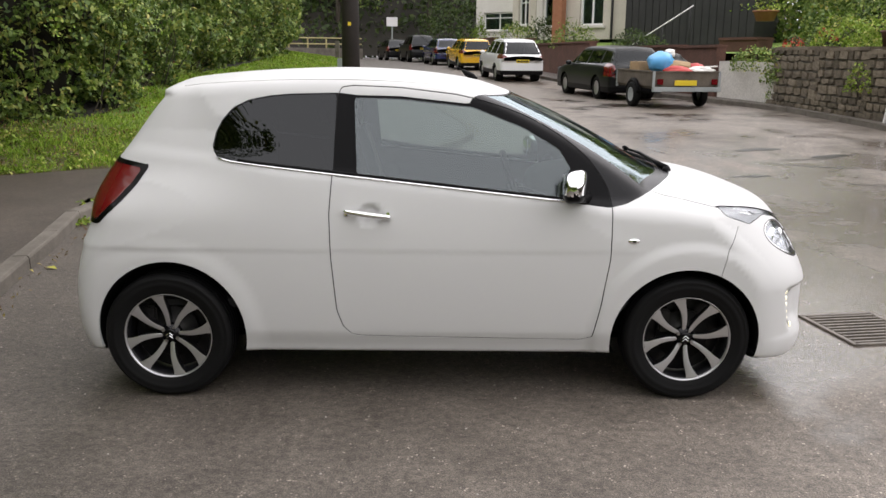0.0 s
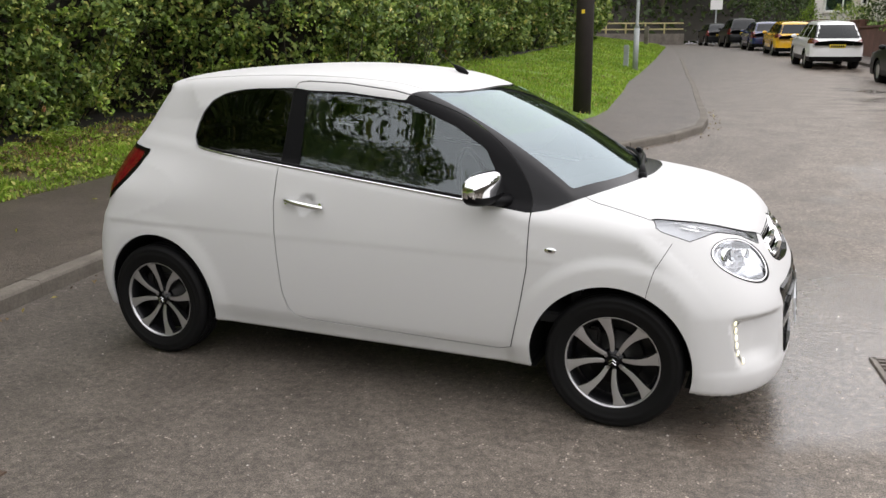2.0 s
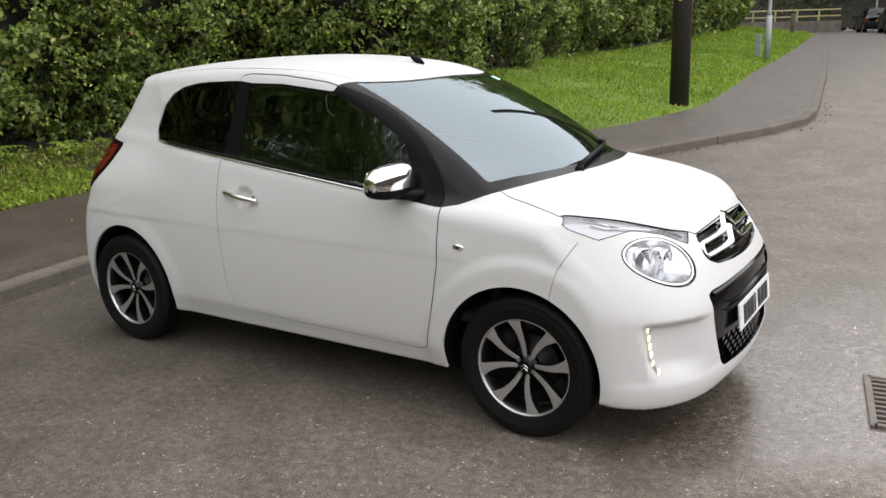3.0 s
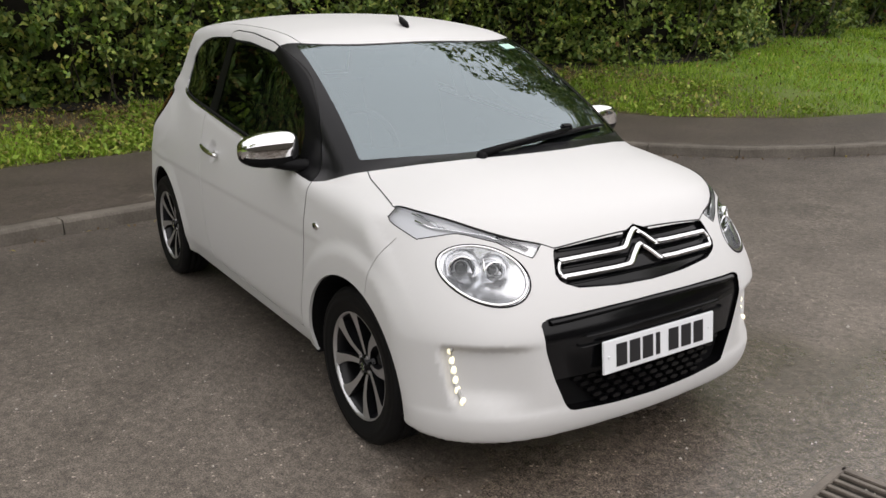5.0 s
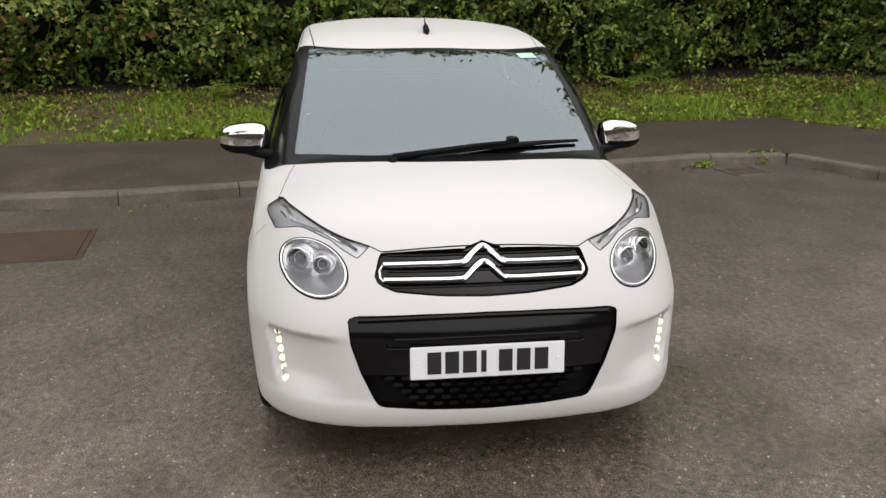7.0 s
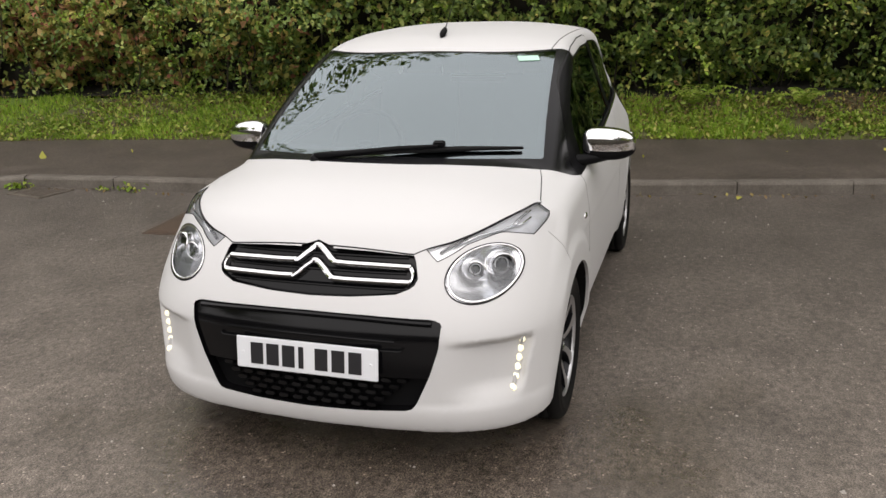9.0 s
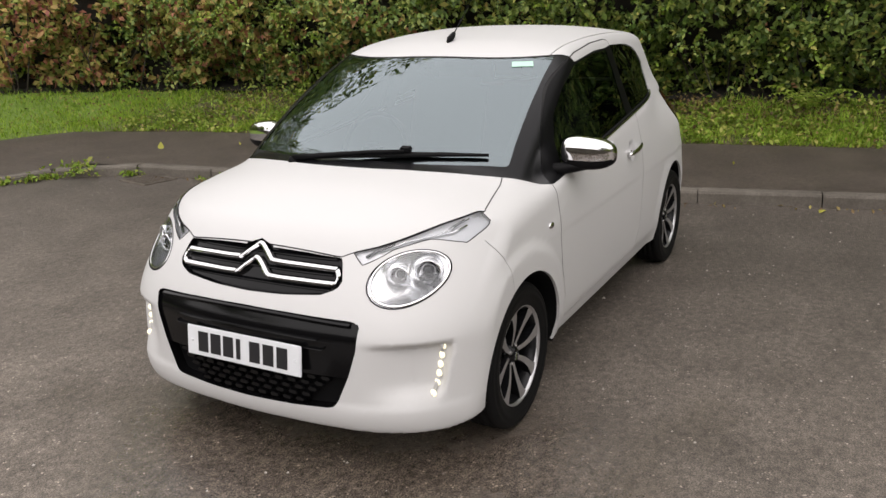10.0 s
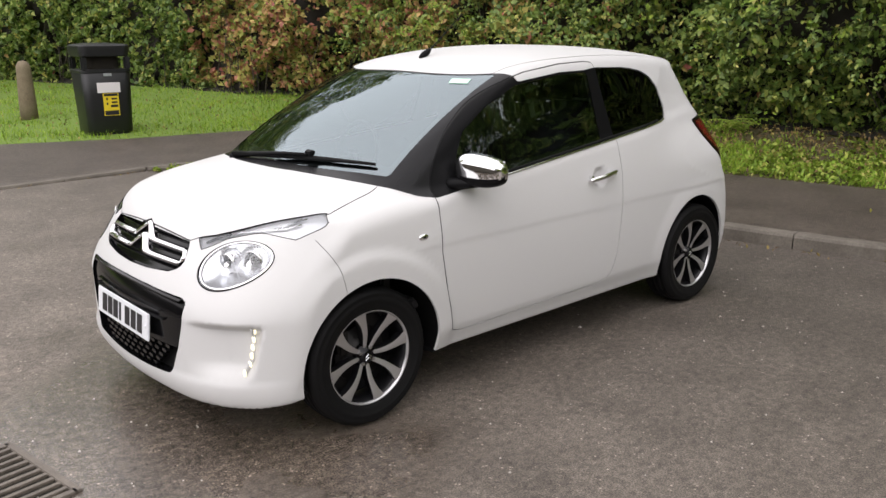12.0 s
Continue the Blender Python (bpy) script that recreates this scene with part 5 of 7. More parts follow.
for s in (1, -1):
    seat = part("front_seat", box(-0.02, s * 0.34, 0.58, 0.5, 0.48, 0.16, 0.06), seat_cloth, cabin, "dark cloth seat", True)
    part("backrest", box(0, 0, 0.30, 0.13, 0.46, 0.62, 0.05, Matrix.Translation((-0.27, s * 0.34, 0.60)) @ pose(0, 0, 0, 0, -17, 0)), seat_cloth, seat, "", True)
    part("headrest", box(0, 0, 0.70, 0.09, 0.25, 0.17, 0.04, Matrix.Translation((-0.27, s * 0.34, 0.60)) @ pose(0, 0, 0, 0, -17, 0)), seat_cloth, seat, "", True)
part("rear_seat", box(-0.98, 0, 0.78, 0.16, 1.15, 0.62, 0.06), seat_cloth, cabin, "", True)

# ---- hedge, grass and trees ----
rng = np.random.default_rng(7)


def leaves(name, at, size, material, lean=None, fold=0.25, wide=0.55, droop=0.3):
    """One mesh of many folded leaves: at (n, 3), size (n,); lean: the way they tend to face."""
    n = len(at)
    d = rng.normal(size=(n, 3))
    d[:, 2] -= droop
    d /= np.linalg.norm(d, axis=1)[:, None]
    up = rng.normal(size=(n, 3)) * 0.8
    if lean is not None:
        up += lean
    side = np.cross(d, up)
    side /= np.maximum(np.linalg.norm(side, axis=1), 1e-6)[:, None]
    nrm = np.cross(side, d)
    s = size[:, None]
    base, tip = at - d * s * 0.5, at + d * s * 0.5 - nrm * s * 0.08
    lt, rt = at + side * s * wide * 0.5 + nrm * s * fold * 0.4, at - side * s * wide * 0.5 + nrm * s * fold * 0.4
    v = np.stack([base, lt, tip, rt], 1).reshape(-1, 3)
    me = bpy.data.meshes.new(name)
    me.vertices.add(4 * n)
    me.vertices.foreach_set("co", v.ravel())
    me.loops.add(4 * n)
    me.loops.foreach_set("vertex_index", np.arange(4 * n))
    me.polygons.add(n)
    me.polygons.foreach_set("loop_start", np.arange(n) * 4)
    me.polygons.foreach_set("loop_total", np.full(n, 4))
    me.materials.append(material)
    me.update(calc_edges=True)
    return me


def wave(p, q, seed):
    """A cheap smooth noise over a surface, about -1 to 1."""
    r = np.random.default_rng(seed)
    out = np.zeros(len(p))
    for k in range(9):
        f = 0.5 * 1.5 ** k * r.uniform(0.8, 1.2, 2)
        a = r.uniform(0, 6.28)
        out += np.sin(f[0] * p * math.cos(a) * 2 + f[1] * q * math.sin(a) * 2 + r.uniform(0, 6.28, 1)) / 1.25 ** k
    return out / 2.2


hedge_d = np.r_[0, np.cumsum(np.linalg.norm(np.diff(hedge_line, axis=0), axis=1))]
hedge_out = (hedge_line - verge_line) / np.linalg.norm(hedge_line - verge_line, axis=1)[:, None]
for k in range(4):
    hedge_out[1:-1] = (hedge_out[:-2] + hedge_out[1:-1] * 2 + hedge_out[2:]) / 4
hedge_out /= np.linalg.norm(hedge_out, axis=1)[:, None]


def hedge_place(s, h, depth):
    """A place in the hedge: s along it, h over its foot, depth behind its mean face."""
    x, y = np.interp(s, hedge_d, hedge_line[:, 0]), np.interp(s, hedge_d, hedge_line[:, 1])
    ox, oy = np.interp(s, hedge_d, hedge_out[:, 0]), np.interp(s, hedge_d, hedge_out[:, 1])
    bulge = 0.45 * wave(s * 1.1, h * 1.5, 3) + 0.2 * wave(s * 3.5, h * 4.0, 5) - 0.75 * np.clip(h - 0.3, 0, 0.9) + 0.32
    dd = depth + bulge
    return np.stack([x + ox * dd, y + oy * dd, ground_z(0, y) + KERB_UP + bank(y) - 0.12 + h], -1), np.stack([-ox, -oy, 0 * ox + 0.55], -1)


def near(y):
    return np.interp(y, [-25, -14, -8, 8, 16, 30, 50], [0.25, 0.6, 1, 1, 0.6, 0.25, 0.12])


def hedge_leaves(name, label, count, s_from, s_to, h_from, h_to, size, material, thin=None, power=1.0):
    s = rng.uniform(s_from, s_to, count)
    y = np.interp(s, hedge_d, hedge_line[:, 1])
    keep = rng.uniform(size=count) < near(y)
    if thin is not None:
        keep &= thin(s, y)
    s = s[keep]
    h = h_from + (h_to - h_from) * rng.uniform(size=len(s)) ** power
    # sprigs: leaves gather on them and leave dark gaps between
    clump = wave(s * 3.2, h * 3.6, 11) + 0.7 * wave(s * 8, h * 8, 13)
    k2 = clump + rng.normal(size=len(s)) * 0.3 > -0.5
    s, h, clump = s[k2], h[k2], clump[k2]
    p, lean = hedge_place(s, h, rng.exponential(0.09, len(s)) - 0.24 * np.clip(clump, -0.6, 1.2) + 0.05)
    far = 1 / np.sqrt(near(p[:, 1]))
    me = leaves(name, p, size * far * rng.uniform(0.6, 1.3, len(s)), material, lean * 0.9)
    return tagged(new(name, me), label, "hedge", kind="stuff")


total = hedge_d[-1]


def autumn(s, y):
    return np.interp(y, [-13, -11.5, -7, -4.5, -2], [0, 0.95, 0.9, 0.3, 0.0]) > rng.uniform(size=len(s))


turn_from, turn_to = np.interp(-14, hedge_line[:, 1], hedge_d), np.interp(-2, hedge_line[:, 1], hedge_d)
hedge_leaves("hedge", "dense overgrown mixed hedge with green leaves and dark gaps", 300000, 0, total, 0.0, 3.3, 0.10, hedge_leaf, lambda s, y: ~autumn(s, y))
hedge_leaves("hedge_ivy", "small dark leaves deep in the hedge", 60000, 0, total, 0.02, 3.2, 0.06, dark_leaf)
hedge_leaves("autumn_hedge", "hedge turning yellow, orange and dull red", 36000, turn_from, turn_to, 0.25, 3.2, 0.12, autumn_leaf, autumn)
hedge_leaves("yellow_leaves", "scattered yellowing leaves in the hedge", 2600, 0, total, 0.2, 3.2, 0.095, autumn_leaf)
hedge_leaves("hedge_skirt", "low trailing leaves at the hedge foot", 26000, 0, total, -0.12, 0.5, 0.085, weed_leaf, lambda s, y: np.interp(y, [-8, -6, 6, 8], [0.1, 0.6, 0.6, 0.2]) > rng.uniform(size=len(s)))
hedge_leaves("tree_foliage", "tall dark foliage above the hedge", 40000, 0, total, 3.0, 8.5, 0.24, hedge_leaf, None, 1.0)



def hedge_sprigs(name, label, count, material, seed):
    """Arching shoots that stand out of the hedge's face, with leaves in pairs along them."""
    r = np.random.default_rng(seed)
    s = np.interp(r.uniform(-9, 10, count), hedge_line[:, 1], hedge_d)
    h = 0.25 + 3.0 * r.uniform(size=count)
    root, lean = hedge_place(s, h, r.uniform(-0.1, 0.15, count))
    out = lean / np.linalg.norm(lean, axis=1)[:, None] + r.normal(size=(count, 3)) * 0.55
    out /= np.linalg.norm(out, axis=1)[:, None]
    side = np.cross(out, r.normal(size=(count, 3)))
    side /= np.linalg.norm(side, axis=1)[:, None]
    reach = r.uniform(0.2, 0.55, count)
    big = r.uniform(0.055, 0.10, count)
    at, size, face = [], [], []
    for k in range(13):
        u = (k // 2 + 0.6) / 6.5
        at.append(root + out * (reach * u)[:, None] - np.array([0, 0, 0.5]) * (reach * u ** 2)[:, None] + side * (big * (0.62 if k % 2 else -0.62) * (k < 12))[:, None])
        size.append(big * (1.15 - 0.4 * u))
        face.append(lean * 1.2 + np.array([0, 0, 0.9]))
    me = leaves(name, np.vstack(at), np.concatenate(size), material, np.vstack(face))
    return tagged(new(name, me), label, "hedge", kind="stuff")


hedge_sprigs("hedge_shoots", "leafy green shoots standing out of the hedge", 1500, hedge_leaf, 61)
hedge_sprigs("pale_shoots", "pale yellow-green shoots standing out of the hedge", 420, weed_leaf, 62)

# near-black sheet, the hedge's inner shade put into its colour, uneven like its face
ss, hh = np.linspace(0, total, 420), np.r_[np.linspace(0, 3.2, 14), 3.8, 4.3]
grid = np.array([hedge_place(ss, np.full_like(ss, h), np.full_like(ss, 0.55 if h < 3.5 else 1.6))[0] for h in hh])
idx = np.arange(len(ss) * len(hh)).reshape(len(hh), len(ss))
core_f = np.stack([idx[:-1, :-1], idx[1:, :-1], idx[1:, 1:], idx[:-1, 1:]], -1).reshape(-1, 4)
tagged(new("hedge_heart", mesh_of("hedge_heart", grid.reshape(-1, 3), core_f, soil_and_shade, True)), "near-black sheet standing for the shade inside the hedge", "hedge", kind="stuff")

# bare stems
stems = bmesh.new()
for k in range(170):
    s0 = rng.uniform(0.12, 0.8) * total
    p0, _ = hedge_place(np.array([s0]), np.array([0.0]), np.array([0.15]))
    p1, _ = hedge_place(np.array([s0 + rng.normal() * 0.3]), np.array([rng.uniform(0.5, 1.8)]), np.array([rng.uniform(-0.15, 0.15)]))
    a, b = Vector(p0[0]), Vector(p1[0])
    tube_bm(stems, [a, (a + b) / 2 + Vector(rng.normal(size=3) * 0.1), b], (0.012, 0.009, 0.004), 5)
tagged(new("hedge_stems", from_bm("hedge_stems", stems, bark)), "thin bare stems in the hedge", "stems", kind="stuff")


def verge_place(n, t_from, t_to, weight=None):
    """Random places on the verge: t from 0 at the pavement to 1 at the hedge."""
    d = np.r_[0, np.cumsum(np.linalg.norm(np.diff(verge_line, axis=0), axis=1))]
    s = rng.uniform(0, d[-1], n)
    y = np.interp(s, d, verge_line[:, 1])
    s = s[rng.uniform(size=n) < np.interp(y, [-9, -8, 10, 20, 48], [0.9, 1, 1, 0.5, 0.15])]
    i = np.interp(s, d, np.arange(len(d)))
    t = t_from + (t_to - t_from) * rng.uniform(size=len(s))
    k = np.arange(len(d))
    a = np.stack([np.interp(i, k, verge_line[:, c]) for c in (0, 1)], -1)
    b = np.stack([np.interp(i, k, hedge_line[:, c]) for c in (0, 1)], -1)
    xy = a + (b - a) * t[:, None]
    z = ground_z(0, xy[:, 1]) + (KERB_UP + 0.012) * (1 - t) + (KERB_UP + bank(b[:, 1])) * t
    return np.c_[xy, z], t


def blades(name, p, height, width, material):
    """Grass: each blade a bent, tapering strip of two faces."""
    n = len(p)
    a = rng.uniform(0, 6.283, n)
    side = np.stack([np.cos(a), np.sin(a), 0 * a], -1)
    lean = rng.normal(size=(n, 3)) * 0.45
    lean[:, 2] = 1
    lean /= np.linalg.norm(lean, axis=1)[:, None]
    h, w = height[:, None], width[:, None]
    midp = p + lean * h * 0.55
    bend = lean + rng.normal(size=(n, 3)) * 0.5
    tip = midp + bend / np.linalg.norm(bend, axis=1)[:, None] * h * 0.5
    v = np.stack([p - side * w, p + side * w, midp + side * w * 0.7, midp - side * w * 0.7, tip], 1).reshape(-1, 3)
    me = bpy.data.meshes.new(name)
    i = np.arange(n) * 5
    f = np.empty((n, 7), int)
    f[:, 0:4] = i[:, None] + [0, 1, 2, 3]
    f[:, 4:7] = i[:, None] + [3, 2, 4]
    me.vertices.add(5 * n)
    me.vertices.foreach_set("co", v.ravel())
    me.loops.add(7 * n)
    me.loops.foreach_set("vertex_index", f.ravel())
    me.polygons.add(2 * n)
    me.polygons.foreach_set("loop_start", np.stack([np.arange(n) * 7, np.arange(n) * 7 + 4], -1).ravel())
    me.polygons.foreach_set("loop_total", np.tile([4, 3], n))
    me.materials.append(material)
    me.update(calc_edges=True)
    return me


p, t = verge_place(290000, 0.0, 1.0)
thick = wave(p[:, 0] * 2.2, p[:, 1] * 2.2, 21) + 0.6 * wave(p[:, 0] * 6, p[:, 1] * 6, 22)
lawn = (p[:, 1] > 6.7) | (p[:, 1] < -7.0)
keep = (thick + rng.normal(size=len(p)) * 0.45 > -0.05 - 1.1 * lawn + 1.6 * np.clip(t - 0.55, 0, 1) * ~lawn)
p, t, thick, lawn = p[keep], t[keep], thick[keep], lawn[keep]
p[:, 2] += 0.07 * np.array([noise.noise((a * 1.3, b * 1.3, 0)) for a, b in p[:, :2]]) * np.minimum(1, 4 * t) - 0.01
tall = np.where(lawn, 0.055, 0.062) * rng.uniform(0.5, 1.7, len(p)) * (1 + 0.5 * np.clip(thick, 0, 1))
tagged(new("grass", blades("grass", p, tall, np.full(len(p), 0.006) * np.interp(p[:, 1], [8, 30], [1, 3]), grass_blade)), "wet green grass on the verge", "grass", kind="stuff")

p, t = verge_place(230000, 0.0, 0.95)
low = wave(p[:, 0] * 1.7, p[:, 1] * 1.7, 31) + 0.5 * wave(p[:, 0] * 5, p[:, 1] * 5, 33) + 0.35 * rng.normal(size=len(p)) > 1.3 * np.clip(t - 0.6, 0, 1) - 0.15
low &= (p[:, 1] > -7.0) & (p[:, 1] < 7.2)
p, t = p[low], t[low]
p[:, 2] += rng.uniform(0.0, 0.12, len(p)) * np.clip(0.4 + wave(p[:, 0] * 4, p[:, 1] * 4, 35), 0.2, 1.6)
tagged(new("weeds", leaves("weeds", p, rng.uniform(0.03, 0.08, len(p)), weed_leaf, np.array([0, 0, 1.6]))), "broad-leaved weeds among the grass", "weeds", kind="stuff")
p, t = verge_place(60000, 0.0, 1.0)
keep = rng.uniform(size=len(t)) < np.where((p[:, 1] > -6.5) & (p[:, 1] < 7), 0.15 + 0.9 * np.clip((t - 0.2) / 0.5, 0, 1), 0.25)
p, t = p[keep], t[keep]
p[:, 2] += 0.03 + rng.uniform(0, 0.05, len(p))
tagged(new("leaf_litter", leaves("leaf_litter", p, rng.uniform(0.025, 0.06, len(p)), fallen_leaf, np.array([0, 0, 2.0]))), "fallen yellow and brown leaves", "fallen leaves", kind="stuff")
# fallen leaves and weeds along the kerb
kd = along(kerb_line, 0.05)
kd = kd[(kd[:, 1] < 12)]
pick = kd[rng.integers(0, len(kd), 420)]
pick = np.c_[pick + rng.normal(size=pick.shape) * 0.05, ground_z(0, pick[:, 1]) + 0.012]
pick[:, 0] += 0.10
tagged(new("gutter_leaves", leaves("gutter_leaves", pick, rng.uniform(0.02, 0.05, len(pick)), fallen_leaf, np.array([0, 0, 3.0]))), "small fallen leaves in the gutter", "fallen leaves", kind="stuff")


def fern(x, y, z, size, seed):
    """Arching fronds, each a rib with pairs of leaflets."""
    r = np.random.default_rng(seed)
    root = thing("fern", "green fern at the foot of the hedge", "fern", Matrix.Translation((x, y, z)), "ferns")
    for k in range(9):
        a = 2 * math.pi * k / 9 + r.normal() * 0.2
        l = size * r.uniform(0.7, 1.1)
        bm = bmesh.new()
        line = [Vector((math.cos(a) * l * t, math.sin(a) * l * t, l * (1.25 * t - 0.95 * t * t))) for t in np.linspace(0, 1, 12)]
        side = Vector((-math.sin(a), math.cos(a), 0))
        for i in range(1, 12):
            w = l * 0.2 * math.sin(math.pi * min(1, 0.12 + i / 12.5)) + 0.01
            d = (line[i] - line[i - 1]) * 0.8
            for s in (1, -1):
                q = [line[i], line[i] + side * s * w * 0.5 + d * 0.4, line[i] + side * s * w - Vector((0, 0, w * 0.25)), line[i] + side * s * w * 0.5 - d * 0.3]
                bm.faces.new([bm.verts.new(c) for c in q])
        tube_bm(bm, [tuple(c) for c in line[::3]], (0.006, 0.005, 0.004, 0.002), 4)
        part("frond", bm, weed_leaf, root)
    return root


for k, (x, y, sz) in enumerate([(-6.0, 1.1, 0.5), (-6.1, 2.3, 0.4), (-5.95, -1.6, 0.4), (-6.5, 3.6, 0.45)]):
    fern(x, y, float(ground_z(x, y)) + 0.36, sz * 1.1, 300 + k)
# weeds growing in the kerb's joints, and single leaves
for k, (x, y, z, rr, n) in enumerate([(-1.74, -5.36, 0.02, 0.17, 300), (-1.93, -4.86, 0.0, 0.09, 110), (-2.02, -3.7, 0.0, 0.09, 30), (-2.0, -3.95, 0.0, 0.05, 14), (-1.5, -5.54, 0.0, 0.09, 90), (-1.32, -5.64, 0.0, 0.10, 110),
                                      (-1.14, -5.72, 0.0, 0.08, 60), (-0.97, -5.78, 0.0, 0.09, 70), (-0.8, -5.84, 0.0, 0.05, 26), (-3.4, 3.9, 0.02, 0.14, 160), (-3.25, 3.2, 0.0, 0.08, 60)]):
    r2 = np.random.default_rng(400 + k)
    tuft = thing("kerb_weed", "small green weed growing beside the kerb", "weed", Matrix.Translation((x, y, z + float(ground_z(x, y)))), "kerb weeds")
    at = r2.normal(size=(n, 3)) * np.array([rr * 0.5, rr * 0.7, 0])
    at[:, 2] = 0.012 + np.abs(r2.normal(size=n)) * rr * 0.3
    tagged(part("foliage", leaves("foliage", at, r2.uniform(0.03, 0.07, n), weed_leaf, np.array([0, 0, 1.5])), None, tuft), kind="stuff")
for k, (x, y, z, sz) in enumerate([(-2.83, -5.35, 0.125, 0.13), (-2.78, 1.54, 0.012, 0.10), (-4.38, 2.01, 0.125, 0.07), (-3.3, -4.6, 0.125, 0.05), (-2.6, -0.4, 0.012, 0.06), (-2.2, -2.9, 0.012, 0.05), (-3.9, 0.7, 0.125, 0.04), (-4.6, 2.9, 0.13, 0.06)]):
    tagged(new("fallen_leaf", leaves("fallen_leaf", np.array([[x, y, z + float(ground_z(x, y))]]), np.array([sz]), yellow_leaf, np.array([0, 0, 9.0]), 0.2, 0.55, 0.0)), "yellow fallen leaf lying on the asphalt", "leaf", "fallen leaves")


def tree(x, y, height, spread, seed, material=None, count=2600, leaf=0.3, z0=None):
    """Tapered trunk, limbs, and a crown of many leaves in uneven clumps."""
    r = np.random.default_rng(seed)
    z = float(ground_z(x, y)) if z0 is None else z0
    root = thing("tree", "tall leafy tree beside the road", "tree", Matrix.Translation((x, y, z)), "roadside trees")
    trunk = bmesh.new()
    tube_bm(trunk, [(0, 0, -0.2), (0.1, 0.05, height * 0.3), (0.0, 0.15, height * 0.6), (0.1, 0, height * 0.85)], (0.24, 0.19, 0.12, 0.04), 10)
    tips = []
    for k in range(14):
        h = height * r.uniform(0.28, 0.85)
        a = r.uniform(0, 6.283)
        l = spread * r.uniform(0.6, 1.0) * (1.1 - 0.5 * h / height)
        e = Vector((l * math.cos(a), l * math.sin(a), h + l * 0.45))
        tube_bm(trunk, [(0, 0, h), tuple(Vector((0, 0, h)).lerp(e, 0.5) + Vector((0, 0, 0.2))), tuple(e)], (0.07, 0.045, 0.015), 6)
        tips.append((*e, spread * r.uniform(0.28, 0.5)))
        tips.append((e.x * 0.5, e.y * 0.5, (e.z + h) / 2 + 0.3, spread * r.uniform(0.25, 0.42)))
    tips.append((0, 0, height * 0.95, spread * 0.4))
    part("trunk", trunk, bark, root, "", True)
    tips = np.array(tips)
    c = tips[r.integers(0, len(tips), count)]
    d = r.normal(size=(count, 3))
    d /= np.linalg.norm(d, axis=1)[:, None]
    at = c[:, :3] + d * (c[:, 3] * r.uniform(0.35, 1.05, count))[:, None] * np.array([1, 1, 0.75])
    part("crown", leaves("crown", at, leaf * r.uniform(0.6, 1.3, count), material or hedge_leaf, d), None, root, "leafy crown")
    return root


for k, (x, y, h, sp) in enumerate([(-9.4, -4.0, 10.6, 3.3), (-9.5, 0.5, 11.2, 3.3), (-9.6, 4.6, 10.6, 3.3), (-11, -6, 8.5, 3.4), (-12.5, 1.5, 10.5, 4.0), (-12, 9, 10.5, 4.0), (-9.5, 15, 11, 4.0), (-10.5, 23, 13, 4.5), (-12, 32, 13, 5), (-14.5, 42, 14, 5),
                                   (-9.5, -14, 9, 3.6), (-5, -25, 12, 4.6), (4, -27, 10, 4.5), (12, -24, 10, 4.5), (20, -17, 11, 5), (-15, -12, 13, 5), (-13, -19, 14, 5), (-17, 5, 12, 5), (-16.5, 14, 12, 5), (-15.5, -3, 12, 4.6)]):
    tree(x, y, h, sp, 40 + k, count=18000 if k < 7 else 5000 if k < 10 else 42000 if k < 17 else 12000, leaf=0.14 if 9 < k < 17 else 0.18)

# woods on the near side of the road, behind the walker
n = 85000
p = np.c_[rng.uniform(-34, 22, n), np.zeros(n), rng.uniform(0, 1, n) ** 0.85]
top = np.interp(p[:, 0], [-34, -12, -6, -1, 4, 22], [16, 17, 15.5, 11.5, 7.5, 7]) * (1 + 0.16 * wave(p[:, 0] * 0.6, p[:, 0] * 0.2, 91))
p[:, 2] *= top
p[:, 1] = np.interp(p[:, 0], [-34, -14, -4, 22], [-16, -24, -29, -31]) - rng.uniform(0, 3, n)
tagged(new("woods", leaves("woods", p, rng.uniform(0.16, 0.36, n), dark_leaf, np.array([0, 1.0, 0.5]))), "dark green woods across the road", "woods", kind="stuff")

# loose chippings on the road
n = 2600
p = np.c_[rng.uniform(-2.6, 6.5, n), rng.uniform(-5.2, 4.5, n), np.zeros(n)]
dense = wave(p[:, 0] * 1.4, p[:, 1] * 1.4, 51) + rng.normal(size=n) * 0.5 > 0.1
p = p[dense]
r_ = rng.uniform(0.0025, 0.0075, len(p)) * np.where(rng.uniform(size=len(p)) < 0.04, 1.8, 1)
v, f = [], []
for q, rr in zip(p, r_):
    o = len(v)
    a0 = rng.uniform(0, 6.28)
    v += [(q[0] + rr * rng.uniform(0.7, 1.2) * math.cos(a0 + k * 1.57), q[1] + rr * rng.uniform(0.7, 1.2) * math.sin(a0 + k * 1.57), 0.001) for k in range(4)]
    v.append((q[0], q[1], 0.001 + rr * 0.9))
    f += [(o + k, o + (k + 1) % 4, o + 4) for k in range(4)]
tagged(new("chippings", mesh_of("chippings", v, f, chippings)), "small pale stone chippings on the road", "gravel", kind="stuff")

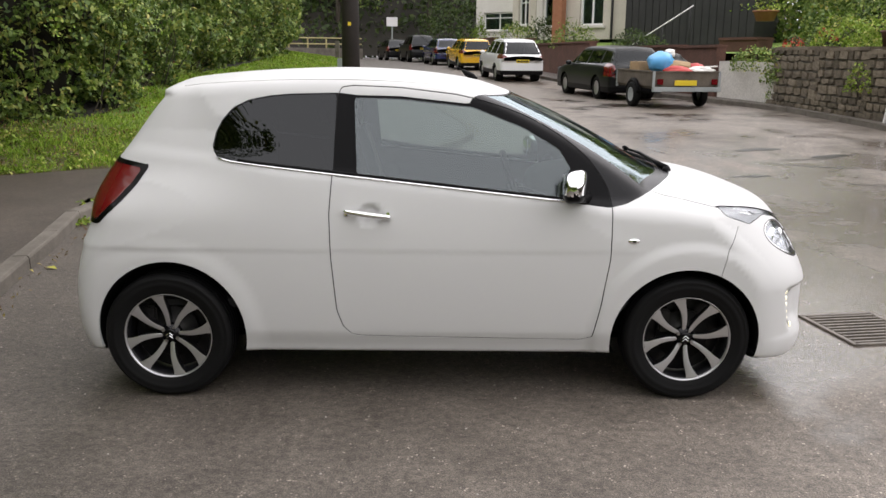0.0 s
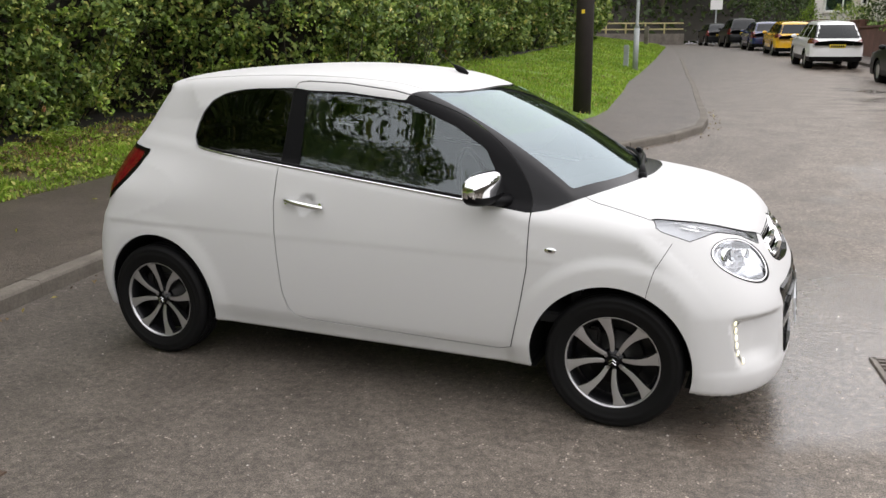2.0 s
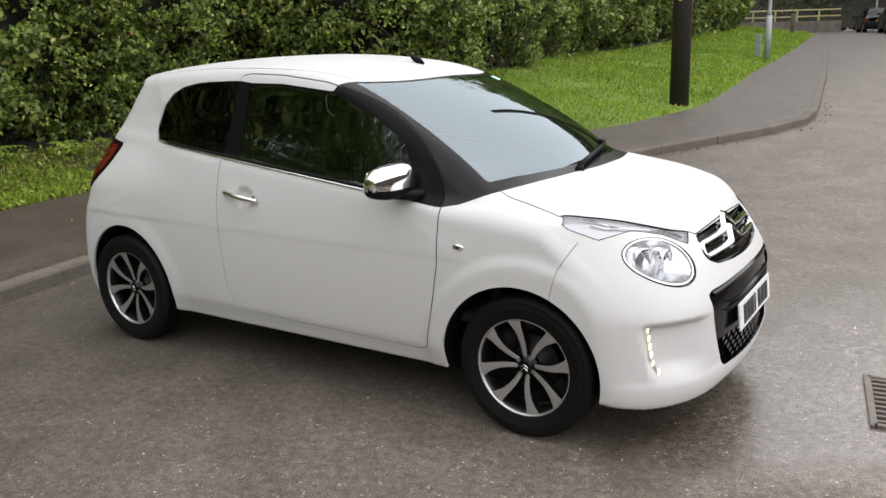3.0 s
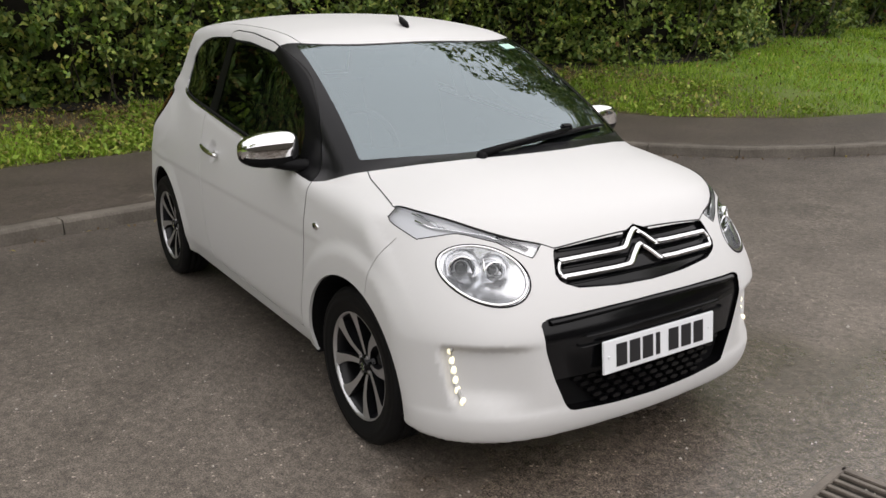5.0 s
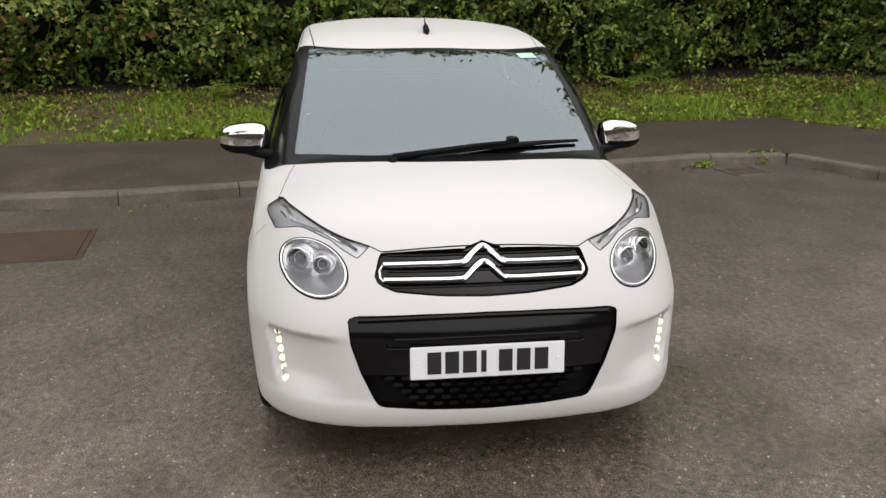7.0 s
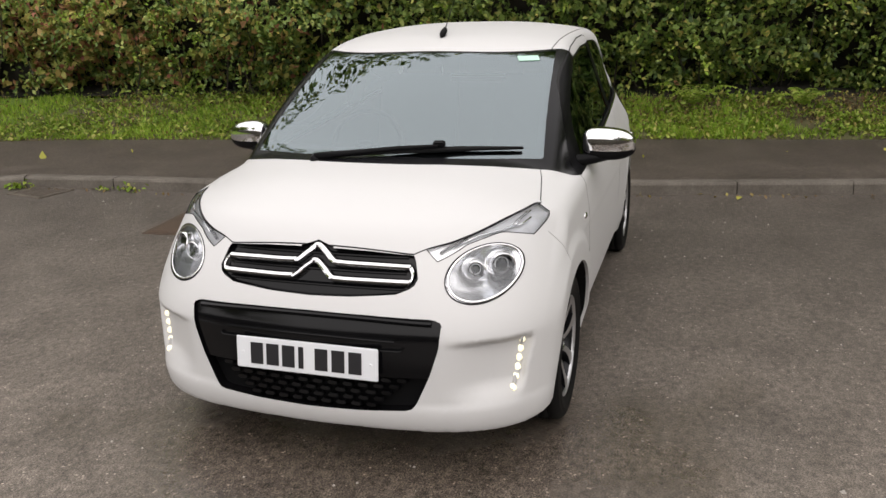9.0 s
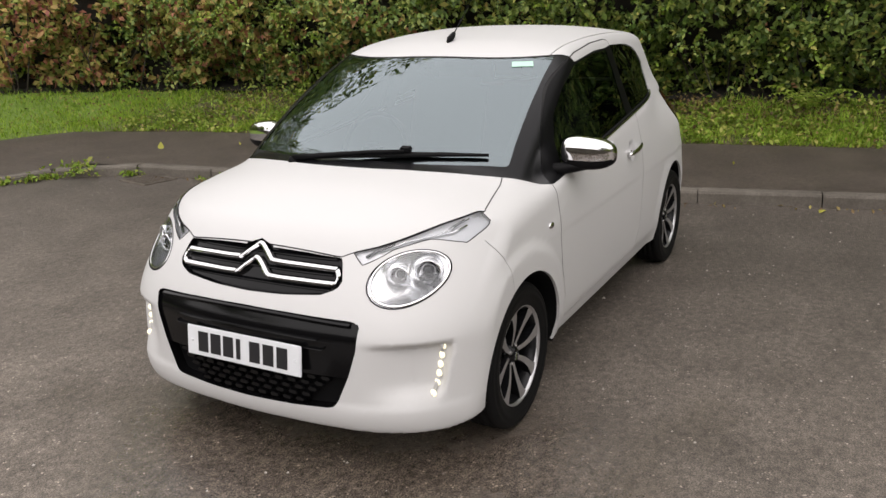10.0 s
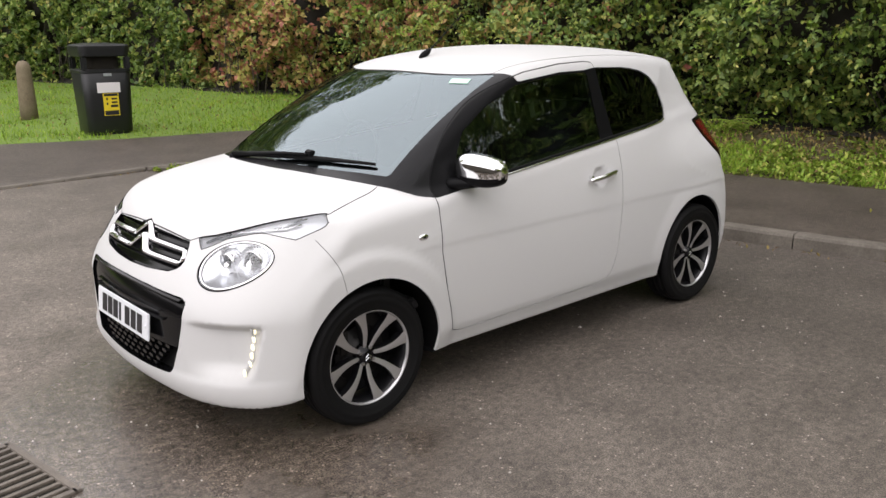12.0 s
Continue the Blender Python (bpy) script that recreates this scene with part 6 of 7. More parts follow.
# ---- street furniture ----
pole = thing("telegraph_pole", "dark creosoted wooden telegraph pole on the verge", "pole", Matrix.Translation((-1.46, 9.71, float(ground_z(0, 9.71)))))
part("shaft", tube([(0, 0, 0), (0, 0, 2.5), (0.03, 0, 7.5)], (0.15, 0.14, 0.12), 16), creosote, pole, "", True)
part("tag", box(0.0, -0.142, 1.75, 0.05, 0.01, 0.06, 0.002), plate_yellow, pole, "small pale tag")
lamp_post = thing("street_lamp", "grey steel street lamp post on the verge", "street lamp", Matrix.Translation((-2.94, 23.01, float(ground_z(0, 23.01)) + 0.18)))
part("base", tube([(0, 0, -0.1), (0, 0, 1.25)], 0.085, 12), galvanised, lamp_post, "", True)
part("column", tube([(0, 0, 1.25), (0, 0, 1.35), (0, 0, 5.5), (0.25, 0.2, 6.0)], (0.085, 0.05, 0.045, 0.04), 12), galvanised, lamp_post, "", True)
part("lantern", box(0.5, 0.35, 6.05, 0.55, 0.22, 0.12, 0.04), galvanised, lamp_post)
box_post = thing("marker_post", "short grey-green utility marker post on the verge", "post", Matrix.Translation((-3.32, 23.5, float(ground_z(0, 23.5)) + 0.18)))
part("shaft", box(0, 0, 0.35, 0.16, 0.1, 0.75, 0.02), galvanised, box_post)

# litter bin and bollard
litter_bin = thing("litter_bin", "black litter bin with white and yellow notices", "litter bin", pose(-1.38, -8.87, 0.075, 0, 0, 85) @ Matrix.Scale(1.1, 4))


def round_square(rows, corner=0.09, n=5):
    """A solid of rounded squares: rows of (half width, height)."""
    bm = bmesh.new()
    loops = []
    for half, z in rows:
        c = min(corner, half * 0.9)
        loops.append([bm.verts.new(((half - c) * sx + c * math.cos(a), (half - c) * sy + c * math.sin(a), z)) for q, (sx, sy) in enumerate(((1, 1), (-1, 1), (-1, -1), (1, -1))) for a in [math.pi / 2 * (q + k / n) for k in range(n + 1)]])
    for a, b in zip(loops, loops[1:]):
        for k in range(len(a)):
            bm.faces.new((a[k], a[(k + 1) % len(a)], b[(k + 1) % len(a)], b[k]))
    bm.faces.new(loops[0][::-1])
    bm.faces.new(loops[-1])
    return bm


part("body", round_square([(0.27, 0.07), (0.278, 0.09), (0.292, 0.5), (0.302, 0.82), (0.29, 0.835), (0.27, 0.83), (0.265, 0.72)]), bin_black, litter_bin, "", True)
part("foot", round_square([(0.24, 0.0), (0.25, 0.015), (0.25, 0.05), (0.24, 0.075)]), bin_black, litter_bin)
part("rim", round_square([(0.303, 0.822), (0.314, 0.83), (0.314, 0.855), (0.303, 0.862), (0.285, 0.862)]), bin_black, litter_bin)
part("hood", round_square([(0.295, 1.02), (0.305, 1.03), (0.312, 1.10), (0.314, 1.15), (0.30, 1.165), (0.15, 1.185)]), bin_black, litter_bin, "sloping black hood")
# solid block between rim and hood, coloured as the shade inside the bin
part("inner", round_square([(0.2, 0.82), (0.2, 1.03)]), soil_and_shade, litter_bin, "near-black block standing for the shaded opening")
for sx in (1, -1):
    for sy in (1, -1):
        part("hood_post", box(0.262 * sx, 0.262 * sy, 0.94, 0.075, 0.075, 0.18, 0.02), bin_black, litter_bin)
part("plate", box(0.306, 0.0, 0.80, 0.012, 0.10, 0.035, 0.003), galvanised, litter_bin, "small grey lock plate")


def notice(name, w, h, z, material, label, off=0.0, side=0.0, parent=None):
    """A thin label on the bin's front."""
    m = Matrix.Translation((0.284 + 0.03 * (z - 0.1) + off, side, z)) @ pose(0, 0, 0, 0, 1.8, 0)
    return part(name, box(0, 0, 0, 0.003, w, h, 0.0, m), material, parent or litter_bin, label)


notice("notice", 0.28, 0.125, 0.64, label_white, "white notice", 0.0, 0.0)
yellow = notice("notice", 0.19, 0.28, 0.43, sign_yellow, "yellow notice with dark bars", 0.0, 0.015)
for y, z, w, h in ((0.015, 0.55, 0.17, 0.03), (0.055, 0.50, 0.07, 0.022), (0.055, 0.455, 0.07, 0.022), (0.05, 0.41, 0.09, 0.03), (-0.035, 0.50, 0.02, 0.03), (-0.035, 0.44, 0.02, 0.03), (0.015, 0.325, 0.17, 0.055)):
    notice("bar", w, h, z, ink, "dark bar", 0.003, y, yellow)
bollard = thing("bollard", "round weathered timber bollard in the grass", "bollard", Matrix.Translation((-1.05, -11.3, 0.07)) @ Matrix.Scale(1.1, 4))
part("post", lathe([(0.0, 0.0), (0.125, 0.0), (0.118, 0.35), (0.10, 0.80), (0.092, 0.86), (0.06, 0.91), (0.0, 0.925)], 20, "Z"), timber, bollard, "", True)

# ---- the upper road: vehicles, gardens and houses, laid out in a plan of their own ----
LOWER = set(bpy.data.objects)
UPPER = Matrix(((1.059, 0.0294, 0, -0.032), (-0.0294, 1.059, 0, -0.027), (0, 0.0007, 1.059, -0.061), (0, 0, 0, 1)))


def plan_z(y):
    """The road's height in the upper plan."""
    return np.interp(y, [-1e4, 3, 4.5, 6, 8, 10, 14, 20, 24.6, 30, 36, 45, 60, 200, 1e4], [0, 0, 0.03, 0.13, 0.29, 0.38, 0.45, 0.54, 0.72, 0.92, 1.12, 1.3, 1.45, 2.5, 2.5])


# ---- parked vehicles ----
def far_car(name, label, at, turn, L, W, H, belt, roof, hood, paint, lamps="side", ride=0.2, pillars=()):
    """A parked car from its measures: roof and hood are side profiles (x, z), x forward from the middle."""
    rx, rz = zip(*roof)
    hx, hz = zip(*hood)

    def form(x, y, z):
        a = np.abs(y)
        side = W / 2 - 0.05 * np.clip((0.55 - z) / 0.5, 0, 1) ** 2 - 0.06 * np.clip((z - 0.6) / 0.4, 0, 1) ** 2 - 0.08 * np.clip((np.abs(x) - L * 0.3) / (L * 0.2), 0, 1.5) ** 2
        low = smax(smax(a - side, z - curve(x, hx, hz), 0.06), np.abs(x) + 0.10 * (a / (W / 2)) ** 4 + 0.05 * np.clip((z - 0.6) / 0.3, 0, 2) - L / 2, 0.08)
        low = smax(low, ride - z, 0.02)
        cab = smax(a - (side - 0.02 - 0.42 * np.clip(z - belt, 0, 1)), (z - curve(x, rx, rz) + 0.04 * (a / 0.6) ** 2) * 0.75, 0.06)
        cab = smax(cab, belt - 0.2 - z, 0.02)
        return smin(low, cab, 0.03)

    v, f = surface_net(form, (-L / 2 - 0.15, -W / 2 - 0.1, 0.1), (L / 2 + 0.15, W / 2 + 0.1, H + 0.1), 0.05)
    sh = Shell(v, f)
    wx = (L * 0.29, -L * 0.29)
    sh.paint(lambda x, y, z: far_off(np.abs(y) > 0.45, np.minimum(np.hypot(x - wx[0], z - 0.31), np.hypot(x - wx[1], z - 0.31)) - 0.36), 1)
    sh.drop(1)

    def f_glass(x, y, z):
        top = curve(x, rx, rz) - 0.04 * (np.abs(y) / 0.6) ** 2
        d = np.maximum(belt + 0.03 - z, z - (H - 0.13))
        d = np.maximum(d, z - top + 0.005 - 0.3 * (np.abs(y) < W / 2 - 0.22 - 0.3 * np.clip(z - belt, 0, 1)))
        for px in pillars:
            d = np.maximum(d, far_off(np.abs(y) > W / 2 - 0.32, 0.05 - np.abs(x - px + (z - belt) * 0.15)) * (np.abs(y) > W / 2 - 0.32) - 9 * (np.abs(y) <= W / 2 - 0.32))
        return d

    sh.paint(f_glass, 2)
    if lamps == "side":
        sh.paint(lambda x, y, z: far_off((x < -L / 2 + 0.45) & (np.abs(y) > W / 2 - 0.3), poly_field(np.abs(y), z, [(W / 2 - 0.22, belt - 0.28), (W / 2 + 0.1, belt - 0.28), (W / 2 + 0.1, belt + 0.08), (W / 2 - 0.15, belt + 0.08)])), 3)
    else:
        sh.paint(lambda x, y, z: far_off((x < -L / 2 + 0.55) & (np.abs(y) > W / 2 - 0.45), poly_field(np.abs(y), z, [(W / 2 - 0.36, belt - 0.10), (W / 2 + 0.1, belt - 0.16), (W / 2 + 0.1, belt + 0.04), (W / 2 - 0.16, belt + 0.02)])), 3)
    sh.paint(lambda x, y, z: np.maximum(z - (ride + 0.16), x * 0 - 1), 4, (0,))
    z_ = np.array(sh.z)
    root = thing(name, label, "car", at @ Matrix.Scale(0.91, 4), "cars parked along the road")
    for zz, nm, mt in ((0, "body", paint), (2, "window", glass_dark), (3, "tail_lamp", red_lens), (4, "skirt", black_plastic)):
        if zz in (2, 3):
            c_ = sh.centres()
            groups = ((c_[:, 1] > 0.15) & (z_ == zz), (c_[:, 1] < -0.15) & (z_ == zz)) if zz == 3 else ((z_ == zz) & (c_[:, 1] >= W / 2 - 0.30), (z_ == zz) & (c_[:, 1] <= 0.30 - W / 2), (z_ == zz) & (np.abs(c_[:, 1]) < W / 2 - 0.30) & (c_[:, 0] < 0), (z_ == zz) & (np.abs(c_[:, 1]) < W / 2 - 0.30) & (c_[:, 0] >= 0))
        else:
            groups = (z_ == zz,)
        for g_ in groups:
            vv, ff = sh.take(g_)
            if len(vv):
                part(nm, mesh_of(nm, vv, ff, mt, True), None, root)
    part("cabin", box(-0.1, 0, belt - 0.1, L * 0.55, W - 0.35, 0.3, 0.05), trim_dark, root)
    for x in wx:
        for s in (1, -1):
            w = part("wheel", lathe([(0.0, 0.06), (0.17, 0.07), (0.2, 0.085), (0.2, 0.02)], 20), silver, root, "alloy wheel", True, pose(x, s * (W / 2 - 0.13), 0.31, 0, 0, 0 if s > 0 else 180))
            part("tyre", lathe([(0.2, -0.09), (0.28, -0.1), (0.31, -0.08), (0.312, 0.08), (0.28, 0.1), (0.2, 0.095)], 28), rubber, w, "", True)
            part("arch_liner", lathe([(0.0, -0.14), (0.37, -0.14), (0.37, 0.02)], 24), rubber, w)
    pl = part("number_plate", box(-L / 2 - 0.012, 0, belt - 0.22, 0.02, 0.5, 0.11, 0.004), plate_yellow, root, "yellow plate with dark bars")
    for k in range(7):
        part("bar", box(-L / 2 - 0.024, -0.18 + 0.06 * k, belt - 0.22, 0.004, 0.04, 0.07), ink, pl)
    for s in (1, -1):
        mir = bmesh.new()
        bmesh.ops.create_uvsphere(mir, u_segments=10, v_segments=6, radius=1, matrix=Matrix.Translation((L * 0.17, s * (W / 2 + 0.06), belt + 0.04)) @ Matrix.Diagonal((0.06, 0.1, 0.07, 1)))
        part("door_mirror", mir, paint, root, "", True)
    return root


def ground_pose(x, y, turn):
    g = float(plan_z(y))
    tilt = math.degrees(math.atan((float(plan_z(y + 1)) - float(plan_z(y - 1))) / 2))
    return pose(x, y, g, 0, 0, turn) @ pose(0, 0, 0, 0, -tilt, 0)


far_car("estate_car", "black estate car towing a trailer at the kerb", ground_pose(4.0, 19.2, 103), 0, 4.5, 1.74, 1.46, 0.92,
        [(-2.35, 0.9), (-2.2, 1.05), (-1.95, 1.40), (-1.6, 1.45), (-0.4, 1.47), (0.3, 1.42), (1.05, 0.98), (1.4, 0.85)], [(-2.3, 0.93), (0.8, 0.95), (1.6, 0.86), (2.1, 0.74), (2.4, 0.6)], paint_black, pillars=(-1.35, -0.35, 0.55))
far_car("crossover_car", "white compact crossover parked at the kerb", ground_pose(1.72, 26.6, 101), 0, 4.1, 1.77, 1.57, 0.98,
        [(-2.1, 0.95), (-1.95, 1.15), (-1.55, 1.50), (-1.1, 1.56), (-0.1, 1.57), (0.35, 1.5), (1.05, 1.06), (1.4, 0.9)], [(-2.1, 0.98), (0.8, 1.02), (1.5, 0.95), (1.9, 0.82), (2.2, 0.62)], paint_pearl, "slim", 0.26, (-1.0, -0.1, 0.6))
far_car("yellow_hatchback", "bright yellow small hatchback parked at the kerb", ground_pose(0.3, 34.1, 102), 0, 3.95, 1.71, 1.46, 0.92,
        [(-2.0, 0.9), (-1.85, 1.1), (-1.6, 1.40), (-1.2, 1.45), (-0.2, 1.46), (0.3, 1.40), (1.0, 0.98), (1.4, 0.84)], [(-2.0, 0.93), (0.8, 0.95), (1.5, 0.86), (1.85, 0.72), (2.1, 0.55)], paint_yellow, "slim", 0.2, (-0.9, 0.0, 0.6))
far_car("blue_car", "dark blue car parked at the kerb", ground_pose(-1.05, 39.8, 103), 0, 4.2, 1.76, 1.45, 0.92,
        [(-2.1, 0.9), (-1.9, 1.05), (-1.5, 1.38), (-1.1, 1.44), (-0.2, 1.45), (0.4, 1.38), (1.1, 0.97), (1.4, 0.84)], [(-2.1, 0.94), (0.8, 0.95), (1.6, 0.86), (1.95, 0.72), (2.2, 0.55)], paint_blue, "side", 0.2, (-1.0, 0.0, 0.6))
far_car("black_car", "black car parked at the kerb further up", ground_pose(-2.7, 45.6, 104), 0, 4.4, 1.82, 1.66, 1.02,
        [(-2.2, 1.0), (-2.05, 1.2), (-1.7, 1.58), (-1.2, 1.65), (-0.1, 1.66), (0.4, 1.58), (1.1, 1.08), (1.4, 0.95)], [(-2.2, 1.02), (0.8, 1.06), (1.6, 0.98), (2.0, 0.84), (2.3, 0.62)], paint_black, "side", 0.26, (-1.0, 0.0, 0.6))
far_car("black_car", "black car parked at the kerb further up", ground_pose(-4.6, 51.5, 106), 0, 4.2, 1.76, 1.47, 0.92,
        [(-2.1, 0.9), (-1.9, 1.05), (-1.5, 1.38), (-1.1, 1.44), (-0.2, 1.46), (0.4, 1.38), (1.1, 0.97), (1.4, 0.84)], [(-2.1, 0.94), (0.8, 0.95), (1.6, 0.86), (1.95, 0.72), (2.2, 0.55)], paint_black, "side", 0.2, (-1.0, 0.0, 0.6))

# trailer with its load
trailer = thing("trailer", "weathered wooden box trailer hitched to the estate car", "trailer", ground_pose(4.72, 15.35, 101))
part("bed", box(0, 0, 0.45, 2.1, 1.45, 0.05, 0.01), timber_grey, trailer)
for x, y, lx, ly in ((0, 0.74, 2.1, 0.04), (0, -0.74, 2.1, 0.04), (1.04, 0, 0.04, 1.5), (-1.04, 0, 0.04, 1.5)):
    part("side_board", box(x, y, 0.62, lx, ly, 0.30, 0.008), timber_grey, trailer)
    part("top_rail", box(x, y, 0.785, lx + 0.03, ly + 0.03, 0.035, 0.008), timber_grey, trailer)
for x in (-1.06, 1.06):
    for y in (-0.75, 0.75):
        part("corner_post", box(x, y, 0.60, 0.05, 0.05, 0.40, 0.008), galvanised, trailer)
part("rear_beam", box(-1.08, 0, 0.42, 0.08, 1.55, 0.10, 0.01), galvanised, trailer)
part("number_plate", box(-1.13, 0.05, 0.56, 0.015, 0.5, 0.11, 0.003), plate_yellow, trailer, "yellow plate with dark bars")
for s in (1, -1):
    part("rear_lamp", box(-1.10, s * 0.62, 0.58, 0.03, 0.14, 0.12, 0.01), red_lens, trailer, "red lamp")
    w = part("wheel", lathe([(0.0, 0.05), (0.14, 0.06), (0.16, 0.07), (0.16, 0.0)], 18), galvanised, trailer, "", True, pose(-0.1, s * 0.80, 0.27, 0, 0, 0 if s > 0 else 180))
    part("tyre", lathe([(0.16, -0.07), (0.24, -0.08), (0.27, -0.06), (0.27, 0.06), (0.24, 0.08), (0.16, 0.07)], 24), rubber, w, "", True)
    part("mudguard", tube([(-0.1 + 0.33 * math.cos(a), s * 0.82, 0.27 + 0.33 * math.sin(a)) for a in np.linspace(0.2, 2.9, 10)], 0.05, 6), black_plastic, trailer)
part("drawbar", tube([(1.05, 0, 0.42), (2.0, 0, 0.42)], 0.04, 8), galvanised, trailer)


def lump(name, label, category, x, y, z, rx, ry, rz, material, seed, rough=0.18):
    """A soft uneven sack or bundle."""
    bm = bmesh.new()
    bmesh.ops.create_icosphere(bm, subdivisions=3, radius=1)
    for v in bm.verts:
        n = noise.noise(v.co * 1.6 + Vector((seed, 0, 0)))
        v.co *= 1 + rough * n
        v.co.x *= rx
        v.co.y *= ry
        v.co.z *= rz
    ob = new(name, from_bm(name, bm, material, True))
    ob.matrix_basis = ground_pose(4.72, 15.35, 101) @ Matrix.Translation((x, y, z))
    return tagged(ob, label, category)


lump("blue_bag", "blue plastic bag of rubbish in the trailer", "bag", -0.35, 0.30, 0.96, 0.36, 0.29, 0.24, bag_blue, 1)
lump("black_bag", "black rubbish bag in the trailer", "bag", 0.25, -0.15, 0.95, 0.4, 0.4, 0.24, paint_black, 2, 0.3)
lump("white_bag", "white bag on the trailer's load", "bag", -0.15, 0.02, 1.16, 0.13, 0.12, 0.10, junk_white, 3, 0.3)
lump("red_bundle", "red bundle in the trailer", "bundle", -0.75, 0.05, 0.80, 0.2, 0.36, 0.10, red_stuff, 4, 0.4)
lump("brown_sack", "brown sack in the trailer", "sack", -0.5, -0.02, 0.90, 0.28, 0.3, 0.12, card, 5, 0.3)
lump("red_bundle", "red bundle in the trailer", "bundle", -0.55, -0.42, 0.84, 0.25, 0.2, 0.12, red_stuff, 6, 0.5)
lump("white_bag", "white bag in the trailer", "bag", -0.85, -0.4, 0.82, 0.15, 0.28, 0.08, junk_white, 8, 0.5)
cb = new("cardboard_box", from_bm("cardboard_box", box(0, 0, 0, 0.4, 0.35, 0.5, 0.01), card))
cb.matrix_basis = ground_pose(4.72, 15.35, 101) @ pose(0.3, 0.5, 0.73, 0, 0, 8)
tagged(cb, "brown cardboard box standing in the trailer", "box")
st = new("plank", from_bm("plank", box(0, 0, 0, 1.2, 0.1, 0.03, 0.004), junk_white))
st.matrix_basis = ground_pose(4.72, 15.35, 101) @ pose(-0.55, -0.3, 0.86, 0, 4, 80)
tagged(st, "pale plank lying on the trailer's load", "plank")

# ---- garden walls on the far side ----
def wall_run(name, label, pts, height, thick, material, cap=None, base=0.05):
    """A wall along plan points with its top level."""
    root = thing(name, label, "wall", kind="structure")
    for (x0, y0), (x1, y1) in zip(pts, pts[1:]):
        d = Vector((x1 - x0, y1 - y0, 0))
        z0 = min(float(plan_z(y0)), float(plan_z(y1)))
        m = Matrix.Translation(((x0 + x1) / 2, (y0 + y1) / 2, z0 + base)) @ d.to_track_quat("X", "Z").to_matrix().to_4x4()
        part("wall_body", box(0, 0, height / 2, d.length + 0.02, thick, height), material, root, m=m)
        if cap:
            part("coping", box(0, 0, height + 0.04, d.length + 0.04, thick + 0.1, 0.08, 0.015), cap, root, m=m)
    return root


STONE_LINE = [(8.1, -30), (7.95, 4), (7.72, 9.0), (7.5, 11.2), (7.35, 13.0), (7.2, 14.9)]
stone_root = wall_run("stone_wall", "rubble stone garden wall with plants above", STONE_LINE, 1.22, 0.35, mortar, rubble)
wall_run("render_wall", "low cream rendered garden wall", [(7.2, 14.95), (6.95, 16.2), (6.6, 17.4)], 0.95, 0.22, render_white)
wall_run("brick_wall", "dark red brick garden wall along the pavement", [(6.55, 17.5), (6.1, 19.5), (4.5, 25.3), (2.95, 32.3), (1.6, 38.3), (0.0, 44.4)], 1.25, 0.25, brick_red, brick_red)
wall_run("brick_pier", "brick steps and pier beside the dark fence", [(8.0, 18.6), (7.3, 19.6)], 1.5, 0.6, brick_red, brick_red, 0.0)

# stones of the near stretch of the wall, each one a block of its own
stone_me = []
for k in range(8):
    bm = bmesh.new()
    bmesh.ops.create_cube(bm, size=1)
    for v in bm.verts:
        v.co = Vector((v.co.x * random.uniform(0.8, 1.05), v.co.y, v.co.z * random.uniform(0.8, 1.05)))
        if v.co.y < 0:
            v.co.y *= random.uniform(0.8, 1.25)
            v.co.x *= 0.86
            v.co.z *= 0.84
    stone_me.append(from_bm("stone", bm, rubble))
count = 0
for (x0, y0), (x1, y1) in list(zip(STONE_LINE, STONE_LINE[1:]))[2:]:
    d = Vector((x1 - x0, y1 - y0, 0))
    face = d.to_track_quat("X", "Z").to_matrix().to_4x4()
    z = 0.0
    while z < 1.14 and count < 300:
        h = random.uniform(0.10, 0.21)
        s = random.uniform(-0.1, 0)
        while s < d.length - 0.05 and count < 300:
            w = random.uniform(0.14, 0.42)
            if s + w > 0.03:
                at = Vector((x0, y0, 0)) + d.normalized() * (s + w / 2)
                ob = new("stone", stone_me[random.randrange(8)])
                ob.parent = stone_root
                ob.matrix_basis = Matrix.Translation((at.x, at.y, float(plan_z(at.y)) + 0.06 + z + h / 2)) @ face @ Matrix.Translation((0, 0.17, 0)) @ pose(0, 0, 0, 0, random.uniform(-9, 9), 180) @ Matrix.Diagonal((w * 0.95, 0.10, h * 0.93, 1))
                count += 1
            s += w
        z += h
stake = thing("white_stake", "short white stake leaning on the stone wall", "stake", pose(7.28, 10.35, 0.45, 6, 4, 0))
part("shaft", box(0, 0, 0.3, 0.06, 0.05, 0.62, 0.01), label_white, stake)

terrace_a = np.array([(8.2, -30), (7.9, 9), (7.4, 14.9), (6.8, 17.4), (6.3, 19.5), (4.7, 25.4), (3.15, 32.4), (1.8, 38.4), (0.2, 44.5), (-2, 52)])
terrace_b = terrace_a + np.array([28.0, 6.0])
tagged(new("terrace", strip("terrace", refine(terrace_a, 4), refine(terrace_b, 4), 1.2, 2.2, 5, grass_soil, 0.05, False)), "raised gardens behind the walls", "garden", kind="structure")


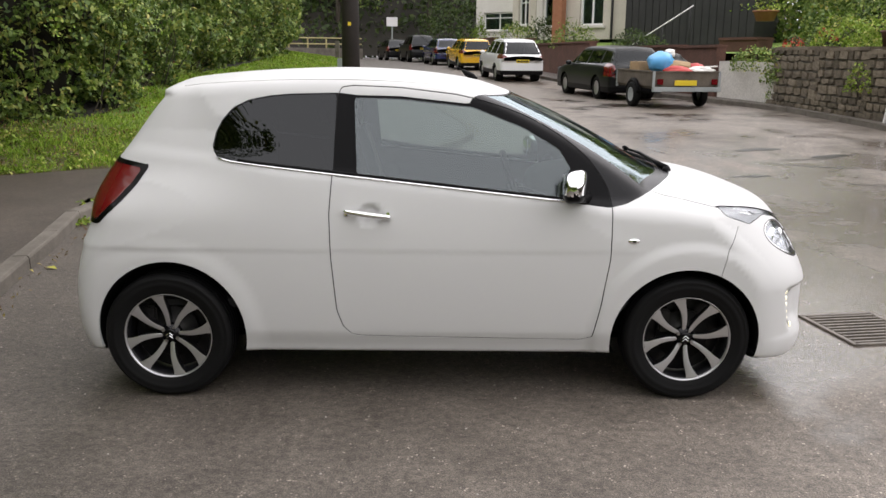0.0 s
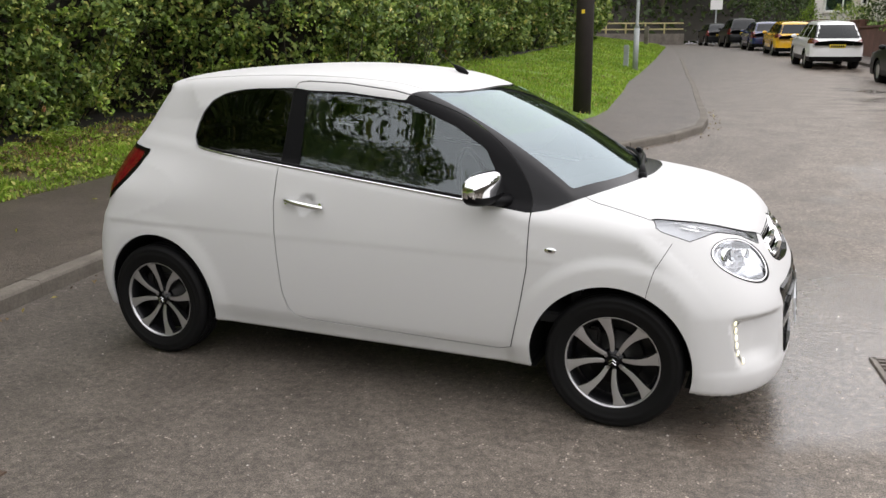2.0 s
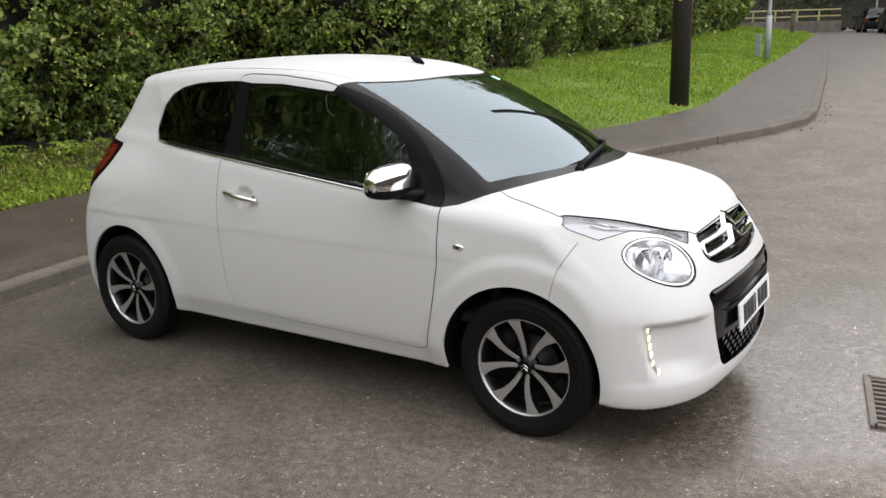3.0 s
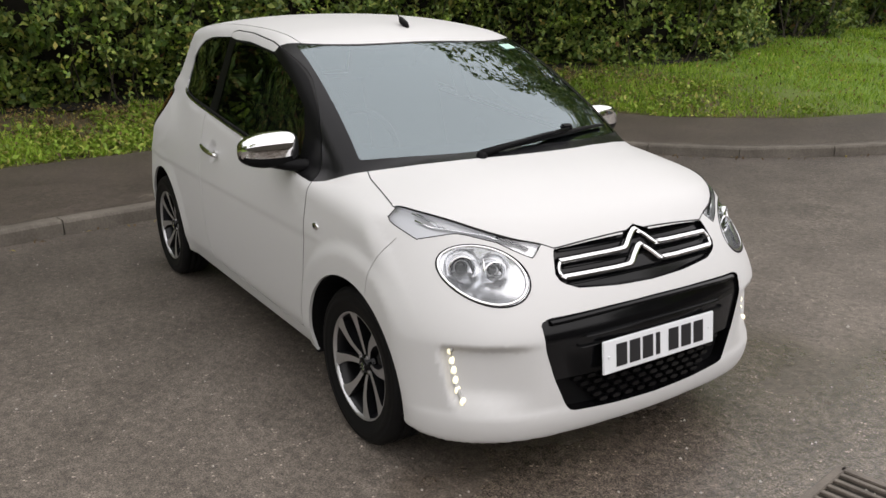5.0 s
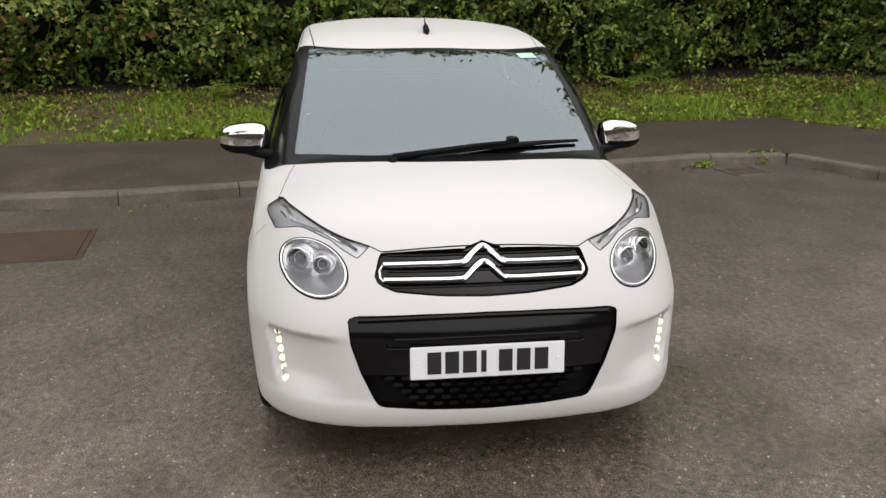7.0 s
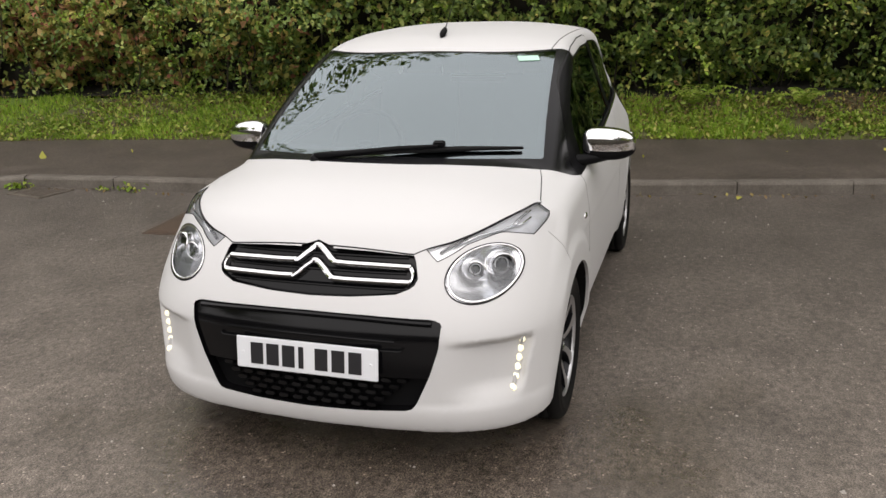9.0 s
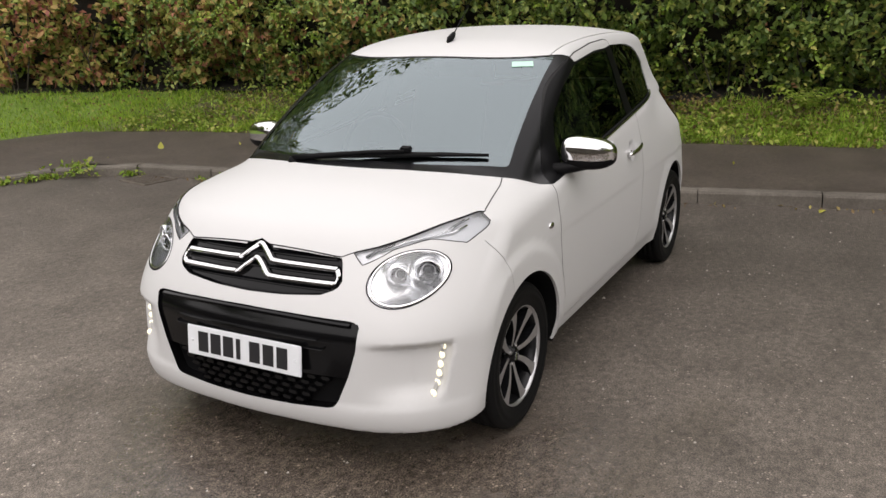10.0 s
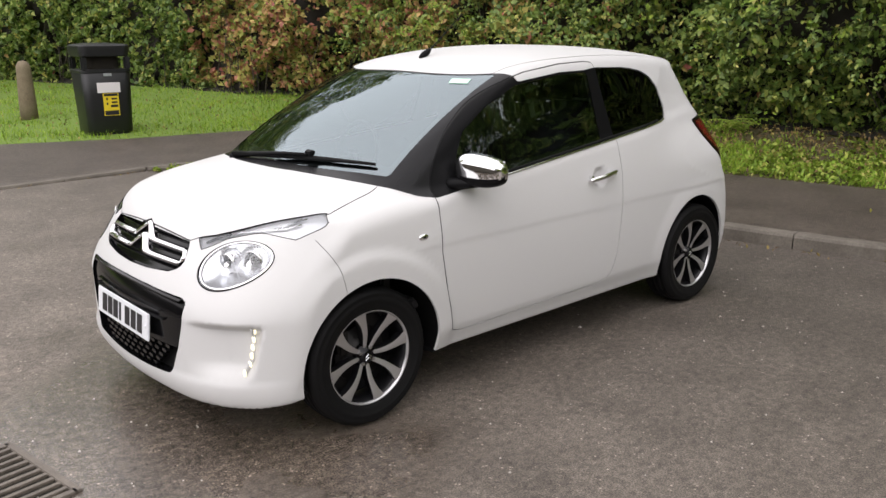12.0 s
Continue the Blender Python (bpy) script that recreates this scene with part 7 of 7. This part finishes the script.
def bush(name, label, x, y, z, rx, ry, rz, count, leaf, material, seed):
    r = np.random.default_rng(seed)
    root = thing(name, label, "bush", Matrix.Translation((x, y, z)), "garden planting")
    d = r.normal(size=(count, 3))
    d /= np.linalg.norm(d, axis=1)[:, None]
    d[:, 2] = np.abs(d[:, 2]) * 1.0
    bumps = 1 + 0.25 * wave(d[:, 0] * 5 + seed, d[:, 1] * 5 + d[:, 2] * 4, seed)
    at = d * np.array([rx, ry, rz]) * (bumps * r.uniform(0.55, 1.0, count) ** 0.4)[:, None]
    part("foliage", leaves("foliage", at, leaf * r.uniform(0.6, 1.3, count), material, d), None, root)
    st_ = bmesh.new()
    for k in range(5):
        tube_bm(st_, [(0, 0, -0.15), (rx * r.normal() * 0.2, ry * r.normal() * 0.2, rz * 0.4), (rx * r.normal() * 0.4, ry * r.normal() * 0.4, rz * 0.8)], (0.02, 0.014, 0.006), 5)
    part("stems", st_, bark, root)
    return root


for k, (nm, lb, x, y, z, rx, ry, rz, n, lf, mt) in enumerate([
        ("bush", "green shrub trailing over the garden wall", 7.15, 15.0, 1.0, 0.35, 0.6, 0.75, 900, 0.07, hedge_leaf),
        ("bush", "green shrub trailing over the garden wall", 7.0, 16.3, 1.25, 0.5, 0.7, 0.55, 900, 0.07, hedge_leaf),
        ("bush", "yellow-green shrub above the stone wall", 8.0, 13.8, 1.7, 0.7, 0.9, 0.7, 1100, 0.08, weed_leaf),
        ("bush", "feathery green plants above the stone wall", 8.1, 12.2, 1.7, 0.6, 0.9, 0.55, 1000, 0.08, weed_leaf),
        ("bush", "green shrub above the stone wall", 8.6, 10.5, 1.8, 0.9, 1.0, 0.9, 1200, 0.08, hedge_leaf),
        ("bush", "green shrub above the stone wall", 9.5, 14.8, 1.9, 1.2, 1.2, 1.2, 1300, 0.09, hedge_leaf),
        ("bush", "climber hanging down the stone wall", 7.28, 11.4, 0.95, 0.2, 0.4, 0.55, 500, 0.06, weed_leaf),
        ("bush", "low green hedge above the brick wall", 5.6, 23.5, 1.7, 0.9, 1.6, 0.7, 1000, 0.1, dark_leaf),
        ("bush", "dark shrub in a raised garden", 4.3, 29.5, 1.9, 0.9, 1.2, 1.0, 900, 0.1, hedge_leaf),
        ("bush", "dark shrub in a raised garden", 3.5, 33.0, 2.0, 0.8, 1.0, 1.3, 900, 0.11, dark_leaf),
        ("bush", "clipped hedge in a raised garden", 2.6, 37.5, 2.1, 1.1, 2.0, 1.1, 1000, 0.12, hedge_leaf),
        ("bush", "bright lime green conifer by the road", 0.9, 42.5, 1.4, 0.55, 0.55, 2.2, 900, 0.12, lime_leaf),
        ("bush", "dark evergreen by the road", -1.0, 49.5, 1.4, 2.0, 1.6, 4.2, 1800, 0.2, dark_leaf),
        ("bush", "grassy bank beside the brick wall", 5.3, 21.2, 0.75, 0.5, 1.6, 0.45, 900, 0.09, lime_leaf),
        ("bush", "tall green shrub in the raised garden", 10.2, 12.0, 1.6, 1.5, 1.6, 2.6, 6000, 0.12, hedge_leaf),
        ("bush", "tall green shrub in the raised garden", 11.0, 15.5, 1.6, 1.6, 1.8, 3.0, 7000, 0.12, dark_leaf),
        ("bush", "tall green shrub in the raised garden", 10.6, 18.5, 1.8, 1.6, 1.8, 3.4, 7000, 0.13, hedge_leaf),
        ("bush", "dense green hedge behind the raised garden", 14.0, 14.0, 1.8, 2.2, 4.5, 4.5, 14000, 0.22, dark_leaf),
        ("bush", "dense green hedge behind the raised garden", 14.0, 22.0, 2.0, 2.4, 4.5, 5.0, 14000, 0.24, hedge_leaf),
        ("bush", "dense green hedge behind the raised garden", 12.8, 27.5, 2.0, 2.2, 2.8, 4.4, 9000, 0.22, hedge_leaf),
        ("bush", "grey-green shrub spilling over the stone wall", 7.75, 14.4, 1.35, 0.5, 0.6, 0.85, 1100, 0.05, dark_leaf),
        ("bush", "pale yellow-green low plants on the wall top", 7.75, 12.9, 1.3, 0.4, 0.9, 0.35, 900, 0.05, lime_leaf),
        ("bush", "spiky green plants in the raised garden", 8.3, 11.2, 1.4, 0.6, 0.8, 0.9, 1000, 0.09, weed_leaf),
        ("bush", "climbing plant beside the rendered wall", 7.12, 15.2, 0.15, 0.16, 0.25, 1.4, 700, 0.05, hedge_leaf),
        ("flowers", "red flowers beside the grey-green shrub", 7.7, 14.0, 1.9, 0.2, 0.2, 0.25, 90, 0.06, flower_red),
        ("flowers", "red flowers above the garden wall", 7.6, 15.6, 1.75, 0.25, 0.25, 0.25, 110, 0.06, flower_red)]):
    bush(nm, lb, x, y, z, rx, ry, rz, n, lf, mt, 60 + k)
for k, (x, y, r_, h_, mt, lb) in enumerate([(7.85, 11.6, 0.20, 0.30, pot_brown, "brown plant pot on the garden wall"), (7.8, 10.9, 0.17, 0.28, pot_grey, "grey plant pot on the garden wall"), (7.85, 10.2, 0.22, 0.36, terracotta, "terracotta plant pot on the garden wall"), (7.6, 17.6, 0.3, 0.25, terracotta, "terracotta planter on the brick wall")]):
    pt_ = thing("plant_pot", lb, "plant pot", Matrix.Translation((x, y, float(plan_z(y)) + (1.33 if k < 3 else 1.95))), "pots on the wall")
    part("pot", lathe([(0.0, 0.0), (r_ * 0.7, 0.0), (r_ * 0.95, h_ * 0.85), (r_ * 1.05, h_ * 0.86), (r_ * 1.05, h_), (r_ * 0.9, h_), (r_ * 0.85, h_ * 0.8), (0, h_ * 0.8)], 20, "Z"), mt, pt_, "", True)
    r2 = np.random.default_rng(90 + k)
    d = r2.normal(size=(160, 3)) * np.array([r_, r_, 0.16])
    d[:, 2] = np.abs(d[:, 2]) + h_
    part("plant", leaves("plant", d, np.full(160, 0.08), weed_leaf, np.array([0, 0, 1.0])), None, pt_, "green plant")

fence = thing("dark_fence", "black-stained timber fence and garage above the wall", "fence", pose(7.6, 25.3, 2.1, 0, 0, -35))
for k in range(18):
    part("board", box(-2.1 + 0.25 * k, 0, 0.9, 0.235, 0.03, 2.3 + 0.04 * (k % 3), 0.004), black_stain, fence)
part("garage", box(0, 1.6, 1.2, 4.4, 3.0, 2.6, 0.03), black_stain, fence)

# ---- houses ----
def house(label, x, y, turn, w, d, h, material, wins, base=0.0, roof=2.2):
    """A terraced house: walls with real openings, windows, sills and a slate roof; wins (x, z, w, h) on the front."""
    root = thing("house", label, "house", pose(x, y, base, 0, 0, turn), "terraced houses")
    xs = sorted({0, w, *[a for q in wins for a in (q[0], q[0] + q[2])]})
    zs = sorted({0, h, *[a for q in wins for a in (q[1], q[1] + q[3])]})
    bm = bmesh.new()
    for x0, x1 in zip(xs, xs[1:]):
        for z0, z1 in zip(zs, zs[1:]):
            cx, cz = (x0 + x1) / 2, (z0 + z1) / 2
            if not any(q[0] < cx < q[0] + q[2] and q[1] < cz < q[1] + q[3] for q in wins):
                box_bm(bm, cx, 0.15, cz, x1 - x0, 0.3, z1 - z0)
    part("front_wall", bm, material, root)
    part("side_wall", box(0.15, d / 2 + 0.15, h / 2, 0.3, d - 0.3, h), material, root)
    part("side_wall", box(w - 0.15, d / 2 + 0.15, h / 2, 0.3, d - 0.3, h), material, root)
    part("back_wall", box(w / 2, d, h / 2, w, 0.3, h), material, root)
    rf = bmesh.new()
    a = [rf.verts.new(c) for c in ((-0.3, -0.3, h), (w + 0.3, -0.3, h), (w + 0.3, d / 2, h + roof), (-0.3, d / 2, h + roof), (-0.3, d + 0.4, h), (w + 0.3, d + 0.4, h))]
    for q in ((0, 1, 2, 3), (3, 2, 5, 4), (0, 3, 4), (1, 5, 2), (0, 4, 5, 1)):
        rf.faces.new([a[i] for i in q])
    part("roof", rf, slate, root, "slate roof")
    for wx, wz, ww, wh in wins:
        win = part("window", box(wx + ww / 2, 0.2, wz + wh / 2, ww, 0.006, wh), glass_door, root, "glass")
        for cx, cz, lx, lz in ((wx + 0.04, wz + wh / 2, 0.08, wh), (wx + ww - 0.04, wz + wh / 2, 0.08, wh), (wx + ww / 2, wz + 0.04, ww, 0.08), (wx + ww / 2, wz + wh - 0.04, ww, 0.08), (wx + ww / 2, wz + wh / 2, 0.06, wh), (wx + ww / 2, wz + wh * 0.7, ww, 0.05)):
            part("window_frame", box(cx, 0.17, cz, lx, 0.07, lz), frame_white, win, "white frame")
        part("curtain", box(wx + ww / 2, 0.34, wz + wh / 2, ww, 0.02, wh), curtain, win, "pale curtain")
        part("sill", box(wx + ww / 2, -0.03, wz - 0.05, ww + 0.2, 0.16, 0.09), render_white, win)
    return root


house("cream rendered terraced house with white sash windows", 4.2, 32.0, -38, 3.4, 7, 5.6, render_cream, [(0.75, 0.55, 1.1, 1.9), (0.75, 3.4, 1.1, 1.5), (2.3, 3.4, 0.8, 1.5)], 2.3)
house("terraced house with orange brick front and white bay windows", 3.5, 37.5, -52, 3.6, 7, 5.8, render_white, [(0.4, 0.6, 1.2, 1.9), (2.1, 0.6, 0.9, 2.1), (0.6, 3.5, 1.1, 1.5)], 2.4)
house("cream terraced house with white windows", 2.7, 44.0, -55, 5.0, 7, 5.8, render_cream, [(0.5, 0.7, 0.9, 1.7), (2.0, 0.7, 0.9, 2.0), (3.6, 0.7, 1.0, 1.7), (0.6, 3.5, 1.0, 1.5), (3.4, 3.5, 1.0, 1.5)], 2.6)
house("white house with wide windows and a balcony", 0.8, 56.0, -30, 6.5, 7, 6.0, render_white, [(0.6, 0.8, 2.4, 1.2), (3.6, 0.8, 2.2, 1.2), (0.6, 3.4, 2.2, 1.4), (3.6, 3.4, 2.2, 1.4)], 2.6)
quoin = thing("brick_pillar", "orange brick pillar at the house corner", "pillar", pose(4.05, 31.9, 1.9, 0, 0, -38))
part("shaft", box(0, -0.1, 2.0, 0.45, 0.35, 4.6, 0.01), terracotta, quoin)
pipe = thing("down_pipe", "dark down pipe on the house front", "pipe", pose(5.95, 30.6, 2.3))
part("shaft", tube([(0, -0.1, 0), (0, -0.1, 5.4)], 0.05, 8), black_stain, pipe)

# ---- the road's far end ----
wall_run("parapet", "pale concrete wall at the road's end", [(-20, 47), (-13, 52.5), (-7.5, 58)], 0.75, 0.3, concrete)
rail = thing("railing", "faded yellow railing above the concrete wall", "railing", kind="structure")
for (x0, y0), (x1, y1) in (((-20, 47), (-13, 52.5)), ((-13, 52.5), (-7.5, 58))):
    for h in (1.05, 1.45):
        part("rail", tube([(x0, y0, float(plan_z(y0)) + h), (x1, y1, float(plan_z(y1)) + h)], 0.05, 6), rail_yellow, rail)
    for k in range(5):
        t = k / 5
        x, y = x0 + (x1 - x0) * t, y0 + (y1 - y0) * t
        part("post", tube([(x, y, float(plan_z(y)) + 0.5), (x, y, float(plan_z(y)) + 1.5)], 0.06, 6), rail_yellow, rail)
gate_post = thing("gate_post", "pale post at the end of the pavement", "post", Matrix.Translation((-6.3, 38.6, float(plan_z(38.6)))))
part("shaft", box(0, 0, 0.5, 0.2, 0.2, 1.3, 0.02), concrete, gate_post)
sign = thing("road_sign", "small road sign on a grey pole", "road sign", Matrix.Translation((-4.9, 54.0, float(plan_z(54)))))
part("shaft", tube([(0, 0, 0), (0, 0, 2.6)], 0.05, 8), galvanised, sign)
part("panel", box(0, -0.06, 2.5, 0.75, 0.03, 0.6, 0.02), label_white, sign, "pale sign face")
for k, (x, y, h, sp) in enumerate([(-18, 58, 12, 5), (-10, 63, 13, 5.5), (-3, 66, 14, 6), (5, 66, 14, 6), (-24, 52, 12, 5), (13, 58, 13, 6), (16, 40, 12, 5.5), (18, 25, 12, 5)]):
    tree(x, y, h, sp, 80 + k, count=6500, leaf=0.26)
# near-black bank: the shade between the far trees is put into its colour
bank_a = np.array([(-60, 40), (-22, 49), (-13, 56), (-6, 62), (4, 66), (30, 70)])
tagged(new("far_bank", strip("far_bank", refine(bank_a, 4), refine(bank_a + np.array([-8, 34.0]), 4), 0.2, 24, 8, soil_and_shade, 0.3)), "near-black wooded bank beyond the road", "bank", kind="structure")
n = 70000
p = np.c_[rng.uniform(-45, 40, n), np.zeros(n), 1.6 + rng.uniform(0, 1, n) ** 1.2 * 27]
p[:, 1] = np.interp(p[:, 0], bank_a[:, 0], bank_a[:, 1]) + 1 + p[:, 2] * 1.0 + rng.uniform(-1.5, 1, n) - 1.2 * wave(p[:, 0] * 0.5, p[:, 2] * 0.7, 71)
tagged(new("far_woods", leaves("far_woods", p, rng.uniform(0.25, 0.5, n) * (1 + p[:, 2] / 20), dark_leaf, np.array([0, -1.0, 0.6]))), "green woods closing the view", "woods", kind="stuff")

# white handrail up the garden steps
stair_rail = thing("handrail", "thin white handrail rising beside dark garden steps", "handrail")
part("rail", tube([(5.5, 23.6, 1.98), (7.4, 23.75, 3.2)], 0.017, 8), label_white, stair_rail, "", True)
for t in (0.04, 0.5, 0.96):
    x, y = 5.5 + 1.9 * t, 23.6 + 0.15 * t
    part("post", tube([(x, y, float(plan_z(y)) + 0.9), (x, y, 1.98 + 1.22 * t)], 0.022, 6), black_stain, stair_rail, "", True)

for ob in [o for o in bpy.data.objects if o not in LOWER and o.parent is None]:
    ob.matrix_basis = UPPER @ ob.matrix_basis
